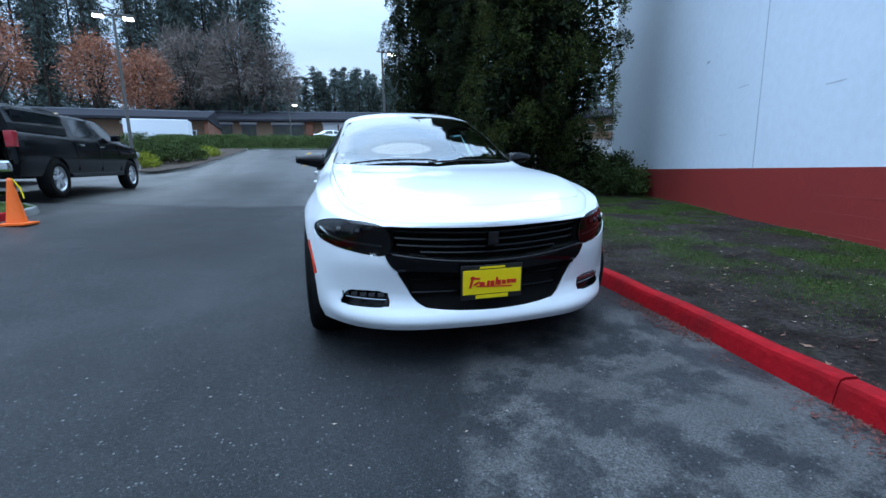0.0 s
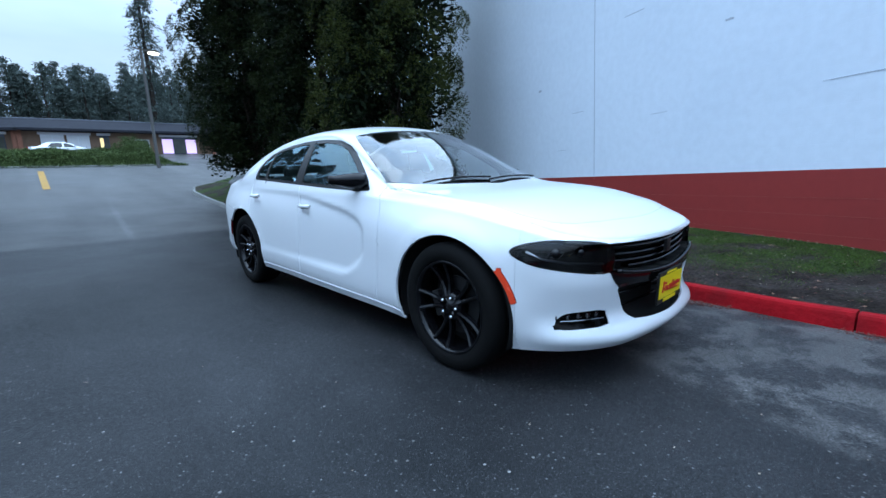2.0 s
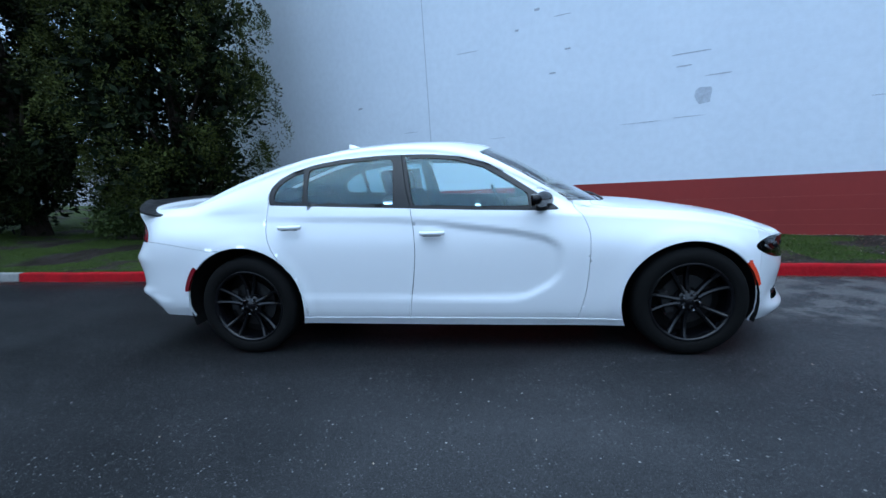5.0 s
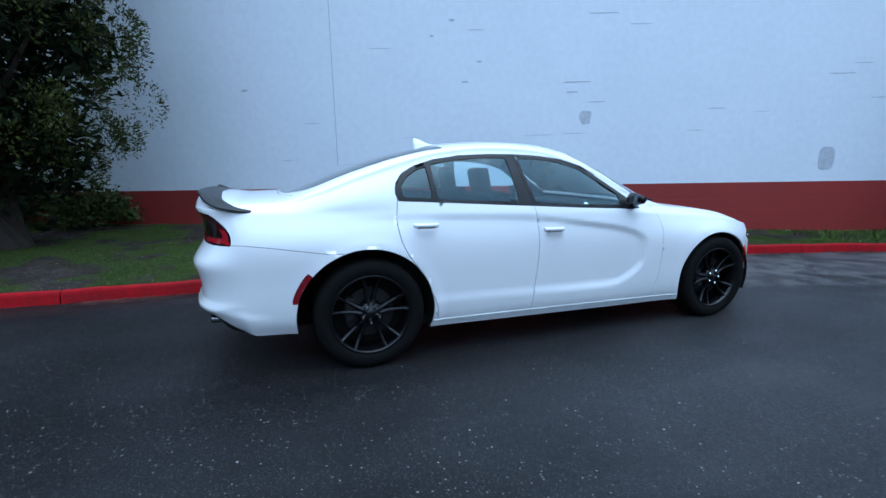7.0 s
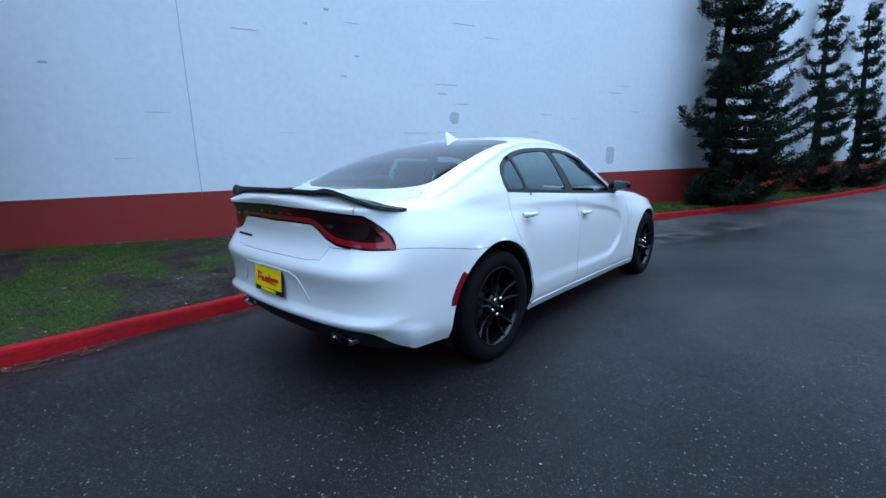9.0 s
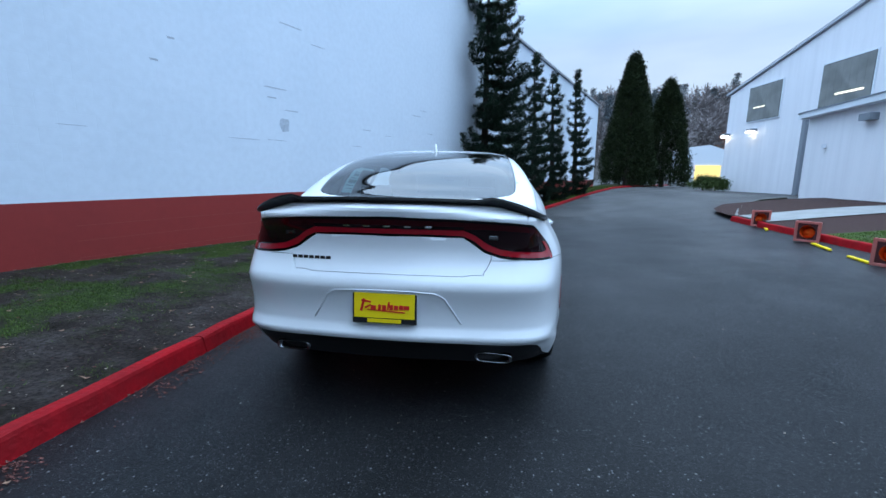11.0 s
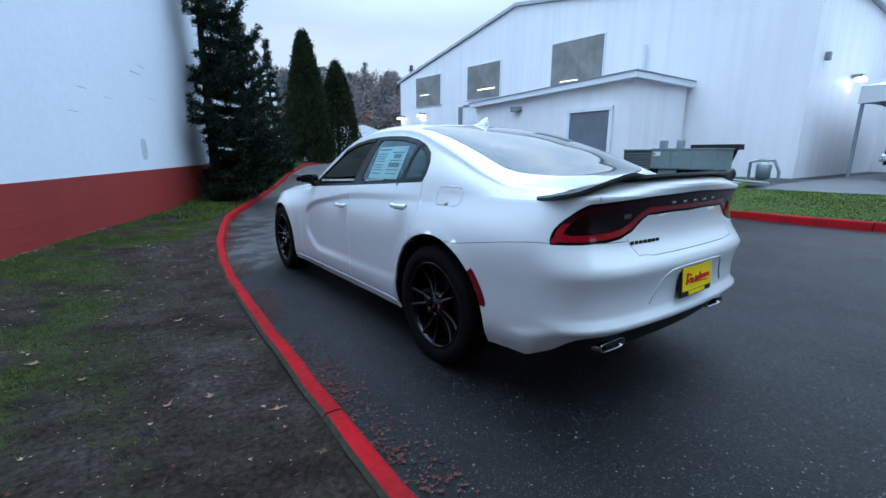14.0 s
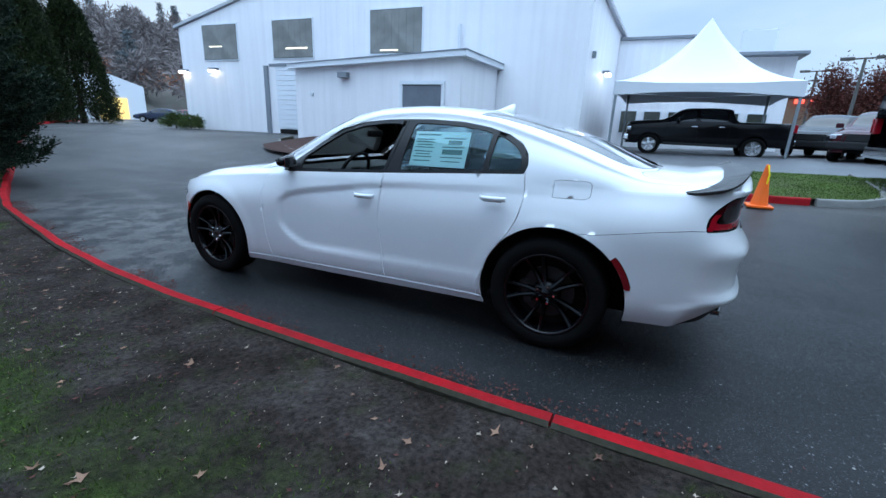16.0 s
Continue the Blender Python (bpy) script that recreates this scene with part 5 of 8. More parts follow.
def car_seat(x, y, wide, back_tilt):
    bm = bmesh.new()
    add_box(bm, x, y, 0.52, wide, 0.52, 0.18, bevel=0.05)
    add_box(bm, x, y, 0.36, wide - 0.1, 0.45, 0.2)
    st = part("seat", bm, M_CLOTH, car, "black cloth seat")
    b = part("backrest", box(0, 0, 0.31, wide, 0.15, 0.60, 0.06), M_CLOTH, st)
    b.matrix_basis = pose(x, y + 0.24, 0.54, -back_tilt, 0, 0)
    return st


for x in (-0.37, 0.37):
    st = car_seat(x, 1.60, 0.54, 18)
    h = part("headrest", box(0, 0, 0, 0.27, 0.09, 0.19, 0.04), M_CLOTH, st)
    h.matrix_basis = pose(x, 2.06, 1.21, -12, 0, 0)
st = car_seat(0, 2.46, 1.30, 24)
for x in (-0.38, 0.38):
    h = part("headrest", box(x, 2.92, 1.13, 0.25, 0.08, 0.13, 0.035), M_CLOTH, st)
part("rear_mirror", box(0, 1.16, 1.285, 0.22, 0.03, 0.06, 0.015), M_BLACK_PLASTIC, car)
part("parcel_shelf", box(0, 3.10, 1.00, 1.25, 0.5, 0.03, 0.01), M_BLACK_PLASTIC, car)
bm = bmesh.new()
for ya, yb in zip(np.linspace(1.36, 2.5, 9)[:-1], np.linspace(1.36, 2.5, 9)[1:]):
    q = []
    for y in (ya, yb):
        q.append([bm.verts.new((x_edge(y) * 0.97 * math.sin(a), y, z_edge(y) - 0.03 + (z_top(y) - z_edge(y)) * math.cos(a))) for a in np.linspace(-1.5, 1.5, 9)])
    for k in range(8):
        bm.faces.new((q[0][k], q[0][k + 1], q[1][k + 1], q[1][k]))
part("headliner", bm, material("grey_headliner", (0.20, 0.20, 0.20), rough=0.95), car, "pale grey headliner")
# price sheet in the kerb-side rear window
bm = bmesh.new()
add_box(bm, 0, 0, 0, 0.004, 0.42, 0.26)
sheet_ = part("price_sheet", bm, M_PAPER, DOORS["rl"], "pale printed price sheet taped inside the glass")
sheet_.matrix_basis = pose(0.722, 2.205, 1.205, 0, -27.5, 1.0)
bm = bmesh.new()
for y, z, w, h in ((-0.10, 0.105, 0.18, 0.010), (-0.12, 0.07, 0.14, 0.006), (-0.12, 0.05, 0.14, 0.006), (-0.12, 0.03, 0.12, 0.006), (-0.12, 0.01, 0.15, 0.006), (-0.12, -0.02, 0.14, 0.006), (-0.12, -0.04, 0.11, 0.006), (-0.12, -0.06, 0.14, 0.006), (-0.12, -0.09, 0.13, 0.006), (0.10, 0.08, 0.16, 0.008), (0.11, 0.05, 0.10, 0.03), (0.10, 0.015, 0.16, 0.006), (0.10, -0.02, 0.15, 0.035), (0.10, -0.06, 0.16, 0.006), (0.10, -0.09, 0.14, 0.006)):
    add_box(bm, 0.003, y, z, 0.003, w, h)
part("print_bars", bm, M_INK, sheet_, "grey-green print bars")


# ---------------------------------------------------------------- scuffs on the painted wall
def on_wall(y, z, proud=0.0):
    return WALL_M @ Matrix.Translation(((WALL_A - y) * 1.0733, -proud, z))


M_SCUFF = material("grey_patch", (0.56, 0.61, 0.68), rough=0.8, grain=0.4, grain_scale=30, stain=0.35, stain_scale=9, bump=0.5, bump_scale=50)
M_CRACK = material("crack_in_paint", (0.44, 0.48, 0.54), rough=0.9, grain=0.3, grain_scale=20)


def wall_patch(y, z, w, h, mat, label, ragged=0.25, seed=1):
    rnd = random.Random(seed)
    bm = bmesh.new()
    pts = []
    for k in range(14):
        a = 2 * math.pi * k / 14
        c, s = math.cos(a), math.sin(a)
        r = 1 + ragged * (rnd.random() - 0.5)
        pts.append((math.copysign(abs(c) ** 0.6, c) * w / 2 * r, math.copysign(abs(s) ** 0.6, s) * h / 2 * r))
    front = [bm.verts.new((x, -0.004, zz)) for x, zz in pts]
    back = [bm.verts.new((x * 1.03, 0.002, zz * 1.03)) for x, zz in pts]
    bm.faces.new(front)
    for k in range(14):
        bm.faces.new((front[k], front[(k + 1) % 14], back[(k + 1) % 14], back[k]))
    bmesh.ops.recalc_face_normals(bm, faces=bm.faces)
    ob = part("wall_patch", bm, mat, wall, label)
    ob.matrix_parent_inverse = wall.matrix_world.inverted()
    ob.matrix_basis = on_wall(y, z)


wall_patch(-2.07, 2.23, 0.22, 0.24, M_SCUFF, "chipped grey patch")
wall_patch(-6.44, 1.38, 0.30, 0.44, M_SCUFF, "grey filled patch", 0.05, 2)
MARKS = ((4.08, 2.84, 0.11, 0.035), (0.32, 4.02, 0.09, 0.045), (-0.09, 3.84, 0.30, 0.014), (-0.16, 3.28, 0.10, 0.03), (0.09, 2.92, 0.12, 0.03), (0.67, 3.75, 0.07, 0.03), (-1.90, 2.88, 0.52, 0.016), (-1.82, 2.70, 0.20, 0.022), (-2.24, 2.51, 0.36, 0.016), (-1.25, 1.91, 0.62, 0.009), (-1.90, 1.93, 0.40, 0.009), (-4.39, 2.35, 0.36, 0.014), (-6.48, 2.94, 0.50, 0.016), (-2.30, 4.08, 0.55, 0.016), (-2.94, 3.88, 0.40, 0.012), (-4.05, 1.95, 0.30, 0.010), (-6.85, 3.12, 0.35, 0.012), (2.9, 2.2, 0.30, 0.010), (3.4, 1.5, 0.25, 0.008), (-7.2, 2.5, 0.35, 0.010), (-5.2, 2.28, 0.25, 0.008), (1.6, 3.55, 0.40, 0.010), (1.1, 1.9, 0.30, 0.007))
for k, (y, z, w, h) in enumerate(MARKS):
    wall_patch(y, z, w, h, M_CRACK, "thin crack or chip in the paint", 0.5, 5 + k)
bm = box(0, -0.001, 3.9, 0.012, 0.006, 6.0)
ob = part("control_joint", bm, M_CRACK, wall, "upright joint in the wall")
ob.matrix_parent_inverse = wall.matrix_world.inverted()
ob.matrix_basis = on_wall(2.46, 0)
M_STREAK = material("scraped_paint", (0.34, 0.060, 0.052), rough=0.8, grain=0.4)
for z in (0.20, 0.42, 0.62):
    bm = box(0, -0.005, z, 9.0, 0.004, 0.008)
    ob = part("scrape", bm, M_STREAK, wall, "pale course line in the red band")
    ob.matrix_parent_inverse = wall.matrix_world.inverted()
    ob.matrix_basis = on_wall(-3.0, 0)
bm = box(WALL_LEN / 2, 0.12, 7.08, WALL_LEN + 0.1, 0.46, 0.10, 0.01)
part("coping", bm, material("grey_metal_coping", (0.30, 0.32, 0.35), rough=0.5, grain=0.2), wall, "grey metal coping")
end_wall = link("wall_return", box(0, 0, 0, 16, 0.3, 6.9), M_WALL)
end_wall.matrix_world = WALL_M @ Matrix.Translation((0.15, 8.3, 3.4)) @ pose(0, 0, 0, 0, 0, 90)
tagged(end_wall, "white-painted return of the block wall", "wall", kind="structure")

# ---------------------------------------------------------------- warehouse
def siding_material(name, color, stain):
    m = material(name, color, rough=0.45, stain=0.35, stain_scale=0.4, stain_color=stain, grain=0.06)
    n, l = m.node_tree.nodes, m.node_tree.links
    t = n.new("ShaderNodeTexCoord")
    w = n.new("ShaderNodeTexWave")
    w.wave_type, w.bands_direction, w.wave_profile = "BANDS", "Y", "SAW"
    w.inputs["Scale"].default_value = 1.05
    b = n.new("ShaderNodeBump")
    b.inputs["Strength"].default_value, b.inputs["Distance"].default_value = 0.7, 0.02
    l.new(t.outputs["Object"], w.inputs["Vector"])
    l.new(w.outputs["Fac"], b.inputs["Height"])
    l.new(b.outputs["Normal"], n["Principled BSDF"].inputs["Normal"])
    # rain streaks down the sheets
    mp, ns, rp, mx = n.new("ShaderNodeMapping"), n.new("ShaderNodeTexNoise"), n.new("ShaderNodeValToRGB"), n.new("ShaderNodeMix")
    mp.inputs["Scale"].default_value = (3.2, 3.2, 0.16)
    ns.inputs["Scale"].default_value, ns.inputs["Detail"].default_value = 1.0, 6
    rp.color_ramp.elements[0].position, rp.color_ramp.elements[0].color = 0.40, (1, 1, 1, 1)
    rp.color_ramp.elements[1].position, rp.color_ramp.elements[1].color = 0.72, (0.80, 0.80, 0.81, 1)
    mx.data_type, mx.blend_type = "RGBA", "MULTIPLY"
    mx.inputs["Factor"].default_value = 0.38
    bs = n["Principled BSDF"].inputs["Base Color"]
    src = bs.links[0].from_socket
    l.new(t.outputs["Object"], mp.inputs["Vector"])
    l.new(mp.outputs["Vector"], ns.inputs["Vector"])
    l.new(ns.outputs["Fac"], rp.inputs["Fac"])
    l.new(src, mx.inputs[6])
    l.new(rp.outputs["Color"], mx.inputs[7])
    l.new(mx.outputs[2], bs)
    return m


M_SIDING = siding_material("white_metal_siding", (0.85, 0.84, 0.86), (0.76, 0.75, 0.78))
M_TRIM = material("white_trim", (0.74, 0.77, 0.81), rough=0.5, grain=0.15)
M_TRIM_DARK = material("grey_flashing", (0.22, 0.24, 0.27), rough=0.45, grain=0.2)
M_DOOR_GREY = material("grey_steel_door", (0.16, 0.18, 0.21), rough=0.5, grain=0.12, stain=0.3)
M_PANE = material("warehouse_pane", (0.045, 0.050, 0.042), rough=0.12, spec=0.6, stain=0.5, stain_scale=1.2, stain_color=(0.10, 0.10, 0.085))
M_BLIND = material("window_blind", (0.25, 0.25, 0.235), rough=0.5, grain=0.3, grain_scale=3, stain=0.6, stain_scale=0.9, stain_color=(0.15, 0.15, 0.14))
M_TUBE_LIGHT = material("lit_strip", (1, 0.95, 0.8), emit=(1.0, 0.93, 0.72), emit_strength=1.1)
M_FLOOD = material("lit_flood", (1, 1, 0.95), emit=(1.0, 0.97, 0.85), emit_strength=8.0)
M_CONCRETE = material("pale_concrete", (0.30, 0.30, 0.29), rough=0.85, grain=0.25, stain=0.4, bump=0.2)
M_MULCH = material("dark_mulch", (0.045, 0.020, 0.016), rough=0.95, grain=0.6, grain_scale=18, bump=0.8, bump_scale=25)
M_METAL_GREY = material("grey_galvanised", (0.26, 0.30, 0.32), rough=0.45, metal=0.3, grain=0.25, stain=0.3)


def fac_x(y):
    return -14.45 - 0.06 * y


def slab(bm, pts, depth):
    a = [bm.verts.new(p) for p in pts]
    b = [bm.verts.new((p[0] - depth, p[1], p[2])) for p in pts]
    bm.faces.new(a)
    bm.faces.new(b[::-1])
    for i in range(len(pts)):
        j = (i + 1) % len(pts)
        bm.faces.new((a[j], a[i], b[i], b[j]))
    bmesh.ops.recalc_face_normals(bm, faces=bm.faces)
    return bm


building = tagged(empty("warehouse"), "white metal-sided warehouse with a low gable and a lean-to", "building")
GABLE = ((-21.2, 5.83), (-11.2, 8.16), (0.42, 6.52))
part("wall", slab(bmesh.new(), [(fac_x(y), y, z) for y, z in ((-21.2, 0.1), (0.42, 0.1), (0.42, 6.5), (-11.2, 8.14), (-21.2, 5.80))], 10.5), M_SIDING, building)
bm = bmesh.new()
slab(bm, [(fac_x(y) + 0.12, y * 1.0 + d, z + e) for (y, z), d, e in ((GABLE[0], -0.25, -0.03), (GABLE[1], 0, 0), (GABLE[2], 0.2, -0.02), (GABLE[2], 0.2, 0.12), (GABLE[1], 0, 0.14), (GABLE[0], -0.25, 0.10))], 10.8)
part("roof", bm, material("pale_grey_flashing", (0.44, 0.46, 0.50), rough=0.45, grain=0.2), building, "pale grey metal roof edge")
for y0, y1, z0, z1, lit in ((-19.35, -16.95, 4.18, 5.85, 0), (-14.55, -12.15, 4.2, 5.88, 1), (-8.95, -6.42, 4.3, 6.05, 0)):
    ym, w = (y0 + y1) / 2, y1 - y0
    m = Matrix.Translation((fac_x(ym), ym, (z0 + z1) / 2)) @ pose(0, 0, 0, 0, 0, math.degrees(math.atan(0.06)))
    win = part("window", box(0.02, 0, 0, 0.05, w + 0.12, z1 - z0 + 0.12, 0.01), M_TRIM, building, "white framed window")
    win.matrix_basis = m
    pane = part("pane", box(0.05, 0, 0, 0.02, w, z1 - z0), M_PANE, win, "dark greenish pane")
    for k in range(7):
        part("blind_slat", box(0.064, -w / 2 + w * (k + 0.5) / 7, 0, 0.006, w / 7 - 0.008, z1 - z0 - 0.04), M_BLIND, win)
    if lit:
        part("lamp_glow", box(0.070, 0.25, -0.42, 0.006, 1.3, 0.07), M_TUBE_LIGHT, win, "lit strip lamp behind the pane")
    else:
        part("lamp_glow", box(0.070, -0.3, -0.75 if y0 > -10 else -0.2, 0.006, 0.9, 0.05), M_TUBE_LIGHT, win, "lit strip lamp behind the pane")
# roller door beside the lean-to
roll = part("roller_door", box(fac_x(-12.8) + 0.03, -12.8, 2.15, 0.08, 4.4, 3.3), M_TRIM, building, "white roller door, partly raised")
for k in range(13):
    part("door_slat", box(fac_x(-12.8) + 0.09, -12.8, 3.72 - 0.23 * k, 0.03, 4.4, 0.205, 0.012), M_TRIM, roll)
part("door_gap", box(fac_x(-12.8) + 0.085, -12.8, 0.66, 0.03, 4.4, 0.30), M_DARK, roll)
part("door_frame", box(fac_x(-15.1) + 0.06, -15.1, 2.2, 0.14, 0.22, 3.3), M_TRIM_DARK, roll)
part("door_head", box(fac_x(-12.8) + 0.06, -12.8, 3.88, 0.14, 4.8, 0.14), M_TRIM_DARK, roll)
# lean-to
lean = part("lean_to", slab(bmesh.new(), [(-10.8, -10.5, 0.1), (-10.8, -2.98, 0.1), (-10.8, -2.98, 3.62), (-10.8, -10.5, 3.32)], 3.4), M_SIDING, building, "low white lean-to")
bm = bmesh.new()
va = [(-10.55, -10.7, 3.30), (-10.55, -2.75, 3.60), (-10.55, -2.75, 3.78), (-10.55, -10.7, 3.46)]
slab(bm, va, 3.8)
part("lean_to_roof", bm, M_TRIM, lean, "white metal roof edge")
bm = bmesh.new()
slab(bm, [(-10.53, -10.72, 3.46), (-10.53, -2.73, 3.78), (-10.53, -2.73, 3.82), (-10.53, -10.72, 3.50)], 3.8)
part("roof_flashing", bm, M_TRIM_DARK, lean)
door = part("steel_door", box(-10.78, -4.49, 1.56, 0.06, 1.58, 2.30), M_DOOR_GREY, lean, "plain grey steel door")
for y in (-5.34, -3.64):
    part("door_jamb", box(-10.77, y, 1.58, 0.10, 0.12, 2.36), M_TRIM, door)
part("door_lintel", box(-10.77, -4.49, 2.78, 0.12, 1.82, 0.12), M_TRIM, door)
for name, x, y, z, sx, sy, sz, mat, lab in (("wall_lamp", -10.7, -7.92, 3.05, 0.26, 0.42, 0.20, M_TRIM_DARK, "dark wall lamp"), ("sensor", -10.76, -9.6, 2.35, 0.08, 0.14, 0.12, M_TRIM, "small white box")):
    part(name, box(x, y, z, sx, sy, sz, 0.02), mat, lean, lab)
for y, z in ((-18.7, 3.65), (-21.0, 3.6)):
    lamp = part("flood_lamp", box(fac_x(y) + 0.12, y, z + 0.06, 0.3, 0.5, 0.12, 0.02), M_TRIM_DARK, building, "wall flood lamp, lit")
    part("lens", box(fac_x(y) + 0.2, y, z - 0.04, 0.22, 0.42, 0.10, 0.02), M_FLOOD, lamp)
lamp = part("flood_lamp", box(-18.6, 0.62, 3.95, 0.45, 0.3, 0.12, 0.02), M_TRIM_DARK, building, "wall flood lamp, lit")
part("lens", box(-18.6, 0.70, 3.85, 0.40, 0.24, 0.12, 0.02), M_FLOOD, lamp)
part("vent_pipe", tube([(-14.05, -4.65, 3.7), (-14.05, -4.65, 5.3)], 0.07, 8), M_TRIM, building)
part("meter_box", box(-15.5, 0.50, 4.25, 0.18, 0.14, 0.24, 0.02), M_METAL_GREY, building)
# far wing
wing = tagged(empty("office_wing"), "pale grey flat-roofed office wing behind the tent", "building")
part("wall", box(-29, 2.75, 3.1, 10, 4.7, 6.2), M_SIDING, wing)
part("low_wall", box(-29, 6.8, 2.65, 10, 3.4, 5.1), M_SIDING, wing, "lower end of the wing")
part("parapet", box(-28.95, 2.75, 6.25, 10.2, 4.9, 0.16, 0.03), M_TRIM_DARK, wing)
part("low_parapet", box(-28.75, 6.85, 5.28, 10.9, 3.9, 0.16, 0.03), M_TRIM_DARK, wing, "dark eaves of the lower end")
part("screen_panel", box(-26, 7.0, 6.05, 0.1, 1.5, 1.5), M_TRIM, wing, "pale upright screen on the roof")
for k in range(6):
    w = part("window", box(-23.97, 1.4 + 1.2 * k, 1.95, 0.08, 0.95, 1.3, 0.01), M_TRIM, wing)
    part("pane", box(-23.92, 1.4 + 1.2 * k, 1.95, 0.03, 0.8, 1.15), M_PANE, w)

# far shed with a lit opening, at the end of the drive
shed = tagged(empty("far_shed"), "small white shed with a lit yellow opening", "building")
shed.matrix_world = pose(-28.9, -58, 0.0, 0, 0, -8)
bm = bmesh.new()
for pts in ([(-3.1, 0, -0.5), (3.1, 0, -0.5), (3.1, 0, 5.2), (0.5, 0, 5.5), (-3.1, 0, 4.3)],):
    a = [bm.verts.new(p) for p in pts]
    b = [bm.verts.new((p[0], p[1] - 9, p[2])) for p in pts]
    bm.faces.new(a)
    bm.faces.new(b)
    for i in range(5):
        bm.faces.new((a[i], a[(i + 1) % 5], b[(i + 1) % 5], b[i]))
bmesh.ops.recalc_face_normals(bm, faces=bm.faces)
part("wall", bm, M_TRIM, shed)
part("lit_opening", box(0.5, 0.05, 1.1, 3.1, 0.1, 3.4), material("lit_interior", (0.8, 0.6, 0.2), emit=(1.0, 0.72, 0.25), emit_strength=0.75, grain=0.4, grain_scale=1.2), shed, "warm lit opening")

# ---------------------------------------------------------------- planted strip across the road
ISLAND_NEAR = pchip([(-9.5, -7.9), (-8.0, -6.9), (-6.5, -6.55), (-3.0, -6.25), (0, -6.05), (4, -5.85), (6.0, -5.82), (6.6, -5.90), (7.0, -6.3), (7.25, -7.3)])


def island_z(x, y):
    return ground_z(x, y) + 0.115 + 0.035 * smooth01(0, 3, ISLAND_NEAR(y) - x)


island = strip_mesh("planted_strip", list(np.arange(-2.4, 7.3, 0.3)), lambda y: ISLAND_NEAR(y) - 0.08, lambda y: -8.5 if y > 1.0 else -10.6, island_z, M_TURF, 10)
tagged(island, "green grass strip across the road", "lawn", kind="structure")
bed = strip_mesh("mulch_bed", list(np.arange(-9.3, -2.39, 0.3)), lambda y: ISLAND_NEAR(y) - 0.08, lambda y: -10.85, island_z, M_MULCH, 8)
tagged(bed, "dark brown mulch bed beside the lean-to", "flower bed", kind="structure")
path = strip_mesh("path", list(np.arange(-5.9, -4.3, 0.3)), lambda y: ISLAND_NEAR(y) - 0.15, lambda y: -10.84, lambda x, y: island_z(x, y) + 0.02, M_CONCRETE, 8)
tagged(path, "pale concrete path to the steel door", "path", kind="structure")
near_line = [(ISLAND_NEAR(y), y) for y in np.arange(-6.0, 5.95, 0.35)]
kerb_run("kerb_across_road", near_line, ground_z, -1, M_KERB, "red-painted kerb across the road")
kerb_run("kerb_across_road_end", [(-5.82, 5.98), (-5.85, 6.3), (-5.98, 6.7), (-6.3, 7.02), (-6.9, 7.2), (-7.8, 7.27), (-8.9, 7.3)], ground_z, -1, M_KERB_GREY, "bare grey kerb across the road")
kerb_run("kerb_by_bed", [(-10.3, -10.4), (-9.2, -10.0), (-8.3, -9.0), (-7.4, -7.6), (-6.6, -6.1)], ground_z, -1, M_KERB_GREY, "grey concrete kerb round the mulch bed")

apron = strip_mesh("concrete_apron", list(np.arange(1.2, 15.1, 0.5)), lambda y: -8.45 if y < 7.4 else -9.4, lambda y: -24.0, lambda x, y: ground_z(x, y) + 0.02, material("damp_grey_paving", (0.095, 0.10, 0.108), rough=0.45, grain=0.3, stain=0.5, stain_scale=0.8, bump=0.2), 20)
tagged(apron, "damp grey paving of the sales lot", "pavement", kind="structure")

# cooling unit on its pad: a louvred coil end and a long cabinet carried over a piped base
unit = tagged(empty("cooling_unit", Matrix.Translation((-9.05, -0.55, island_z(-8.8, -0.55)))), "long grey-green metal cooling unit on a concrete pad", "cooling unit")
M_UNIT = material("grey_green_sheet", (0.20, 0.255, 0.265), rough=0.4, metal=0.2, grain=0.2, stain=0.35, stain_scale=3)
part("pad", box(0.05, 0, 0.02, 1.5, 2.9, 0.09, 0.01), M_CONCRETE, unit)
part("coil", box(0, -0.77, 0.42, 0.92, 0.78, 0.72, 0.012), material("dark_coil_fins", (0.045, 0.055, 0.055), rough=0.6, grain=0.4), unit, "dark finned coil")
part("coil_lid", box(0, -0.77, 0.795, 0.96, 0.82, 0.03, 0.006), M_UNIT, unit)
for k in range(15):
    part("louvre", box(0.463, -0.77, 0.12 + 0.042 * k, 0.012, 0.74, 0.012, 0.002), M_METAL_GREY, unit)
part("cabinet", box(0, 0.37, 0.565, 0.94, 1.50, 0.47, 0.014), M_UNIT, unit, "grey-green sheet-metal cabinet")
part("cabinet_lid", box(0, 0.37, 0.815, 0.98, 1.54, 0.03, 0.006), M_METAL_GREY, unit)
for y in (-0.14, 0.37, 0.88):
    door = part("panel_door", box(0.474, y, 0.565, 0.016, 0.49, 0.42, 0.006), M_UNIT, unit)
    part("latch", box(0.486, y - 0.16, 0.70, 0.02, 0.06, 0.05, 0.006), M_METAL_GREY, door, "bright latch")
part("rating_plate", box(0.484, -0.24, 0.70, 0.004, 0.18, 0.10), M_TRIM, unit, "pale rating plate")
part("base_frame", box(-0.05, 0.37, 0.19, 0.70, 1.45, 0.27), M_DARK, unit, "dark open base")
part("lower_panel", box(0.40, 0.02, 0.19, 0.02, 0.46, 0.25, 0.006), M_UNIT, unit)
for y in (-0.30, 0.42, 1.05):
    part("leg", box(0.40, y, 0.19, 0.06, 0.06, 0.26), M_BLACK_PLASTIC, unit)
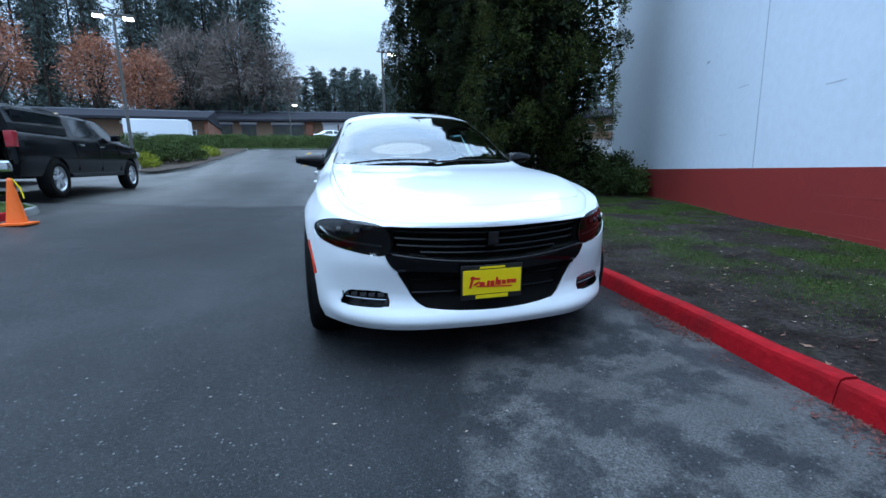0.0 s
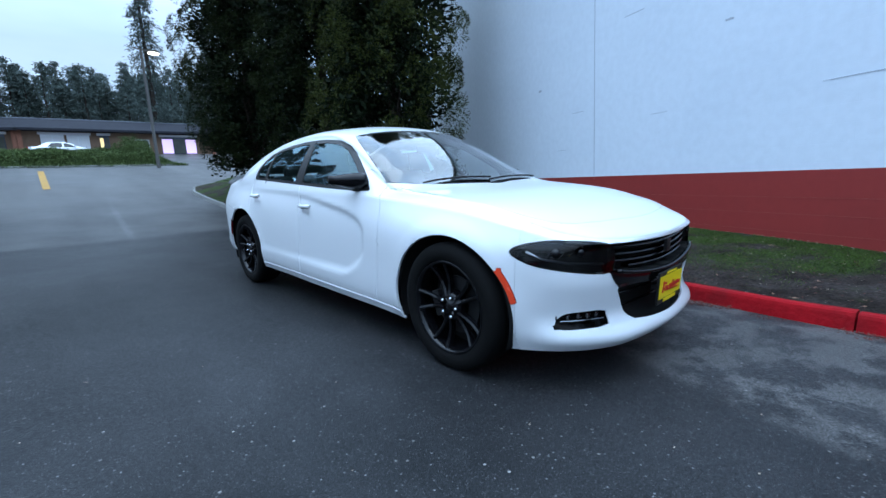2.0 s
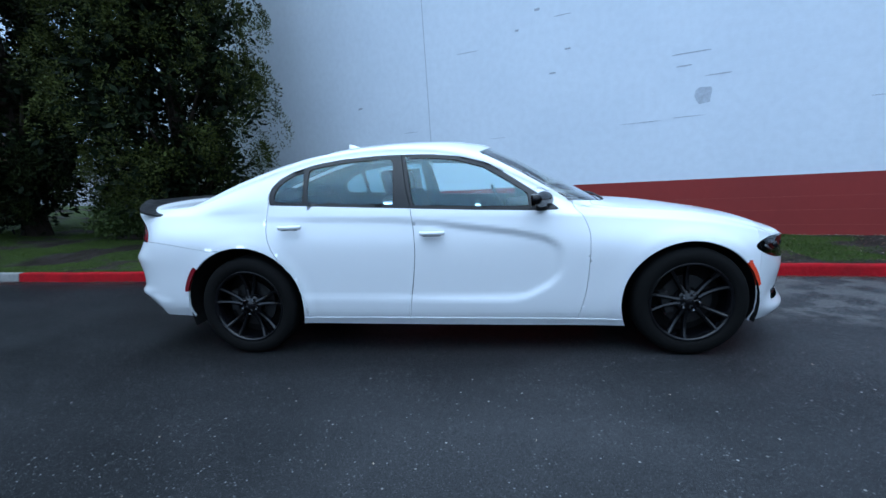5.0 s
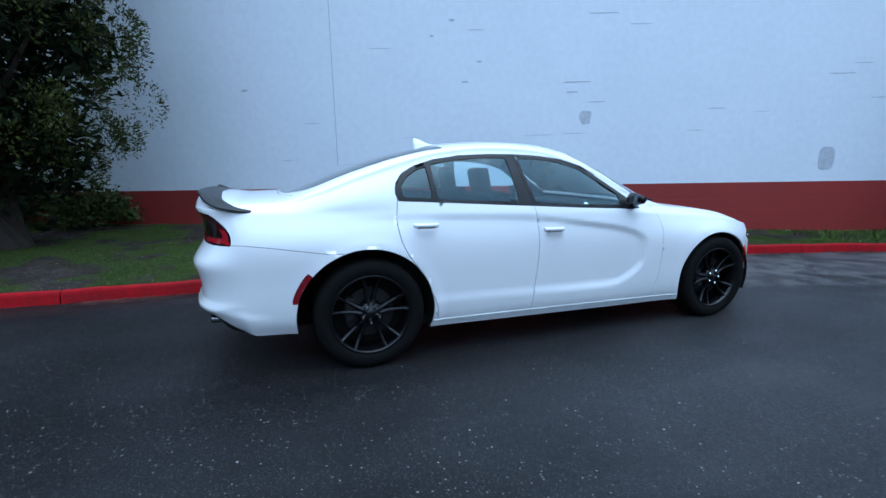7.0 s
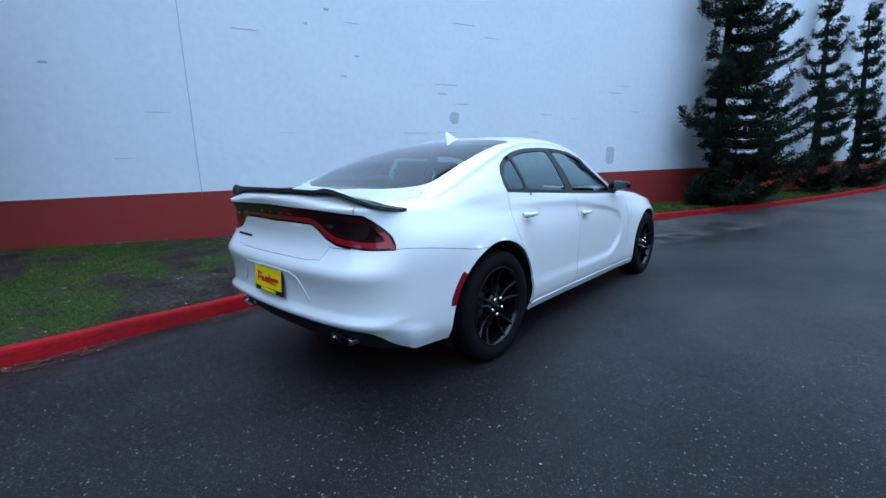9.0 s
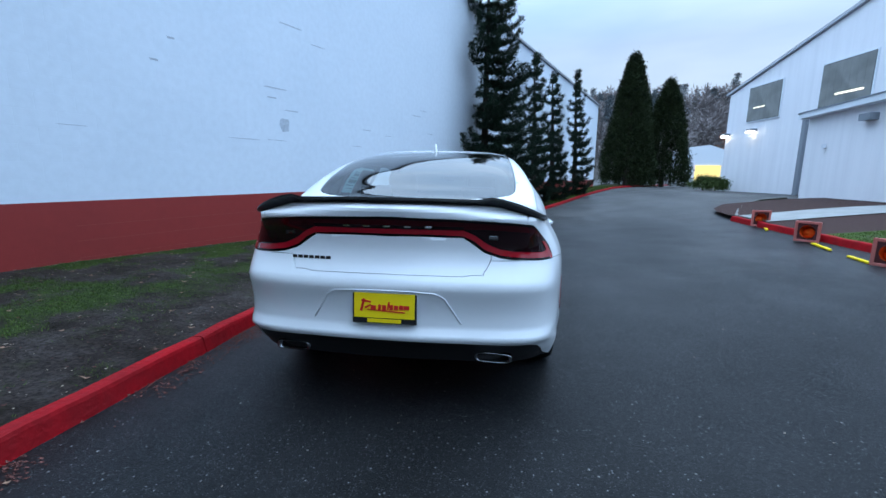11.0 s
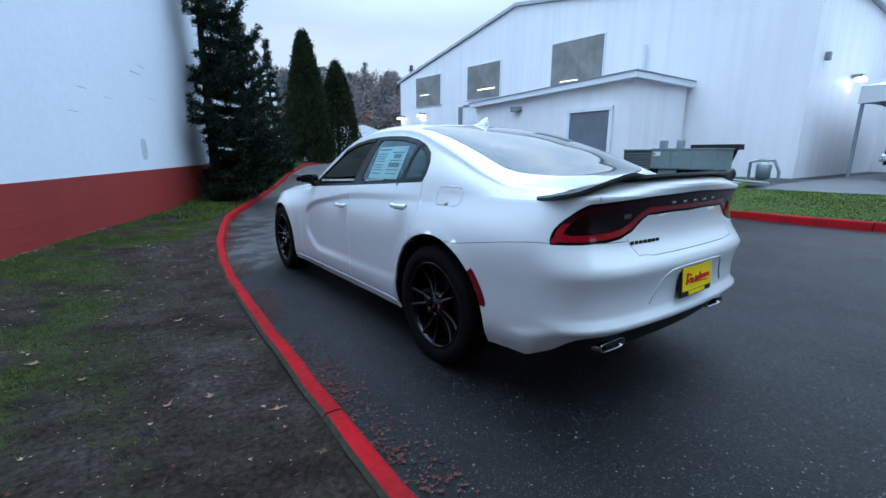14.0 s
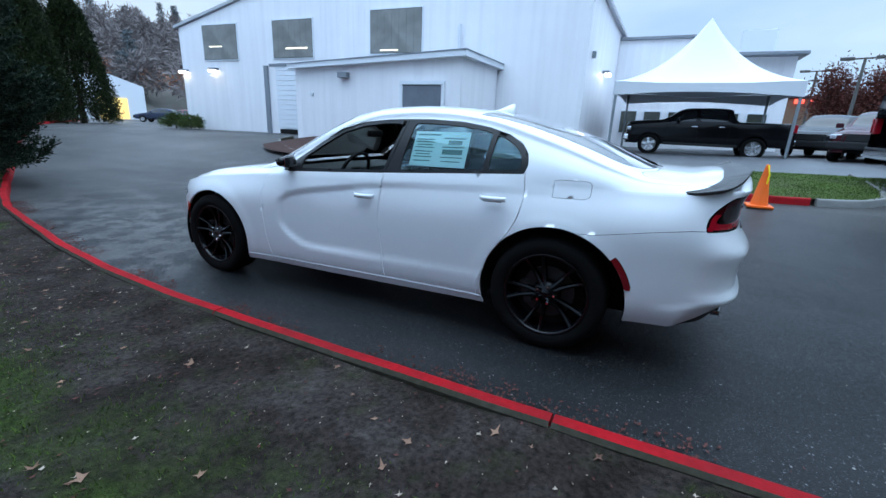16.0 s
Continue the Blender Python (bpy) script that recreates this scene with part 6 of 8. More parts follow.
part("receiver", lathe([(-0.22, 0.0), (-0.22, 0.09), (0.22, 0.09), (0.22, 0.0)], 14), M_METAL_GREY, unit, smooth=True).matrix_basis = pose(0.36, 0.72, 0.16, 0, 0, 90)
for y in (-0.42, 0.02):
    fan = part("fan_housing", box(-0.15, y, 0.93, 0.16, 0.16, 0.22, 0.02), M_METAL_GREY, unit)
    part("fan_grille", box(-0.062, y, 0.94, 0.02, 0.10, 0.12, 0.01), M_TRIM_DARK, fan)
part("pipe_run", tube([(0.5, -0.3, 0.10), (0.55, 0.4, 0.14), (0.5, 1.2, 0.16), (0.4, 2.2, 0.10)], 0.03, 6), M_METAL_GREY, unit)
rack = tagged(empty("pipe_rack", Matrix.Translation((-9.95, 0.0, island_z(-9.95, 0.0)))), "black steel pipe rack beside the cooling unit", "pipe rack")
part("top_beam", box(0, 0.0, 0.80, 0.30, 1.15, 0.13, 0.012), M_BLACK_PLASTIC, rack)
part("brace", tube([(0, 0.18, 0.02), (0, 0.34, 0.42), (0, 0.46, 0.76)], 0.055, 6), M_BLACK_PLASTIC, rack)
part("post", box(-0.05, -0.50, 0.37, 0.10, 0.10, 0.76), M_BLACK_PLASTIC, rack)
part("shelf", box(0, -0.1, 0.12, 0.28, 0.75, 0.20, 0.03), M_BLACK_PLASTIC, rack)
meter = tagged(empty("gas_meter", Matrix.Translation((-10.3, 0.98, island_z(-10.3, 0.98)))), "grey gas meter with bent pipes", "gas meter")
part("body", lathe([(0, 0.05), (0.05, 0.15), (0.35, 0.16), (0.42, 0.1), (0.44, 0.0)], 14, "z"), M_METAL_GREY, meter, smooth=True)
part("pipe", tube([(0, -0.3, 0.0), (0, -0.3, 0.42), (0, -0.1, 0.47), (0, 0.2, 0.47), (0, 0.32, 0.2), (0, 0.32, 0.0)], 0.035, 7), M_METAL_GREY, meter)

# tipped traffic cones and yellow straps by the far kerb
M_ORANGE = material("orange_plastic", (0.85, 0.14, 0.02), rough=0.45, grain=0.15)
M_BASE_DARK = material("dark_maroon_plastic", (0.075, 0.018, 0.020), rough=0.5, grain=0.3, stain=0.4, stain_color=(0.03, 0.012, 0.012))
M_BOX_RED = material("faded_red_plastic", (0.48, 0.13, 0.11), rough=0.5, grain=0.3, stain=0.4, stain_color=(0.30, 0.14, 0.12))


def fallen_cone(x, y, turn):
    """A traffic cone tipped over, its weighted square base turned outwards."""
    g = tagged(empty("fallen_traffic_cone", Matrix.Translation((x, y, ground_z(x, y) + 0.004)) @ pose(0, 0, 0, 0, 0, turn)), "orange traffic cone tipped over beside the kerb", "traffic cone", "tipped traffic cones along the far kerb")
    bm = bmesh.new()
    for sy, sz, w, h in ((0, 0.022, 0.37, 0.044), (0, 0.348, 0.37, 0.044), (-0.163, 0.185, 0.044, 0.29), (0.163, 0.185, 0.044, 0.29)):
        add_box(bm, 0, sy, sz, 0.05, w, h, bevel=0.008)
    part("base_rim", bm, M_BOX_RED, g, "faded red square base")
    bm = lathe([(-0.012, 0.118), (0.012, 0.116), (0.014, 0.145), (-0.010, 0.150)], 24, close=True)
    for v in bm.verts:
        r = math.hypot(v.co.y, v.co.z)
        if r > 0.13:
            c, s = v.co.y / r, v.co.z / r
            m = 0.141 / max(abs(c), abs(s))
            v.co.y, v.co.z = c * m, s * m
    part("base_weight", bm, M_BASE_DARK, g, "dark maroon inner face of the base").location = (0, 0, 0.185)
    bm = lathe([(0.0, 0.122), (-0.03, 0.120), (-0.60, 0.036), (-0.64, 0.03), (-0.64, 0.02), (-0.10, 0.085), (-0.06, 0.0)], 24)
    c = part("cone", bm, M_ORANGE, g, "orange plastic cone", smooth=True)
    c.matrix_basis = pose(0, 0, 0.185, 0, -13, 0)
    return g


fallen_cone(-5.58, -0.12, 38)
fallen_cone(-5.98, -2.32, 42)
fallen_cone(-6.45, -4.6, 80)
for k, (x, y, a, l) in enumerate(((-5.47, 0.55, 70, 0.7), (-5.60, -0.62, 80, 0.5), (-5.85, -1.75, 75, 0.7), (-6.3, -4.1, 65, 0.5))):
    s = link("strap", box(0, 0, 0.015, l, 0.06, 0.03, 0.008), M_YELLOW)
    s.matrix_world = Matrix.Translation((x, y, ground_z(x, y) + 0.004)) @ pose(0, 0, 0, 0, 0, a)
    tagged(s, "yellow strap lying on the asphalt by the kerb", "strap", "yellow straps by the far kerb")


def traffic_cone(x, y):
    c = tagged(empty("traffic_cone", Matrix.Translation((x, y, ground_z(x, y) + 0.002))), "orange plastic traffic cone standing by the kerb", "traffic cone")
    part("base", box(0, 0, 0.02, 0.37, 0.37, 0.04, 0.012), M_ORANGE, c)
    part("cone", lathe([(0.03, 0.135), (0.06, 0.125), (0.66, 0.035), (0.70, 0.030), (0.71, 0.0)], 24, "z"), M_ORANGE, c, smooth=True)
    part("tape", tube([(0.03, 0, 0.70), (0.10, 0.03, 0.55), (0.13, 0.02, 0.40)], 0.012, 5), M_YELLOW, c, "yellow tape end")
    return c


traffic_cone(-5.42, 5.12)

# ---------------------------------------------------------------- peaked tent
M_CANVAS = material("white_canvas", (0.60, 0.62, 0.65), rough=0.7, grain=0.05, stain=0.15, stain_color=(0.62, 0.66, 0.70))
tent = tagged(empty("tent", Matrix.Translation((-18.5, 4.4, 0))), "white peaked canvas tent on grey poles", "tent")
bm = bmesh.new()
half, rows = 3.0, []
for k in range(11):
    t = k / 10
    r = half * (1 - t) ** 1.0
    z = 3.2 + 2.75 * (0.30 * t + 0.70 * t ** 2.1)
    ring = []
    for s in range(24):
        a = 2 * math.pi * s / 24
        c, q = math.cos(a), math.sin(a)
        m = 1 / max(abs(c), abs(q))
        ring.append(bm.verts.new((r * c * (m * (1 - 0.3 * t) + 0.3 * t), r * q * (m * (1 - 0.3 * t) + 0.3 * t), z - 0.08 * (1 - t) * math.cos(4 * a))))
    rows.append(ring)
for p, q in zip(rows, rows[1:]):
    for k in range(24):
        bm.faces.new((p[k], p[(k + 1) % 24], q[(k + 1) % 24], q[k]))
part("canopy", bm, M_CANVAS, tent, smooth=True)
for a in range(4):
    bm = bmesh.new()
    pts = np.linspace(-half, half, 13)
    top = [bm.verts.new((half, y, 3.22 + 0.05 * abs(y / half) ** 3)) for y in pts]
    low = [bm.verts.new((half + 0.01, y, 2.78 + 0.14 * math.cos(y / half * math.pi / 2))) for y in pts]
    for k in range(12):
        bm.faces.new((top[k], top[k + 1], low[k + 1], low[k]))
    v = part("valance", bm, M_CANVAS, tent, smooth=True)
    v.matrix_basis = pose(0, 0, 0, 0, 0, 90 * a)
for x in (-2.92, 2.92):
    for y in (-2.92, 2.92):
        g = ground_z(-18.5 + x, 4.4 + y)
        part("pole", tube([(x, y, g), (x, y, 3.2)], 0.05, 8), M_METAL_GREY, tent)

# ---------------------------------------------------------------- lamp posts
M_POLE = material("grey_pole", (0.10, 0.095, 0.09), rough=0.6, grain=0.3)


def lamp_post(x, y, h, lit, heads, turn=0.0, scale=1.0):
    p = tagged(empty("street_lamp", Matrix.Translation((x, y, ground_z(x, y) - 0.02)) @ pose(0, 0, 0, 0, 0, turn)), "tall parking-lot lamp post with lit twin heads" if lit else "tall parking-lot lamp post with dark heads", "street lamp", "parking-lot lamps")
    part("post", tube([(0, 0, 0), (0, 0, h)], [0.11 * scale, 0.07 * scale], 10), M_POLE, p)
    part("arm", box(0, 0, h, 0.9 * scale, 0.07, 0.08), M_POLE, p)
    for s in heads:
        hd = part("lamp_head", box(s * 0.75 * scale, 0, h + 0.02, 0.62 * scale, 0.34 * scale, 0.16, 0.04), M_POLE, p)
        if lit:
            part("lens", box(s * 0.75 * scale, -0.02, h - 0.08, 0.54 * scale, 0.30 * scale, 0.10, 0.03), M_FLOOD, hd, "glowing lens")
    return p


lamp_post(-9.5, 20.3, 6.75, True, (-1, 1), 12, 0.72)
lamp_post(3.15, 29.0, 6.7, True, (1,), 20, 0.9)
lamp_post(-42, 13.15, 5.7, False, (-1, 1), 70)
lamp_post(-30, 12.6, 5.0, False, (-1, 1), 65)
lamp_post(-55, 15.2, 6.2, False, (-1, 1), 80)
lamp_post(-4.7, 48, 4.0, True, (1,), 0, 0.8)

# ---------------------------------------------------------------- low motel-like row beyond the far lot
M_ROOF = material("slate_shingle", (0.036, 0.037, 0.045), rough=0.95, spec=0.08, grain=0.4, grain_scale=3, stain=0.3)
M_TAN = material("tan_clapboard", (0.20, 0.125, 0.085), rough=0.8, grain=0.3, grain_scale=4)
M_WARM = material("warm_lit_window", (0.9, 0.7, 0.3), emit=(1.0, 0.80, 0.42), emit_strength=0.8)


M_BRICK_RED = material("weathered_brick", (0.24, 0.10, 0.065), rough=0.9, grain=0.4, grain_scale=8, stain=0.4, stain_scale=1.5, stain_color=(0.15, 0.07, 0.05))
M_SHOP_LIT = material("lit_violet_window", (0.7, 0.6, 0.8), emit=(0.75, 0.55, 0.95), emit_strength=0.7)
M_FASCIA = material("pale_fascia", (0.70, 0.70, 0.72), rough=0.6, grain=0.15)
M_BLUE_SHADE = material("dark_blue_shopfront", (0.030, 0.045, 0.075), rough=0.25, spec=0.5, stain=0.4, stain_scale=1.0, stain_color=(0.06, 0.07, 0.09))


def low_house(x, y, length, depth, wall_h, roof_h, turn, fronts):
    """A low shop row: each front is (middle, width, kind), under a pale fascia."""
    z = ground_z(x, y - depth / 2)
    h = tagged(empty("low_house", Matrix.Translation((x, y, z - 0.2)) @ pose(0, 0, 0, 0, 0, turn)), "low tan building with a dark shingle roof", "house", "low buildings beyond the lot")
    part("wall", box(0, 0, wall_h / 2, length, depth, wall_h), M_TAN, h)
    for s in (-1, 1):
        part("end_wall", box(s * (length / 2 + 0.15), 0, wall_h / 2 + 0.1, 0.34, depth + 0.9, wall_h + 0.2), M_BRICK_RED, h, "brick end wall")
    bm = bmesh.new()
    a = [bm.verts.new(p) for p in ((-length / 2 - 0.4, -depth / 2 - 0.9, wall_h), (-length / 2 - 0.4, -depth / 2 - 0.9, wall_h + 0.22), (-length / 2 - 0.4, 0, wall_h + roof_h), (-length / 2 - 0.4, depth / 2 + 0.8, wall_h))]
    b = [bm.verts.new((length / 2 + 0.4, v.co.y, v.co.z)) for v in a]
    bm.faces.new(a)
    bm.faces.new(b[::-1])
    for i in range(4):
        bm.faces.new((a[i], b[i], b[(i + 1) % 4], a[(i + 1) % 4]))
    bmesh.ops.recalc_face_normals(bm, faces=bm.faces)
    part("roof", bm, M_ROOF, h, "dark slate-grey shingle roof")
    part("ridge_cap", box(0, 0, wall_h + roof_h + 0.01, length + 0.8, 0.25, 0.07, 0.02), M_TRIM_DARK, h)
    f = -depth / 2
    for xx, w, kind in fronts:
        fr = part("shopfront", box(xx, f - 0.04, wall_h * 0.45, w, 0.08, wall_h * 0.86), M_BLUE_SHADE if kind != "door" else M_TRIM, h, "dark shopfront" if kind != "door" else "pale roller door")
        part("fascia", box(xx, f - 0.10, wall_h * 0.92, w + 0.3, 0.14, 0.24, 0.02), M_FASCIA, fr, "pale fascia board")
        n = max(2, round(w / 1.2))
        for k in range(n):
            px = xx - w / 2 + w * (k + 0.5) / n
            if kind == "door":
                part("door_panel", box(px, f - 0.10, wall_h * 0.42, w / n - 0.06, 0.03, wall_h * 0.74, 0.008), M_FASCIA, fr)
            else:
                part("pane", box(px, f - 0.09, wall_h * 0.44, w / n - 0.12, 0.03, wall_h * 0.66, 0.006), {"warm": M_WARM, "violet": M_SHOP_LIT, "dark": M_PANE}[kind] if k % 2 == 0 or kind == "dark" else M_PANE, fr)
    n = int(length / 2.4)
    for k in range(n):
        px = -length / 2 + length * (k + 0.5) / n
        if all(abs(px - xx) > w / 2 + 0.7 for xx, w, _ in fronts):
            w = part("window", box(px, f - 0.03, wall_h * 0.52, 1.2, 0.08, 1.0, 0.02), M_TRIM, h)
            part("pane", box(px, f - 0.08, wall_h * 0.52, 1.04, 0.03, 0.84), M_PANE, w)
    return h


low_house(-25, 45, 26, 9, 2.7, 1.4, 6, [(-7.0, 2.6, "dark"), (8.0, 2.6, "warm")])
low_house(-8.85, 58.5, 11.2, 9, 2.25, 1.75, 0, [(-4.0, 2.4, "warm"), (-1.0, 1.6, "dark"), (3.4, 3.5, "dark")])
low_house(5.3, 58.5, 15.8, 9, 2.3, 1.75, 0, [(-5.8, 1.7, "door"), (-3.9, 1.7, "door"), (-1.9, 0.8, "warm"), (4.7, 3.4, "violet")])
low_house(34, 62, 18, 10, 3.0, 2.2, -25, [(-3.0, 3.0, "dark")])

# ---------------------------------------------------------------- lit shop beyond the sales lot
M_RED_SIGN = material("lit_red_sign", (0.8, 0.05, 0.04), emit=(1.0, 0.10, 0.06), emit_strength=2.2)
shop = tagged(empty("far_shop"), "distant low shop with warm lit windows and red signs", "building")
part("wall", box(-66, 14.5, 3.3, 10, 16, 5.2), M_TAN, shop)
part("roof", box(-66, 14.5, 6.0, 10.6, 16.6, 0.3, 0.05), M_ROOF, shop)
for k, (y, w) in enumerate(((9.3, 1.6), (11.6, 1.4), (13.6, 1.6), (19.4, 1.4))):
    part("shop_window", box(-60.95, y, 4.3, 0.1, w, 0.9), M_WARM if k != 2 else M_PANE, shop)
for y in (16.2, 17.6):
    part("lit_sign", box(-60.7, y, 5.5, 0.4, 0.9, 0.45, 0.08), M_RED_SIGN, shop, "glowing red sign")


# ---------------------------------------------------------------- other vehicles
M_PANE_CAR = material("dark_car_glass", (0.008, 0.010, 0.012), rough=0.04, spec=0.45)
M_RIM_SILVER = material("silver_alloy", (0.72, 0.73, 0.75), rough=0.25, metal=0.9, grain=0.1)
PAINTS = {}


def car_paint(color):
    if color not in PAINTS:
        PAINTS[color] = material("car_paint", color, rough=0.10 if max(color) < 0.1 else 0.25, spec=0.2 if max(color) < 0.1 else 0.4, coat=0.0 if max(color) < 0.1 else 0.6)
    return PAINTS[color]


def far_wheel(r, parent, x, y, silver=True):
    hub = empty("wheel")
    hub.parent = parent
    hub.matrix_basis = pose(x, y, r, 0, 0, 0 if x > 0 else 180)
    w = 0.24
    part("tyre", lathe([(-w / 2, r * 0.64), (-w / 2, r * 0.92), (-w / 2 + 0.03, r), (w / 2 - 0.03, r), (w / 2, r * 0.92), (w / 2 + 0.004, r * 0.64)], 28, close=True), M_TYRE, hub, smooth=True)
    rim = part("rim", lathe([(w / 2 - 0.005, r * 0.65), (w / 2 - 0.02, r * 0.60), (w / 2 - 0.07, r * 0.56), (w / 2 - 0.09, r * 0.1), (w / 2 - 0.09, 0.0)], 28), M_STEEL if silver else M_BLACK_SATIN, hub, smooth=True)
    for k in range(5):
        bm = box(w / 2 - 0.045, 0, r * 0.33, 0.035, r * 0.24, r * 0.60, 0.008)
        s = part("spoke", bm, M_RIM_SILVER if silver else M_RIM, rim)
        s.matrix_basis = pose(0, 0, 0, 72 * k + 10)
    part("hub_cap", lathe([(w / 2 - 0.06, r * 0.17), (w / 2 - 0.02, r * 0.15), (w / 2 - 0.015, 0)], 16), M_RIM_SILVER if silver else M_RIM, rim)
    return hub


def loft_vehicle(kind, label, m, color, spec, group="parked vehicles"):
    """A parked vehicle from its plan and profile curves; the nose points along -y, the front axle is at y = 0."""
    wf, zl, zb, zt, xe = (pchip(spec[k]) for k in ("plan", "low", "belt", "top", "edge"))
    y0, y1 = spec["plan"][0][0], spec["plan"][-1][0]
    ys = [y0 + (y1 - y0) * (0.5 - 0.5 * math.cos(math.pi * k / 64)) for k in range(65)]
    bm = bmesh.new()
    prev = None
    for y in ys:
        w, a, b, t = wf(y), zl(y), zb(y), zt(y)
        e = min(xe(y), w * 0.97)
        ctrl = [Vector((w * 0.94, a)), Vector((w, a + 0.3 * (b - a))), Vector((w * 0.985, a + 0.75 * (b - a))), Vector((w * 0.95, b))]
        pts = catmull(ctrl, [3, 4, 4])
        crown = 0.07 if t - b > 0.25 else 0.03
        pts += [Vector((w * 0.95 + (e - w * 0.95) * k / 6, b + (t - crown - b) * k / 6)) for k in range(1, 7)]
        pts += [Vector((e * math.cos(q), t - crown + crown * math.sin(q))) for q in np.linspace(0, math.pi / 2, 8)[1:]]
        ring = [[bm.verts.new((s * p.x, y, p.y)) for p in pts] for s in (1, -1)]
        if prev:
            for k in range(len(pts) - 1):
                bm.faces.new((prev[0][k], ring[0][k], ring[0][k + 1], prev[0][k + 1]))
                bm.faces.new((prev[1][k + 1], ring[1][k + 1], ring[1][k], prev[1][k]))
        prev = ring
    bmesh.ops.remove_doubles(bm, verts=bm.verts, dist=0.001)
    sides = [signed(p) for p in spec["side"]]
    screens = [signed(p) for p in spec["screen"]]
    r, wb = spec["r"], spec["wb"]
    archs = [lambda co, c=c: math.hypot(co.y - c, co.z - r) - r * 1.14 for c in (0, wb)]
    sn, tn = (lambda co: abs(co.x) > 0.5), (lambda co: co.z > 0.9)
    for s in sides:
        cut(bm, lambda co: s(co.y, co.z), sn)
    for s in screens:
        cut(bm, lambda co: s(abs(co.x), co.y), tn)
    for a in archs:
        cut(bm, a, lambda co: co.z < 2.4 * r and abs(co.x) > 0.5)
    v = tagged(empty(kind, m), label, kind.replace("_", " "), group)
    sets = {}
    for f in bm.faces:
        c = f.calc_center_median()
        key = "body"
        if c.z < 2.4 * r and any(a(c) < 0 for a in archs):
            key = f"arch{c.x > 0}{c.y > wb / 2}"
        for i, s in enumerate(sides):
            if abs(c.x) > 0.5 and s(c.y, c.z) < 0:
                key = f"side_window{i}{c.x > 0}"
        for i, s in enumerate(screens):
            if c.z > 0.9 and s(abs(c.x), c.y) < 0:
                key = f"{('windscreen', 'rear_window')[i]}"
        sets.setdefault(key, []).append(f)
    for key, faces in sets.items():
        b2, made = bmesh.new(), {}
        for f in faces:
            for w in f.verts:
                if w not in made:
                    made[w] = b2.verts.new(w.co)
            try:
                b2.faces.new([made[w] for w in f.verts])
            except ValueError:
                pass
        name = "body" if key == "body" else "side_window" if key.startswith("side") else key
        if key.startswith("arch"):
            for w in b2.verts:
                w.co.x *= 0.72
        part("wheel_well" if key.startswith("arch") else name, b2, car_paint(color) if key == "body" else M_DARK if key.startswith("arch") else M_PANE_CAR, v, "" if key == "body" else "", True)
    bm.free()
    for x in (-1, 1):
        for c in (0, wb):
            far_wheel(r, v, x * (spec["track"] / 2), c, spec.get("silver", True))
        yf, yr, z = y0, y1, spec["lamp_z"]
        w = wf(y0 + 0.15)
        part("headlight", box(x * w * 0.86, y0 + 0.14, z, 0.30, 0.16, 0.15, 0.03), M_LAMP, v, "clear headlight")
        part("tail_lamp", box(x * wf(y1 - 0.08) * 0.93, y1 - 0.06, z + 0.18, 0.16, 0.12, 0.30, 0.02), M_RED_LENS, v, "red tail lamp")
        my = spec["mirror"]
        part("mirror", box(x * (wf(my) + 0.08), my, zb(my) + 0.12, 0.20, 0.12, 0.16, 0.03), car_paint(color), v)
        for sy in spec["seams"]:
            part("door_seam", box(x * (wf(sy) * 0.992), sy, (zl(sy) + zb(sy)) / 2 + 0.04, 0.02, 0.014, zb(sy) - zl(sy) - 0.16), M_DARK, v, "dark gap at a door's edge")
        part("rocker", box(x * wf(wb / 2) * 0.955, wb / 2, zl(wb / 2) + 0.03, 0.10, wb - 2.5 * r, 0.10, 0.02), M_BLACK_PLASTIC, v, "black rocker panel")
        for hy in spec["handles"]:
            part("door_handle", box(x * (wf(hy) * 0.985), hy, zb(hy) - 0.13, 0.03, 0.20, 0.03, 0.008), M_CHROME if spec.get("chrome") else car_paint(color), v)
    part("grille", box(0, y0 + 0.05, spec["lamp_z"] - 0.02, 1.1, 0.08, 0.24, 0.03), M_CHROME if spec.get("chrome") else M_BLACK_PLASTIC, v)
    bump = M_CHROME if spec.get("chrome") else M_BLACK_PLASTIC
    part("front_bumper", box(0, y0 + 0.06, zl(y0) + 0.22, 1.75, 0.22, 0.24, 0.05), bump, v)
    part("rear_bumper", box(0, y1 - 0.04, zl(y1) + 0.20, 1.75, 0.20, 0.22, 0.05), bump, v)
    part("underbody", box(0, wb / 2, zl(wb / 2) + 0.05, 1.3, wb + 1.0, 0.12), M_DARK, v)
    return v


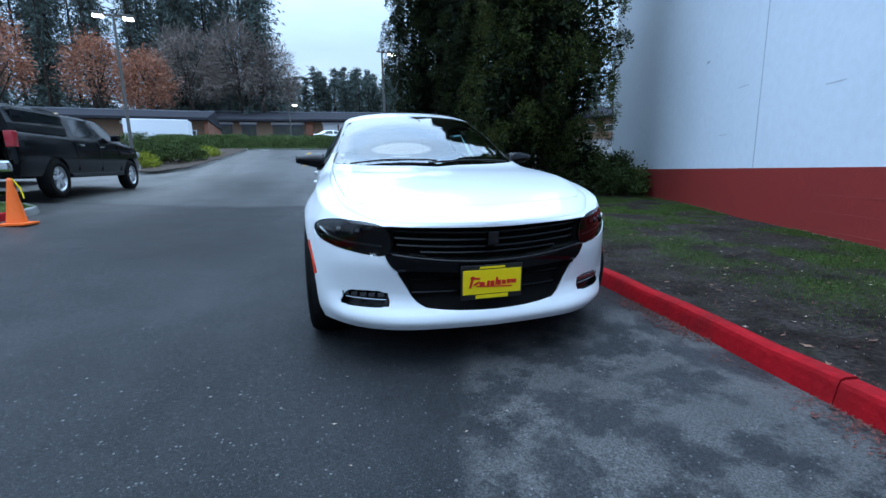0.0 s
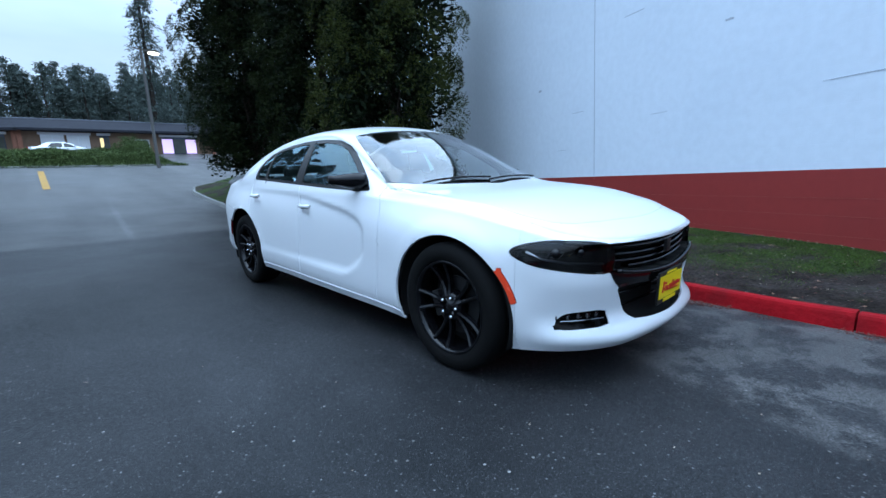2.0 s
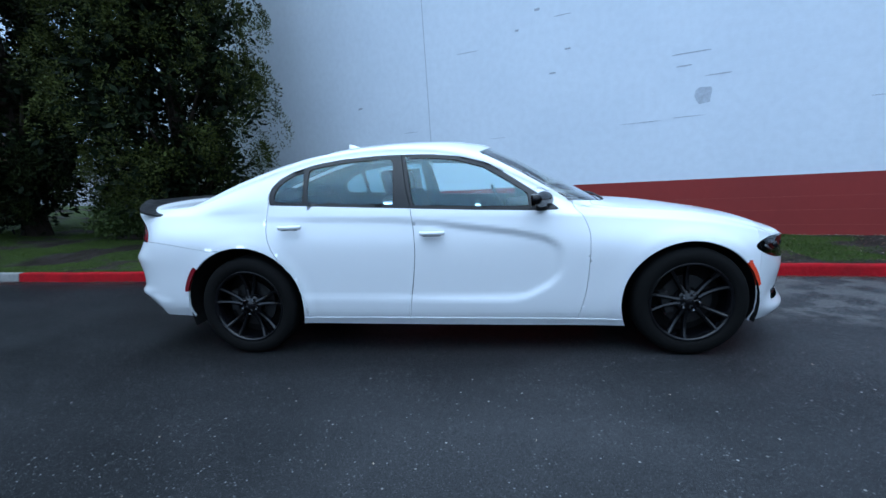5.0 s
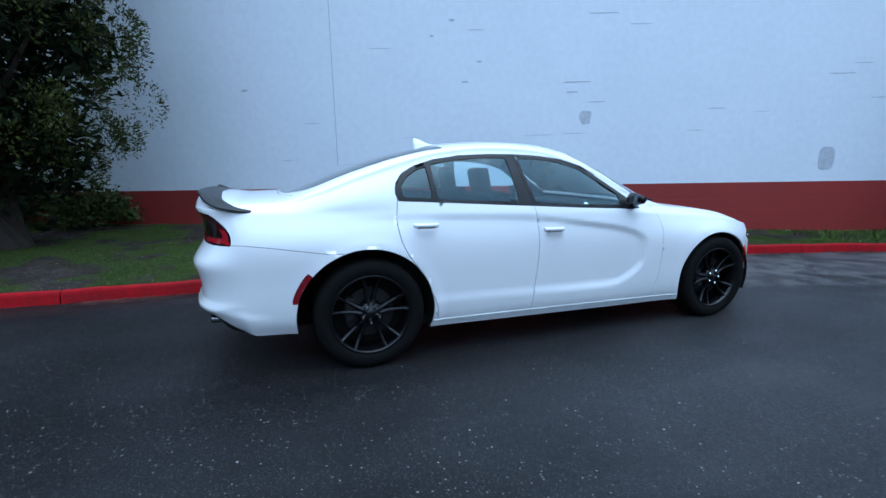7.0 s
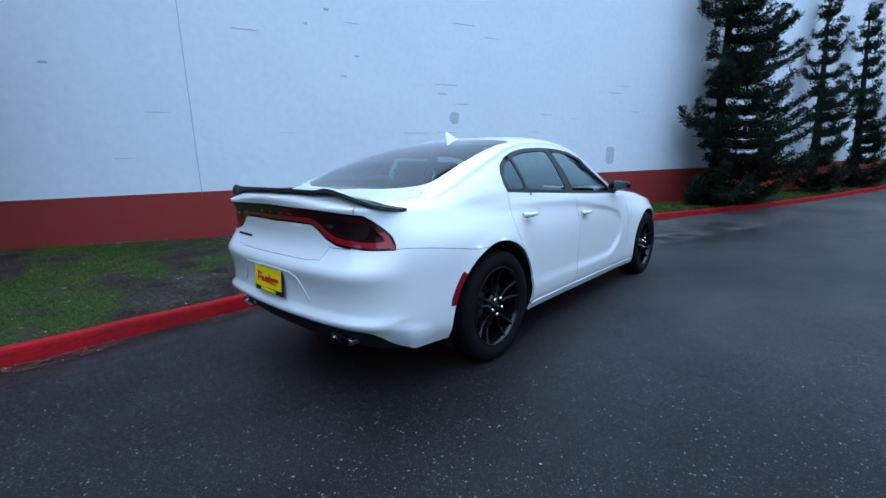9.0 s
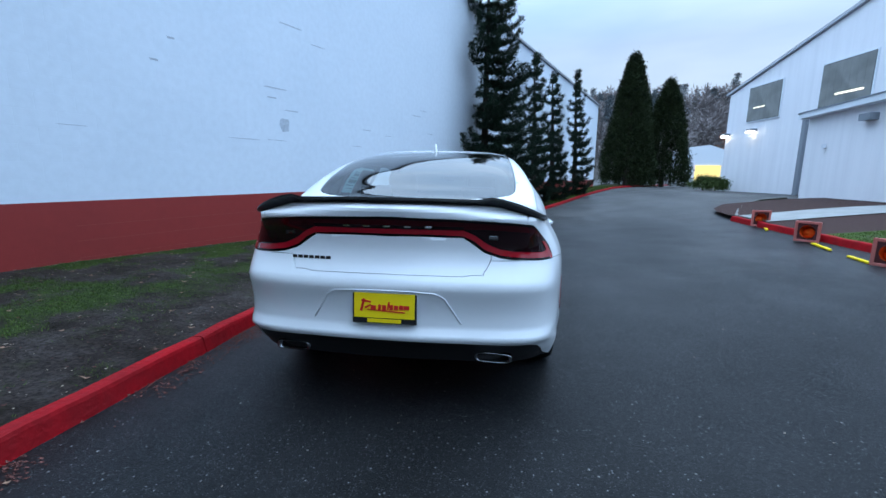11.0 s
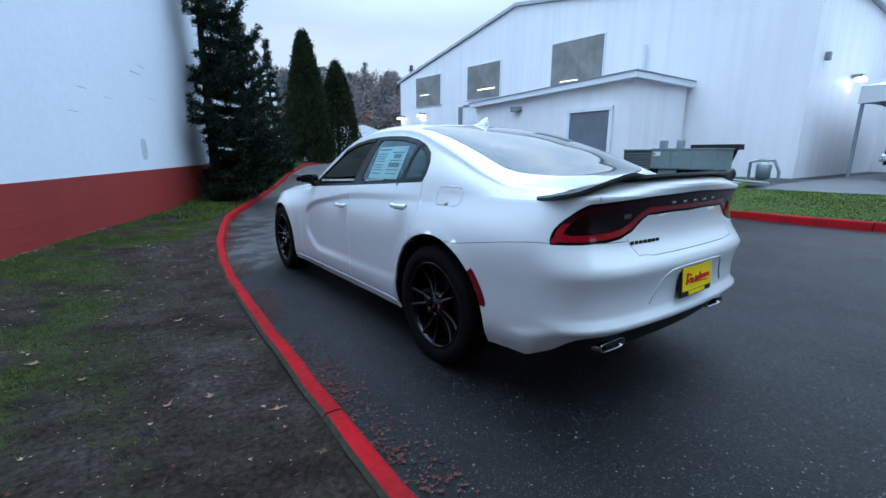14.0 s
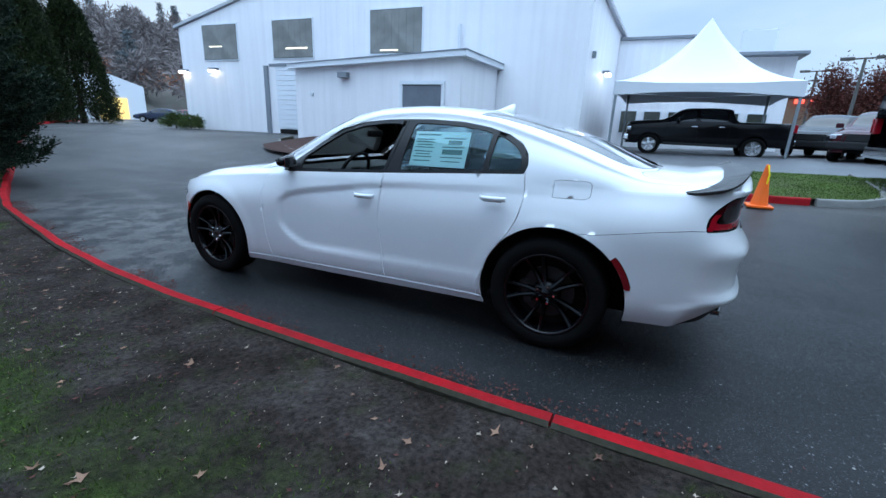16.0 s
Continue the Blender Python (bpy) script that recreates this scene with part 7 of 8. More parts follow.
PICKUP = dict(
    plan=[(-0.95, 0.55), (-0.90, 0.80), (-0.7, 0.93), (0, 0.99), (2, 0.99), (4.4, 0.99), (4.72, 0.97), (4.78, 0.90)],
    low=[(-0.95, 0.42), (0, 0.42), (4.78, 0.48)],
    belt=[(-0.95, 1.14), (0, 1.22), (0.6, 1.26), (2.6, 1.28), (2.9, 1.29), (4.78, 1.30)],
    top=[(-0.95, 1.20), (-0.85, 1.27), (-0.5, 1.33), (0.3, 1.38), (0.45, 1.42), (1.05, 1.80), (1.3, 1.85), (2.1, 1.87), (2.72, 1.84), (2.90, 1.44), (2.98, 1.37), (4.78, 1.37)],
    edge=[(-0.95, 0.6), (0.3, 0.88), (0.5, 0.87), (1.1, 0.77), (2.7, 0.77), (2.9, 0.84), (2.98, 0.91), (4.78, 0.91)],
    side=[[(0.72, 1.33), (1.18, 1.69), (1.55, 1.755), (1.58, 1.34)], [(1.68, 1.34), (1.66, 1.755), (2.55, 1.74), (2.62, 1.35)]],
    screen=[[(-0.1, 0.42), (0.76, 0.50), (0.72, 1.06), (-0.1, 1.04)], [(-0.1, 2.78), (0.60, 2.78), (0.65, 2.88), (-0.1, 2.88)]],
    r=0.41, wb=3.57, track=1.74, lamp_z=1.0, mirror=0.95, handles=(1.55, 2.45), seams=(0.62, 1.66, 2.72), chrome=True)
SUV = dict(
    plan=[(-0.90, 0.45), (-0.84, 0.72), (-0.6, 0.87), (0, 0.93), (2.6, 0.93), (3.5, 0.90), (3.68, 0.82), (3.74, 0.6)],
    low=[(-0.90, 0.30), (0, 0.28), (3.74, 0.38)],
    belt=[(-0.90, 0.82), (0, 0.96), (0.5, 1.02), (2.6, 1.08), (3.74, 1.06)],
    top=[(-0.90, 0.86), (-0.6, 0.98), (0.3, 1.08), (0.45, 1.12), (1.15, 1.58), (1.5, 1.66), (2.2, 1.69), (3.1, 1.64), (3.45, 1.52), (3.68, 1.12), (3.74, 1.0)],
    edge=[(-0.90, 0.4), (0.4, 0.80), (1.2, 0.64), (3.2, 0.62), (3.74, 0.55)],
    side=[[(0.75, 1.10), (1.22, 1.48), (1.55, 1.55), (1.55, 1.11)], [(1.64, 1.11), (1.63, 1.56), (2.45, 1.56), (2.52, 1.14)], [(2.62, 1.15), (2.56, 1.55), (3.05, 1.51), (3.25, 1.18)]],
    screen=[[(-0.1, 0.42), (0.66, 0.48), (0.60, 1.12), (-0.1, 1.10)], [(-0.1, 3.35), (0.52, 3.36), (0.56, 3.62), (-0.1, 3.64)]],
    r=0.35, wb=2.70, track=1.60, lamp_z=0.78, mirror=0.86, handles=(1.45, 2.35), seams=(0.56, 1.60))
SALOON = dict(SUV, top=[(-0.90, 0.72), (-0.6, 0.84), (0.3, 0.97), (0.45, 1.0), (1.15, 1.36), (1.5, 1.43), (2.1, 1.44), (2.6, 1.38), (3.15, 1.08), (3.6, 1.03), (3.74, 0.9)],
              belt=[(-0.90, 0.68), (0, 0.86), (0.5, 0.92), (2.6, 0.95), (3.74, 0.93)],
              side=[[(0.75, 0.98), (1.2, 1.28), (1.55, 1.34), (1.55, 0.99)], [(1.64, 0.99), (1.63, 1.35), (2.25, 1.33), (2.55, 1.02)]],
              screen=[[(-0.1, 0.42), (0.66, 0.48), (0.60, 1.12), (-0.1, 1.10)], [(-0.1, 2.55), (0.55, 2.6), (0.6, 3.1), (-0.1, 3.12)]], r=0.32, lamp_z=0.68)


def stand(x, y, turn):
    return Matrix.Translation((x, y, ground_z(x, y))) @ pose(0, 0, 0, 0, 0, turn)


truck = loft_vehicle("pickup_truck", "dark charcoal crew-cab pickup truck with chrome wheels", stand(-7.40, 11.95, 180) @ pose(0, 0, -0.03, -1.2), (0.005, 0.005, 0.006), PICKUP)
bm = bmesh.new()
rows = []
for y, w, z in ((2.88, 0.92, 1.84), (2.95, 0.94, 1.86), (3.8, 0.94, 1.86), (4.62, 0.93, 1.84), (4.76, 0.92, 1.79)):
    rows.append([bm.verts.new(p) for p in ((-w, y, 1.33), (-w * 0.98, y, 1.48), (-w * 0.90, y, z - 0.06), (-w * 0.82, y, z), (w * 0.82, y, z), (w * 0.90, y, z - 0.06), (w * 0.98, y, 1.48), (w, y, 1.33))])
for p, q in zip(rows, rows[1:]):
    for k in range(7):
        bm.faces.new((p[k], p[k + 1], q[k + 1], q[k]))
bm.faces.new(rows[0])
bm.faces.new(rows[-1][::-1])
bmesh.ops.recalc_face_normals(bm, faces=bm.faces)
canopy = part("bed_canopy", bm, car_paint((0.005, 0.005, 0.006)), truck, "black canopy over the bed")
for x in (-1, 1):
    part("canopy_window", box(x * 0.893, 3.80, 1.61, 0.03, 1.60, 0.27, 0.008), M_PANE_CAR, canopy)
part("rear_hatch", box(0, 4.77, 1.56, 1.35, 0.02, 0.34, 0.008), M_PANE_CAR, canopy)
part("brake_light", box(0, 4.79, 1.75, 0.35, 0.03, 0.04, 0.006), M_RED_LENS, canopy)
loft_vehicle("pickup_truck", "black crew-cab pickup truck parked under the white tent", stand(-17.55, 2.9, 0), (0.006, 0.006, 0.007), PICKUP)
loft_vehicle("sport_utility", "dark sport utility vehicle parked beyond the pickup", stand(-10.2, 13.6, 180) @ Matrix.Diagonal((1.06, 1.1, 1.26, 1)), (0.02, 0.022, 0.03), SUV)
loft_vehicle("sport_utility", "black sport utility vehicle in the sales row", stand(-18.2, 8.6, 62), (0.008, 0.008, 0.01), SUV)
loft_vehicle("sport_utility", "dark maroon sport utility vehicle in the sales row", stand(-15.2, 9.3, 64), (0.05, 0.008, 0.012), SUV)
loft_vehicle("sport_utility", "black sport utility vehicle at the end of the sales row", stand(-12.4, 9.9, 66), (0.006, 0.006, 0.007), SUV)
loft_vehicle("saloon", "pale blue saloon car behind the pickup", stand(-24.5, 12.5, 60), (0.35, 0.45, 0.52), SALOON)
loft_vehicle("saloon", "silver saloon car in the far row", stand(-24, 17.5, 40), (0.4, 0.42, 0.45), SALOON)
loft_vehicle("saloon", "white saloon car beside the planting bed", stand(-13.2, 24.5, 200), (0.7, 0.72, 0.74), SALOON)
loft_vehicle("saloon", "white saloon car by the far hedge", stand(1.3, 45.0, 90), (0.7, 0.72, 0.74), SALOON)
loft_vehicle("saloon", "dark blue saloon car at the end of the drive", stand(-25.2, -46.0, 35), (0.03, 0.04, 0.07), SALOON)
loft_vehicle("saloon", "dark red saloon car at the end of the drive", stand(-28.6, -47.5, 40), (0.18, 0.015, 0.02), SALOON)
van = tagged(empty("box_trailer", stand(-13.6, 36.6, 8)), "plain white box trailer in the far lot", "trailer")
part("box", box(0, 0, 1.55, 4.3, 2.0, 1.8, 0.06), M_TRIM, van)
for x in (-0.5, 0.5):
    part("wheel", lathe([(-0.1, 0.05), (-0.1, 0.36), (0.1, 0.36), (0.1, 0.05)], 16), M_TYRE, van).matrix_basis = pose(x, -0.95, 0.36, 0, 0, 90)
part("hitch", box(2.6, 0, 0.68, 1.0, 0.3, 0.15), M_TRIM_DARK, van)


# ---------------------------------------------------------------- plants
def leaf_material(name, dark, light, rough=0.6):
    """Foliage whose tufts differ from one another."""
    m = bpy.data.materials.new(name)
    m.use_nodes = True
    n, l = m.node_tree.nodes, m.node_tree.links
    b = n["Principled BSDF"]
    g = n.new("ShaderNodeNewGeometry")
    t = n.new("ShaderNodeTexCoord")
    ns = n.new("ShaderNodeTexNoise")
    ns.inputs["Scale"].default_value, ns.inputs["Detail"].default_value = 1.6, 3
    ad = n.new("ShaderNodeMath")
    ad.operation = "MULTIPLY_ADD"
    ad.inputs[1].default_value = 0.55
    r = n.new("ShaderNodeValToRGB")
    r.color_ramp.elements[0].position, r.color_ramp.elements[0].color = 0.35, (*dark, 1)
    r.color_ramp.elements[1].position, r.color_ramp.elements[1].color = 0.95, (*light, 1)
    l.new(t.outputs["Object"], ns.inputs["Vector"])
    l.new(g.outputs["Random Per Island"], ad.inputs[0])
    l.new(ns.outputs["Fac"], ad.inputs[2])
    l.new(ad.outputs[0], r.inputs["Fac"])
    l.new(r.outputs["Color"], b.inputs["Base Color"])
    b.inputs["Roughness"].default_value = rough
    b.inputs["Specular IOR Level"].default_value = 0.08
    return m


# the crown's inner shade is put into this darker leaf colour
M_CEDAR_IN = leaf_material("shade_darkened_inner_foliage", (0.003, 0.006, 0.003), (0.012, 0.020, 0.008))
M_CEDAR = leaf_material("cedar_foliage", (0.002, 0.004, 0.002), (0.024, 0.033, 0.010))
M_CEDAR_YELLOW = leaf_material("yellow_tipped_foliage", (0.003, 0.006, 0.002), (0.056, 0.068, 0.016))
M_SPRUCE = leaf_material("spruce_foliage", (0.004, 0.008, 0.006), (0.018, 0.034, 0.020))
M_CYPRESS = leaf_material("cypress_foliage", (0.006, 0.010, 0.005), (0.026, 0.036, 0.014))
# far woods: air haze is mixed into the leaf colour, paler than near conifers
M_WOODS = leaf_material("haze_paled_conifer_foliage", (0.042, 0.058, 0.053), (0.088, 0.114, 0.102))
# distance haze is put into the pale, flat colours of both hill foliages
M_HILL = leaf_material("haze_tinted_hill_conifers", (0.075, 0.092, 0.100), (0.105, 0.124, 0.132))
M_HILL_BARE = leaf_material("haze_tinted_hill_twigs", (0.165, 0.145, 0.142), (0.205, 0.176, 0.172))
M_RUST = leaf_material("rust_autumn_foliage", (0.20, 0.085, 0.055), (0.42, 0.19, 0.120))
M_DARK_RED = leaf_material("dark_red_foliage", (0.045, 0.014, 0.012), (0.12, 0.040, 0.032))
M_BARE = leaf_material("bare_twigs", (0.150, 0.122, 0.112), (0.235, 0.188, 0.168))
M_SHRUB = leaf_material("shrub_foliage", (0.016, 0.030, 0.012), (0.07, 0.10, 0.03))
M_SHRUB_LIME = leaf_material("yellow_green_shrub", (0.10, 0.13, 0.015), (0.28, 0.30, 0.04))
M_IVY = leaf_material("bank_cover", (0.034, 0.058, 0.020), (0.095, 0.130, 0.045))
M_BARK = material("grey_brown_bark", (0.045, 0.034, 0.028), rough=0.95, grain=0.5, grain_scale=14, bump=0.8, bump_scale=20)
M_GRASS = leaf_material("grass_blades", (0.016, 0.034, 0.007), (0.075, 0.115, 0.024))


def tufts(rng, centres, outs, size, per, spread, droop=0.0, width=0.34):
    """Small pointed leaves round each centre, as vertices and triangles."""
    n = len(centres) * per
    c = np.repeat(centres, per, axis=0) + rng.normal(0, 1, (n, 3)) * spread
    d = np.repeat(outs, per, axis=0) + rng.normal(0, 0.75, (n, 3))
    d[:, 2] -= droop
    d /= np.linalg.norm(d, axis=1, keepdims=True) + 1e-9
    s = np.cross(d, rng.normal(0, 1, (n, 3)))
    s /= np.linalg.norm(s, axis=1, keepdims=True) + 1e-9
    ln = size * rng.uniform(0.6, 1.4, (n, 1))
    w = ln * width
    v = np.stack([c, c + d * ln * 0.5 + s * w * 0.6, c + d * ln, c + d * ln * 0.5 - s * w * 0.6], 1).reshape(-1, 3)
    i = np.arange(n)[:, None] * 4
    return v, (i + np.array([[0, 1, 2, 3]]))


def leaf_mesh(name, chunks, mat, parent=None, label="", kind=""):
    vs, fs, off = [], [], 0
    for v, f in chunks:
        vs.append(v)
        fs.append(f + off)
        off += len(v)
    v, f = np.concatenate(vs), np.concatenate(fs)
    me = bpy.data.meshes.new(name)
    me.from_pydata(v.tolist(), [], f.tolist())
    me.materials.append(mat)
    ob = new(name, me)
    if parent:
        ob.parent = parent
    if label:
        ob["label"] = label
    if kind:
        ob["kind"] = kind
    return ob


def near_cedar(x, y, radius, height, bare, seed, label, mat=None, leaf=0.065):
    """A broad dense conifer hung with lumpy boughs, on a bare forked trunk."""
    rng = np.random.default_rng(seed)
    t = tagged(empty("conifer_tree", Matrix.Translation((x, y, lawn_z(x, y) - 0.05))), label, "tree", "conifers at the end of the wall")
    bm = bmesh.new()
    add_tube(bm, [(0, 0, 0), (0.03, 0.02, 0.5), (0.05, 0, bare + 0.6), (0.02, 0.05, height * 0.5), (0, 0, height * 0.95)], [0.30, 0.22, 0.18, 0.10, 0.02], 10)
    for k in range(9):
        a = k * 2.4
        z = bare * 0.55 + 0.22 * k
        rr = radius * 0.6
        add_tube(bm, [(0.03, 0, z), (rr * 0.4 * math.cos(a), rr * 0.4 * math.sin(a), z + 0.25), (rr * math.cos(a), rr * math.sin(a), z + 1.0)], [0.075, 0.05, 0.015], 6)
    part("trunk", bm, M_BARK, t, "forked brown trunk")
    # lumpy boughs: each a rounded spray of short scale leaves, fullest on its outer side
    n = int(26 * radius * height)
    h = bare + (height - bare) * rng.uniform(0, 1, n) ** 0.9
    u = (h - bare) / (height - bare)
    r = radius * np.clip(0.72 + 1.9 * u, 0, 1) * np.clip((1 - u) * 2.2, 0.05, 1) ** 0.8
    a = rng.uniform(0, 2 * np.pi, n)
    lump = 1 + 0.10 * np.sin(3 * a + 1.7 * h + seed) + 0.09 * np.sin(7 * a - 4.1 * h)
    rr = r * lump * rng.uniform(0.66, 1.0, n) ** 0.5
    out = np.stack([np.cos(a), np.sin(a), np.full(n, 0.30)], 1)
    c = np.stack([rr * np.cos(a), rr * np.sin(a), h], 1)
    size = rng.uniform(0.14, 0.30, n)
    per = 210
    d = rng.normal(0, 1, (n * per, 3)) + np.repeat(out, per, axis=0) * 0.9
    d /= np.linalg.norm(d, axis=1, keepdims=True)
    q = np.repeat(c, per, axis=0) + d * (np.repeat(size, per) * rng.uniform(0.55, 1.05, n * per))[:, None] * np.array([1.0, 1.0, 1.25])
    chunks = [tufts(rng, q, d * 1.5, leaf, 1, np.array([0.01, 0.01, 0.01]), 0.0, 0.30)]
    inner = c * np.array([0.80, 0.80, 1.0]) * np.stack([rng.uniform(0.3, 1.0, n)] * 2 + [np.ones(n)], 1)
    leaf_mesh("inner_foliage", [tufts(rng, inner, out, 0.17, 80, np.array([0.18, 0.18, 0.23]), 0.2, 0.36)], M_CEDAR_IN, t, "inner boughs with the crown's shade in their dark colour")
    leaf_mesh("crown", chunks, mat or M_CEDAR, t, "dense foliage in rounded sprays")
    return t


near_cedar(3.66, 14.95, 1.92, 12.5, 0.9, 3, "tall dense dark green conifer with a bare forked trunk")
near_cedar(4.6, 11.2, 1.75, 11.5, 0.6, 5, "dense dark green conifer between its neighbours")
near_cedar(4.42, 7.35, 1.77, 10.5, 0.75, 8, "broad dense conifer with yellowish tips by the wall", M_CEDAR_YELLOW, 0.056)


def open_spruce(x, y, height, radius, seed, label, gap=0.30, full=0.72, lean=0.0):
    """A spruce whose boughs hang out flat and sweep up at their tips, each thick with short needles."""
    rng = np.random.default_rng(seed)
    t = tagged(empty("spruce_tree", Matrix.Translation((x, y, lawn_z(x, y) - 0.05))), label, "tree", "spruces along the wall")
    bm = add_tube(bmesh.new(), [(0, 0, 0), (lean * 0.4, 0, height * 0.5), (lean, 0, height)], [0.16, 0.09, 0.015], 8)
    cs, ds, fat = [], [], []
    k, z = 0, 0.30
    while z < height - 0.15:
        u = z / height
        for _ in range(4 if u > 0.5 else 6):
            # boughs grow along and away from the wall
            a = math.radians(68.7) + (k * 2.39996 + rng.uniform(-0.3, 0.3)) % math.pi if k % 5 else k * 2.39996
            k += 1
            ln = radius * (1 - u) ** 0.70 * rng.uniform(full, 1.08) + 0.12
            while x + (ln + 0.14) * math.cos(a) > wall_x(y + ln * math.sin(a)) and ln > 0.2:
                ln *= 0.9

            def along(q):
                return Vector((lean * u + ln * q * math.cos(a), ln * q * math.sin(a), z - 0.20 * q * ln + (0.16 * ln + 0.34) * q ** 4))

            add_tube(bm, [along(q) for q in (0, 0.35, 0.7, 1.0)], [0.035 * (1 - u) + 0.01, 0.025 * (1 - u) + 0.008, 0.012, 0.005], 5, cap=False)
            for q in np.arange(0.08, 1.01, 0.09 / max(0.5, ln)):
                p, way = along(q), along(min(1.0, q + 0.05)) - along(q - 0.05)
                way.normalize()
                cs.append(p[:])
                ds.append(way[:])
                # side twigs, longest in the middle of the bough
                for sd in (-1, 1):
                    w = 0.26 * ln * math.sin(math.pi * min(1, 0.15 + 0.85 * q)) * rng.uniform(0.5, 1.0)
                    tip = Vector((-sd * math.sin(a), sd * math.cos(a), 0.12)) * w * 0.6
                    if x + p.x + tip.x < wall_x(y + p.y + tip.y) - 0.10:
                        cs.append((p + tip)[:])
                        ds.append((way + tip.normalized() * 0.8)[:])
        z += gap * rng.uniform(0.75, 1.25) + 0.10 * u
    part("trunk", bm, M_BARK, t, "slim trunk with upswept limbs")
    leaf_mesh("crown", [tufts(rng, np.array(cs), np.array(ds) * 1.2, 0.085, 26, np.array([0.055, 0.055, 0.045]), 0.0, 0.24)], M_SPRUCE, t, "dark needles on upswept boughs")
    return t


open_spruce(0.08, -9.85, 9.6, 2.35, 11, "tall dense spruce with upswept boughs beside the wall", 0.31, 0.6)
open_spruce(-2.1, -15.0, 6.9, 1.10, 12, "slim ragged spruce beside the wall", 0.42, 0.35, 0.25)
open_spruce(-3.25, -17.6, 6.6, 1.05, 13, "slim ragged spruce beside the wall", 0.40, 0.35, 0.3)
open_spruce(-5.05, -21.6, 7.4, 1.15, 14, "slim ragged spruce beside the wall", 0.40, 0.35, 0.35)


def column_cypress(x, y, height, radius, seed, label):
    rng = np.random.default_rng(seed)
    t = tagged(empty("cypress_tree", Matrix.Translation((x, y, ground_z(x, y)))), label, "tree", "cypresses at the bend")
    part("trunk", tube([(0, 0, 0), (0, 0, height * 0.8)], [0.25, 0.03], 8), M_BARK, t)
    n = int(height * radius * 85)
    u = rng.uniform(0, 1, n) ** 0.85
    a = rng.uniform(0, 2 * np.pi, n)
    r = radius * np.minimum(1, 0.88 + 0.8 * u) * np.clip(1 - u, 0, 1) ** 0.66 * (1 + 0.09 * np.sin(5 * a + 9 * u)) * rng.uniform(0.7, 1.04, n) ** 0.5
    c = np.stack([r * np.cos(a), r * np.sin(a), 0.25 + u * (height - 0.3)], 1)
    d = np.stack([np.cos(a) * 0.6, np.sin(a) * 0.6, np.full(n, 0.9)], 1)
    leaf_mesh("crown", [tufts(rng, c, d, 0.19, 28, np.array([0.14, 0.14, 0.24]), 0.0, 0.30)], M_CYPRESS, t, "dense upright dark green foliage")
    return t


column_cypress(-11.9, -36.0, 11.2, 2.4, 21, "large column-shaped dark green cypress at the bend")
column_cypress(-15.7, -38.0, 9.4, 2.45, 22, "column-shaped dark green cypress at the bend")
column_cypress(-13.6, -39.5, 9.8, 2.0, 23, "column-shaped cypress behind its neighbours")


def far_conifer(rng, x, y, z, h, r, leaf=1.0, dense=1.0):
    """Tiers of drooping boughs, thinner and shorter towards the top."""
    cs, ds = [], []
    for u in np.linspace(0.12, 0.98, int(h * 1.15 * dense)):
        for a in rng.uniform(0, 2 * np.pi, 6):
            ln = r * (1 - u) ** 0.75 * rng.uniform(0.45, 1.12) + 0.15
            for s in (0.25, 0.5, 0.75, 1.0):
                cs.append((x + ln * s * np.cos(a), y + ln * s * np.sin(a), z + u * h - 0.30 * ln * s * s + rng.uniform(-0.1, 0.1)))
                ds.append((np.cos(a), np.sin(a), -0.35))
    return tufts(rng, np.array(cs), np.array(ds), 0.42 * leaf, int(5 * dense), np.array([0.20, 0.20, 0.09]) * leaf, 0.30, 0.20)


rng = np.random.default_rng(77)
chunks, trunk = [], bmesh.new()
spots = []
for k in range(72):
    # tall stand behind the low buildings
    spots.append((rng.uniform(-62, -9), rng.uniform(60, 84), rng.uniform(22, 36), rng.uniform(3.0, 4.6)))
spots += [(9.3, 60, 27, 2.4), (16.5, 62, 16, 2.4), (21.0, 64, 17, 2.6), (-8.5, 58, 25, 2.8), (-11, 62, 28, 3)]
for k in range(70):
    # lower line far off
    spots.append((rng.uniform(-40, 60), rng.uniform(100, 135), rng.uniform(19, 25), rng.uniform(3.0, 4.2)))
for k in range(50):
    spots.append((rng.uniform(-10, 28), rng.uniform(84, 99), rng.uniform(12, 17), rng.uniform(2.6, 3.4)))
for k in range(30):
    spots.append((rng.uniform(30, 90), rng.uniform(48, 95), rng.uniform(16, 24), rng.uniform(2.4, 3.6)))
for x, y, h, r in spots:
    z = ground_z(x, y)
    chunks.append(far_conifer(rng, x, y, z, h, r, 1.25 if y < 90 else 1.5) if x < 9 or y > 64.5 or x > 25 else far_conifer(rng, x, y, z, h, r, 0.85, 1.9))
    add_tube(trunk, [(x, y, z - 0.3), (x, y, z + h * 0.9)], [0.32, 0.05], 6)
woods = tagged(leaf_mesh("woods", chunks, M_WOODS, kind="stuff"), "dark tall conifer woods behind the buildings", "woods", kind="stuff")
part("trunks", trunk, M_BARK, woods, "dark trunks")


def cloud_tree(rng, x, y, z, h, r, per=9, size=0.5, n=150, wide=0.34):
    th = np.arccos(rng.uniform(-0.6, 1, n))
    a = rng.uniform(0, 2 * np.pi, n)
    q = rng.uniform(0.4, 1, n) ** 0.5
    d = np.stack([np.sin(th) * np.cos(a), np.sin(th) * np.sin(a), np.cos(th)], 1)
    c = d * q[:, None] * np.array([r, r, h * 0.38]) + np.array([x, y, z + h * 0.60])
    return tufts(rng, c, d, size, per, np.array([0.4, 0.4, 0.4]), 0, wide)


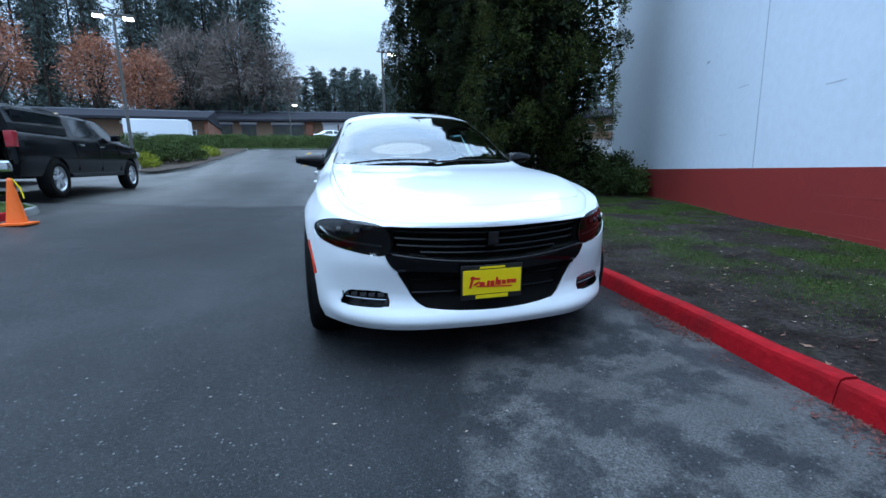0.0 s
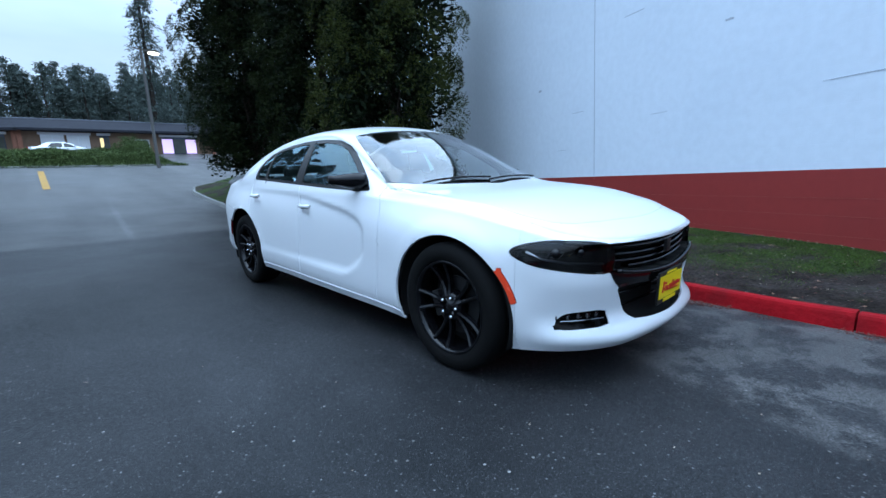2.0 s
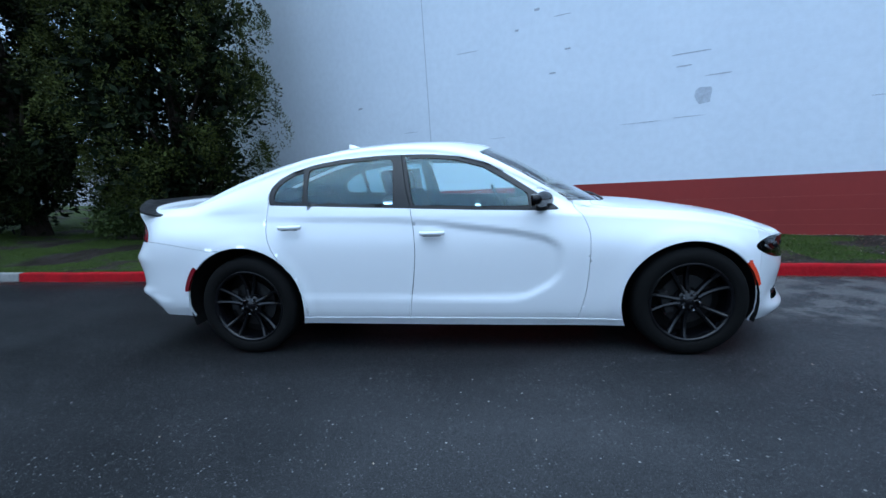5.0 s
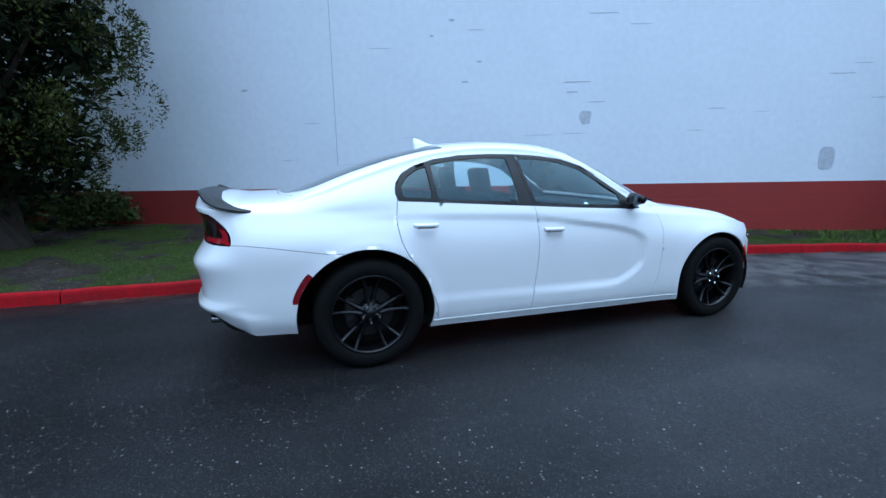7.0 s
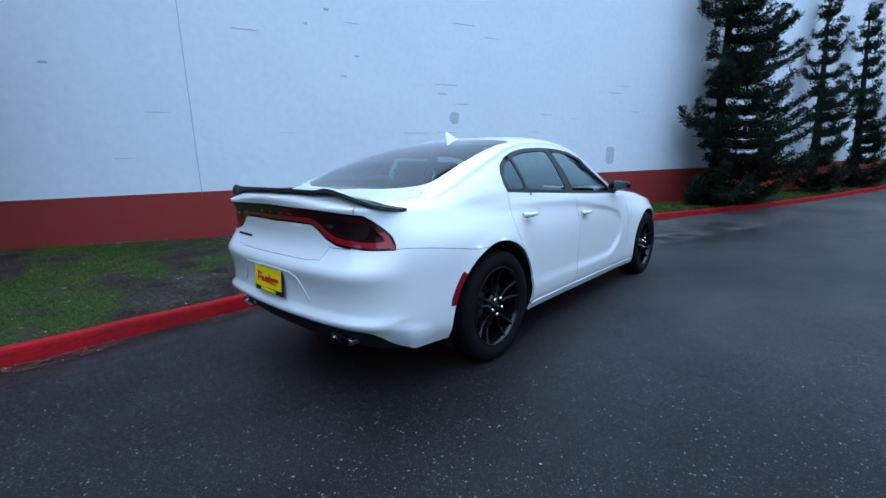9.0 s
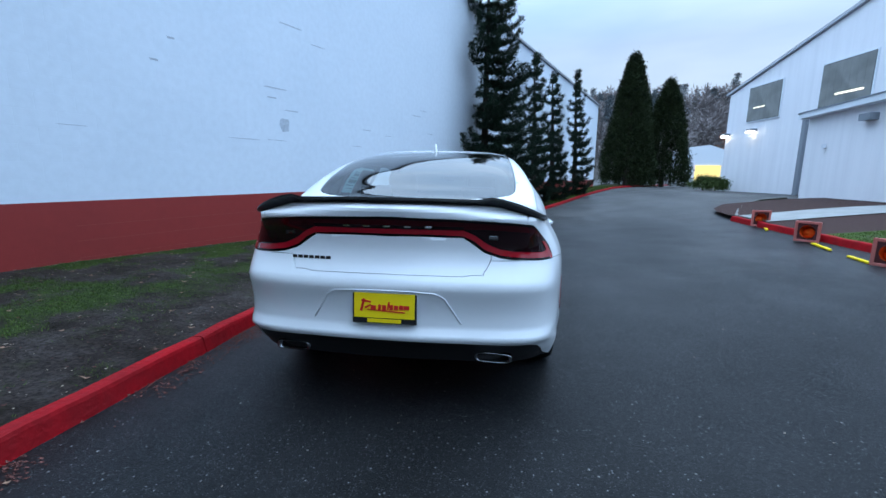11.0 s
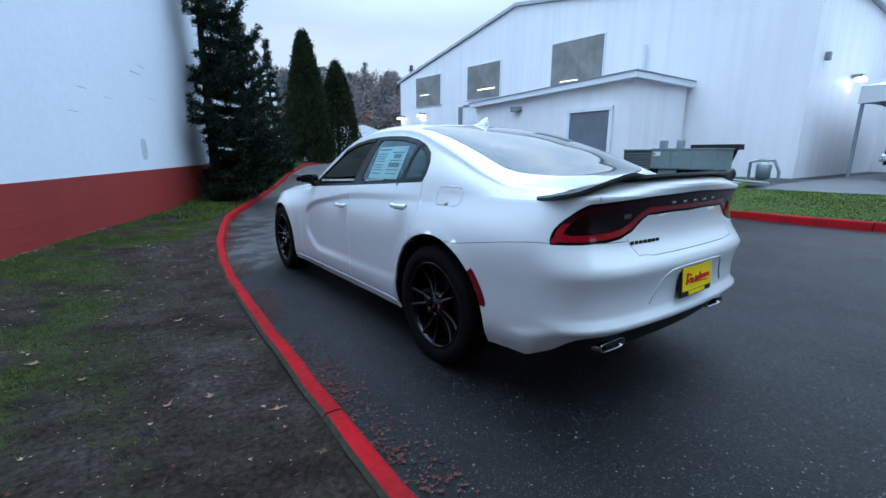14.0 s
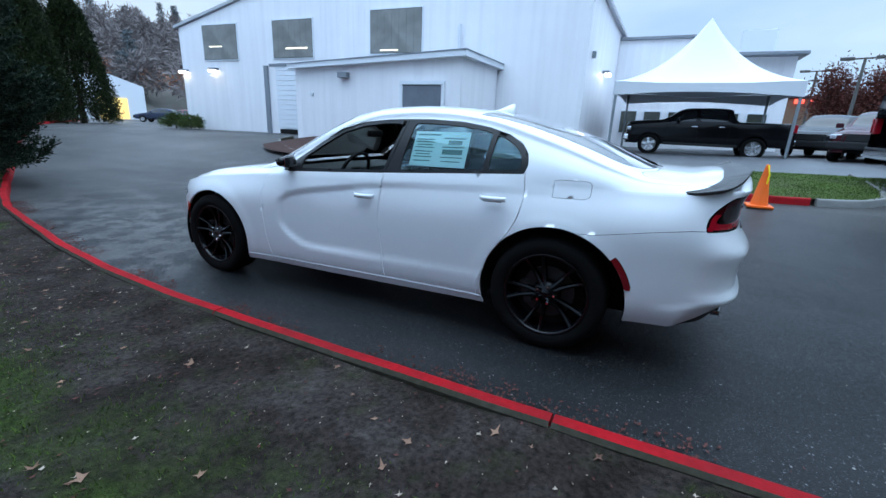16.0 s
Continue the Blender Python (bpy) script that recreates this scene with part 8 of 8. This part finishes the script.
def round_tree(x, y, h, r, mat, seed, label, per=10, size=0.5, wide=0.34):
    rg = np.random.default_rng(seed)
    z = ground_z(x, y)
    t = tagged(empty("broadleaf_tree", Matrix.Translation((x, y, z))), label, "tree", "autumn trees round the lot")
    bm = add_tube(bmesh.new(), [(0, 0, -0.1), (0.1, 0, h * 0.3), (0, 0.1, h * 0.75)], [0.2, 0.14, 0.04], 8)
    for k in range(8):
        a = k * 2.4
        add_tube(bm, [(0, 0, h * (0.28 + 0.04 * k)), (0.45 * r * math.cos(a), 0.45 * r * math.sin(a), h * (0.48 + 0.04 * k)), (0.85 * r * math.cos(a), 0.85 * r * math.sin(a), h * (0.62 + 0.04 * k))], [0.08, 0.05, 0.015], 5)
    part("trunk", bm, M_BARK, t)
    leaf_mesh("crown", [cloud_tree(rg, 0, 0, 0, h, r, per, size, 300, wide)], mat, t)
    return t


round_tree(-24.1, 53, 11.0, 2.9, M_RUST, 31, "rust-brown autumn tree behind the low building", 22, 0.24)
round_tree(-19.2, 52.5, 9.5, 2.4, M_RUST, 32, "rust-brown autumn tree behind the low building", 22, 0.24)
round_tree(-31.5, 50, 13, 3.0, M_RUST, 33, "dark rust autumn tree at the edge of the lot", 22, 0.26)
round_tree(-16.5, 57, 12.5, 3.6, M_BARE, 34, "bare grey-brown tree behind the low building", 15, 0.9, 0.05)
round_tree(-11.2, 58, 14, 3.4, M_BARE, 35, "bare grey-brown tree behind the low building", 15, 0.9, 0.05)
round_tree(-7.6, 60, 12.5, 3.0, M_BARE, 36, "bare grey-brown tree behind the low building", 15, 0.9, 0.05)
round_tree(-36, 12.9, 5.2, 0.55, M_DARK_RED, 37, "narrow dark red tree by the street", 22, 0.16)
round_tree(-38, 14.6, 4.3, 0.4, M_DARK_RED, 38, "narrow dark red tree by the street", 22, 0.16)
round_tree(-35, 15.2, 5.0, 0.5, M_DARK_RED, 39, "narrow dark red tree by the street", 22, 0.16)

# the wooded hill at the end of the drive
rng = np.random.default_rng(99)


def hill_z(x, y):
    d = math.hypot(x + 10, y - 10)
    return -0.5 + 23 * smooth01(92, 190, d) * (1 - 0.35 * smooth01(-20, 60, x))


hill = strip_mesh("hill", list(np.arange(-260, -82, 8.0)), lambda y: -190, lambda y: 90, lambda x, y: hill_z(x, y), material("hill_scrub", (0.10, 0.095, 0.085), rough=1.0, stain=0.8, stain_scale=0.05, stain_color=(0.14, 0.115, 0.105), grain=0.5, grain_scale=0.4), 40)
tagged(hill, "scrub-covered hill beyond the drive", "hill", kind="structure")
green, brown = [], []
for k in range(460):
    x, y = rng.uniform(-185, 60), rng.uniform(-215, -88)
    if math.hypot(x + 10, y - 10) < 98:
        continue
    z = hill_z(x, y) - 0.3
    if rng.uniform() < 0.22:
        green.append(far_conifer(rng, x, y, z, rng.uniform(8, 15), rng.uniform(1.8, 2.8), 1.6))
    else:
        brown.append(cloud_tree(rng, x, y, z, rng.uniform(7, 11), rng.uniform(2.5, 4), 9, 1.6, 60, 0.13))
tagged(leaf_mesh("hill_conifers", green, M_HILL), "conifers on the hill, distance haze in their pale colour", "woods", kind="stuff")
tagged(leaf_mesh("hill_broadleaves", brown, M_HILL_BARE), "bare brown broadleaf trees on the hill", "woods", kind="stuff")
rust = [cloud_tree(rng, x, y, hill_z(x, y) - 0.3, 7, 3.2, 14, 0.5, 70) for x, y in ((-58, -100), (-64, -97), (-52, -104), (-70, -92))]
tagged(leaf_mesh("hill_autumn_trees", rust, M_RUST), "orange-brown autumn trees at the foot of the hill", "woods", kind="stuff")
side_woods = []
for k in range(90):
    x, y = rng.uniform(-150, -75), rng.uniform(-80, 70)
    side_woods.append(far_conifer(rng, x, y, ground_z(x, y), rng.uniform(5, 9), rng.uniform(1.5, 2.4), 1.4))
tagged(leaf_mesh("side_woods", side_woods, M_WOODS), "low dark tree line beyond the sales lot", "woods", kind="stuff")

# shrubs, hedge bank and planting bed
def shrub(x, y, r, h, mat, seed, label, zf=ground_z):
    rg = np.random.default_rng(seed)
    t = tagged(empty("shrub", Matrix.Translation((x, y, zf(x, y)))), label, "shrub", "shrubs in the beds")
    part("stems", tube([(0, 0, -0.05), (0, 0, h * 0.7)], [0.05, 0.01], 6), M_BARK, t)
    n = int(60 + 120 * r * h)
    th, a = np.arccos(rg.uniform(-0.3, 1, n)), rg.uniform(0, 2 * np.pi, n)
    d = np.stack([np.sin(th) * np.cos(a), np.sin(th) * np.sin(a), np.cos(th)], 1)
    c = d * rg.uniform(0.55, 1.05, (n, 1)) * np.array([r, r, h * 0.62]) + np.array([0, 0, h * 0.38])
    leaf_mesh("crown", [tufts(rg, c, d, 0.075, 34, np.array([0.09, 0.09, 0.08]), 0, 0.45)], mat, t)


for k, (x, y, r, h) in enumerate(((6.4, 9.6, 1.0, 1.1), (7.3, 8.4, 0.8, 1.0), (5.0, 8.9, 0.9, 0.8), (7.6, 11.2, 1.1, 1.3), (6.6, 7.0, 0.6, 0.7))):
    shrub(x, y, r, h, M_SHRUB, 50 + k, "low dark shrub under the conifers", lawn_z)
for k, (x, y, r, h, lime) in enumerate(((-10.6, 21.8, 0.9, 1.0, 0), (-9.6, 21.4, 0.7, 0.8, 1), (-8.9, 23.2, 0.9, 1.1, 0), (-8.2, 24.5, 0.8, 0.9, 0), (-10.2, 24.0, 1.2, 1.2, 0), (-7.9, 26.2, 0.7, 0.6, 1), (-11.4, 26.5, 1.4, 1.4, 0), (-9.0, 27.5, 1.1, 1.1, 0))):
    shrub(x, y, r, h, M_SHRUB_LIME if lime else M_SHRUB, 70 + k, "yellow-green shrub in the planting bed" if lime else "dark green shrub in the planting bed")
for k, (x, y, r, h) in enumerate(((-12.2, -19.6, 0.6, 0.7), (-12.0, -20.6, 0.7, 0.8))):
    shrub(x, y, r, h, M_SHRUB, 90 + k, "low dark shrub by the drive")
M_BEDSOIL = material("bed_soil", (0.06, 0.042, 0.032), rough=0.95, grain=0.6, grain_scale=15, bump=0.7, bump_scale=18)
plant_bed = strip_mesh("planting_bed", list(np.arange(19.6, 30.1, 0.5)), lambda y: -7.7 + 0.16 * (y - 20) - 0.6 * smooth01(21.5, 19.6, y), lambda y: -13.5, lambda x, y: ground_z(x, y) + 0.16, M_BEDSOIL, 8)
tagged(plant_bed, "raised planting bed with shrubs", "flower bed", kind="structure")
kerb_run("kerb_of_bed", [(-13.0, 19.3), (-9.6, 19.3), (-8.5, 19.9), (-7.7, 21.0), (-7.3, 22.5), (-6.9, 25.0), (-6.4, 28.0), (-6.2, 30)], ground_z, -1, M_KERB_GREY, "grey kerb round the planting bed")
rg = np.random.default_rng(5)
n = 15000
bx, by = rg.uniform(-13, 4.9, n), 31.1 + 3.4 * rg.uniform(0, 1, n) ** 1.4


def mound(x, y):
    """Height of the clipped, lumpy ground cover over the lot."""
    lump = 0.30 * noise.noise((x * 0.55, y * 0.8, 2.0)) + 0.16 * noise.noise((x * 1.6, y * 1.6, 5.0))
    return (smooth01(31.0, 32.2, y) * 0.58 + smooth01(31.0, 34.2, y) * 0.50 + lump * smooth01(31.0, 31.6, y)) * smooth01(5.0, 3.0, x)


bz = np.array([ground_z(x, y) + max(0.06, mound(x, y)) for x, y in zip(bx, by)]) - 0.10 * rg.uniform(0, 1, n)
tagged(leaf_mesh("hedge_bank", [tufts(rg, np.stack([bx, by, bz], 1), np.tile([0, -0.4, 0.8], (n, 1)), 0.10, 14, np.array([0.17, 0.17, 0.06]), 0, 0.4)], M_IVY), "bank of low green ground cover at the lot's end", "hedge", kind="stuff")
bank = strip_mesh("bank", list(np.arange(30.9, 36, 0.5)), lambda y: -13.5, lambda y: 4.9, lambda x, y: ground_z(x, y) + 0.02 + 0.8 * smooth01(31.2, 34.0, y) * smooth01(4.9, 3.0, x), M_SOIL, 14)
tagged(bank, "grassy bank at the far end of the lot", "bank", kind="structure")
kerb_run("kerb_of_bank", [(-13.4, 30.85), (-4, 30.85), (4.2, 30.85), (4.9, 31.15), (5.15, 31.9), (5.2, 34.5)], ground_z, -1, M_KERB_GREY, "pale kerb along the foot of the bank")
shrub(2.7, 33.9, 1.15, 2.0, M_IVY, 71, "rounded green bush on the bank")
M_LINE_WHITE = material("white_road_paint", (0.5, 0.5, 0.5), rough=0.7, grain=0.4)
for x in (-5.0, 1.5):
    mark = strip_mesh("stall_line", list(np.arange(29.9, 30.7, 0.2)), lambda y, x=x: x - 0.35, lambda y, x=x: x + 0.35, lambda x, y: ground_z(x, y) + 0.012, M_LINE_WHITE, 2)
    tagged(mark, "short worn white stroke painted on the asphalt", "road marking", kind="structure")
M_LINE = material("yellow_road_paint", (0.42, 0.23, 0.05), rough=0.8, grain=0.6, grain_scale=9, stain=0.5, stain_scale=2.5, stain_color=(0.20, 0.13, 0.06))
stripe = strip_mesh("road_line", list(np.arange(22.2, 28.6, 0.4)), lambda y: -2.22, lambda y: -1.98, lambda x, y: ground_z(x, y) + 0.012, M_LINE, 2)
tagged(stripe, "worn yellow line painted on the asphalt", "road marking", kind="structure")


# ---------------------------------------------------------------- grass, fallen leaves and litter
def blades(rng, pts, height, width):
    n = len(pts)
    a = rng.uniform(0, 2 * np.pi, n)
    h = height * rng.uniform(0.45, 1.3, n)
    w = width * rng.uniform(0.7, 1.3, n)
    side = np.stack([np.cos(a), np.sin(a), np.zeros(n)], 1) * w[:, None]
    lean = np.stack([rng.normal(0, 0.55, n), rng.normal(0, 0.55, n), np.ones(n)], 1) * h[:, None]
    v = np.stack([pts - side, pts + side, pts + lean], 1).reshape(-1, 3)
    return v, np.arange(n)[:, None] * 3 + np.array([[0, 1, 2]])


def scatter(rng, n, y0, y1, x0, x1, keep, zf):
    out = []
    for _ in range(n):
        y = rng.uniform(y0, y1)
        x = rng.uniform(x0(y), x1(y))
        if rng.uniform() < keep(x, y):
            out.append((x, y, zf(x, y) - 0.004))
    return np.array(out)


def lawn_edge(y):
    return min(wall_x(y) - 0.03, kerb_x(y) + 5) if y < 10 else kerb_x(y) + 4


rng = np.random.default_rng(404)
near = scatter(rng, 380000, -5.5, 12.0, lambda y: kerb_x(y) + 0.16, lawn_edge, greenness, lawn_z)
far = scatter(rng, 42000, -32.0, -5.5, lambda y: kerb_x(y) + 0.12, lambda y: max(wall_x(y) - 0.03, kerb_x(y) + 0.3), lambda x, y: 0.25 + 0.75 * greenness(x, y), lawn_z)
grass = leaf_mesh("grass", [blades(rng, near, 0.021, 0.0036), blades(rng, far, 0.06, 0.010)], M_GRASS)
strip = scatter(rng, 60000, -2.3, 9.0, lambda y: -8.45, lambda y: ISLAND_NEAR(y) - 0.10, lambda x, y: 0.4 + 0.6 * smooth01(-0.4, 0.3, noise.noise((x, y, 9.0))), island_z)
strip_grass = leaf_mesh("strip_grass", [blades(rng, strip, 0.024, 0.010)], leaf_material("mown_grass", (0.040, 0.070, 0.016), (0.105, 0.160, 0.042)))
tagged(strip_grass, "short green grass on the strip across the road", "grass", kind="stuff")
tagged(grass, "thin patchy green grass on the lawn", "grass", kind="stuff")


def fallen(name, rng, pts, size, mat, label, cat):
    """Small curled leaves lying on the ground."""
    vs, fs = [], []
    for p in pts:
        a, s = rng.uniform(0, 2 * math.pi), size * rng.uniform(0.5, 1.4)
        tilt = rng.normal(0, 0.25, 2)
        k = len(vs)
        for q, rad in ((0, 1.15), (0.7, 0.34), (1.5, 0.80), (2.4, 0.36), (3.0, 0.95), (3.9, 0.30), (4.6, 0.70), (5.5, 0.38)):
            rad *= rng.uniform(0.7, 1.25)
            ux, uy = rad * s * math.cos(q + a), 0.7 * rad * s * math.sin(q + a)
            vs.append((p[0] + ux, p[1] + uy, p[2] + 0.008 + abs(tilt[0] * ux) + abs(tilt[1] * uy) + rng.uniform(0, 0.004)))
        fs.append(tuple(range(k, k + 8)))
    me = bpy.data.meshes.new(name)
    me.from_pydata(vs, [], fs)
    me.materials.append(mat)
    return tagged(new(name, me), label, cat, kind="stuff")


M_LEAF = leaf_material("fallen_leaf", (0.030, 0.012, 0.011), (0.125, 0.050, 0.042), 0.8)
M_LEAF_PALE = leaf_material("dry_leaf", (0.16, 0.12, 0.09), (0.42, 0.34, 0.27), 0.75)
inside = lambda y: min(lawn_edge(y), kerb_x(y) + 4)
pts = scatter(rng, 3600, -5.0, 8.0, lambda y: kerb_x(y) + 0.14, inside, lambda x, y: 0.35 + 0.65 * smooth01(2.0, -1.0, y), lawn_z)
gutter = scatter(rng, 15000, -6.0, 9.0, lambda y: kerb_x(y) - 0.30, lambda y: kerb_x(y) - 0.005, lambda x, y: smooth01(-0.30, -0.06, x - kerb_x(y)) * smooth01(-0.35, 0.25, noise.noise((1.3 * y, 4.0, 1.0)) + 0.5 * noise.noise((5 * x, 5 * y, 1.0))), lambda x, y: ground_z(x, y) + 0.003)
fallen("fallen_leaves", rng, np.concatenate([pts, gutter]), 0.015, M_LEAF, "reddish-brown fallen leaves on the soil and in the gutter", "fallen leaves")
pts = scatter(rng, 300, -5.0, 8.0, lambda y: kerb_x(y) + 0.14, inside, lambda x, y: 1, lawn_z)
road_pts = scatter(rng, 260, -6.0, 9.0, lambda y: -5.0, lambda y: kerb_x(y) - 0.1, lambda x, y: 1, lambda x, y: ground_z(x, y) + 0.002)
foot = scatter(rng, 900, -12.0, 7.0, lambda y: wall_x(y) - 0.10, lambda y: wall_x(y) - 0.01, lambda x, y: smooth01(-0.5, 0.5, noise.noise((0.7 * y, 2.0, 5.0))), lawn_z)
fallen("paint_chips", rng, foot, 0.022, M_LEAF_PALE, "pale flaked paint and pebbles along the foot of the wall", "litter")
large = scatter(rng, 240, -5.0, 8.0, lambda y: kerb_x(y) - 0.2, inside, lambda x, y: 1 if not -0.03 < x - kerb_x(y) < 0.16 else 0, lambda x, y: lawn_z(x, y) if x > kerb_x(y) else ground_z(x, y) + 0.003)
fallen("large_leaves", rng, large, 0.034, leaf_material("large_fallen_leaf", (0.06, 0.026, 0.022), (0.27, 0.16, 0.11), 0.8), "large curled brown and pale leaves on the soil and in the gutter", "fallen leaves")
fallen("dry_leaves", rng, pts, 0.018, M_LEAF_PALE, "pale dry fallen leaves and bark scraps on the lawn", "fallen leaves")
crumbs = scatter(rng, 2600, -5.0, 8.0, lambda y: kerb_x(y) + 0.12, inside, lambda x, y: 1 - 0.6 * greenness(x, y), lawn_z)
fallen("soil_crumbs", rng, crumbs, 0.0065, M_LEAF_PALE, "pale leaf crumbs and small stones on the soil", "litter")
fallen("road_grit", rng, road_pts, 0.008, M_LEAF_PALE, "small pale leaf scraps and pebbles on the road", "litter")
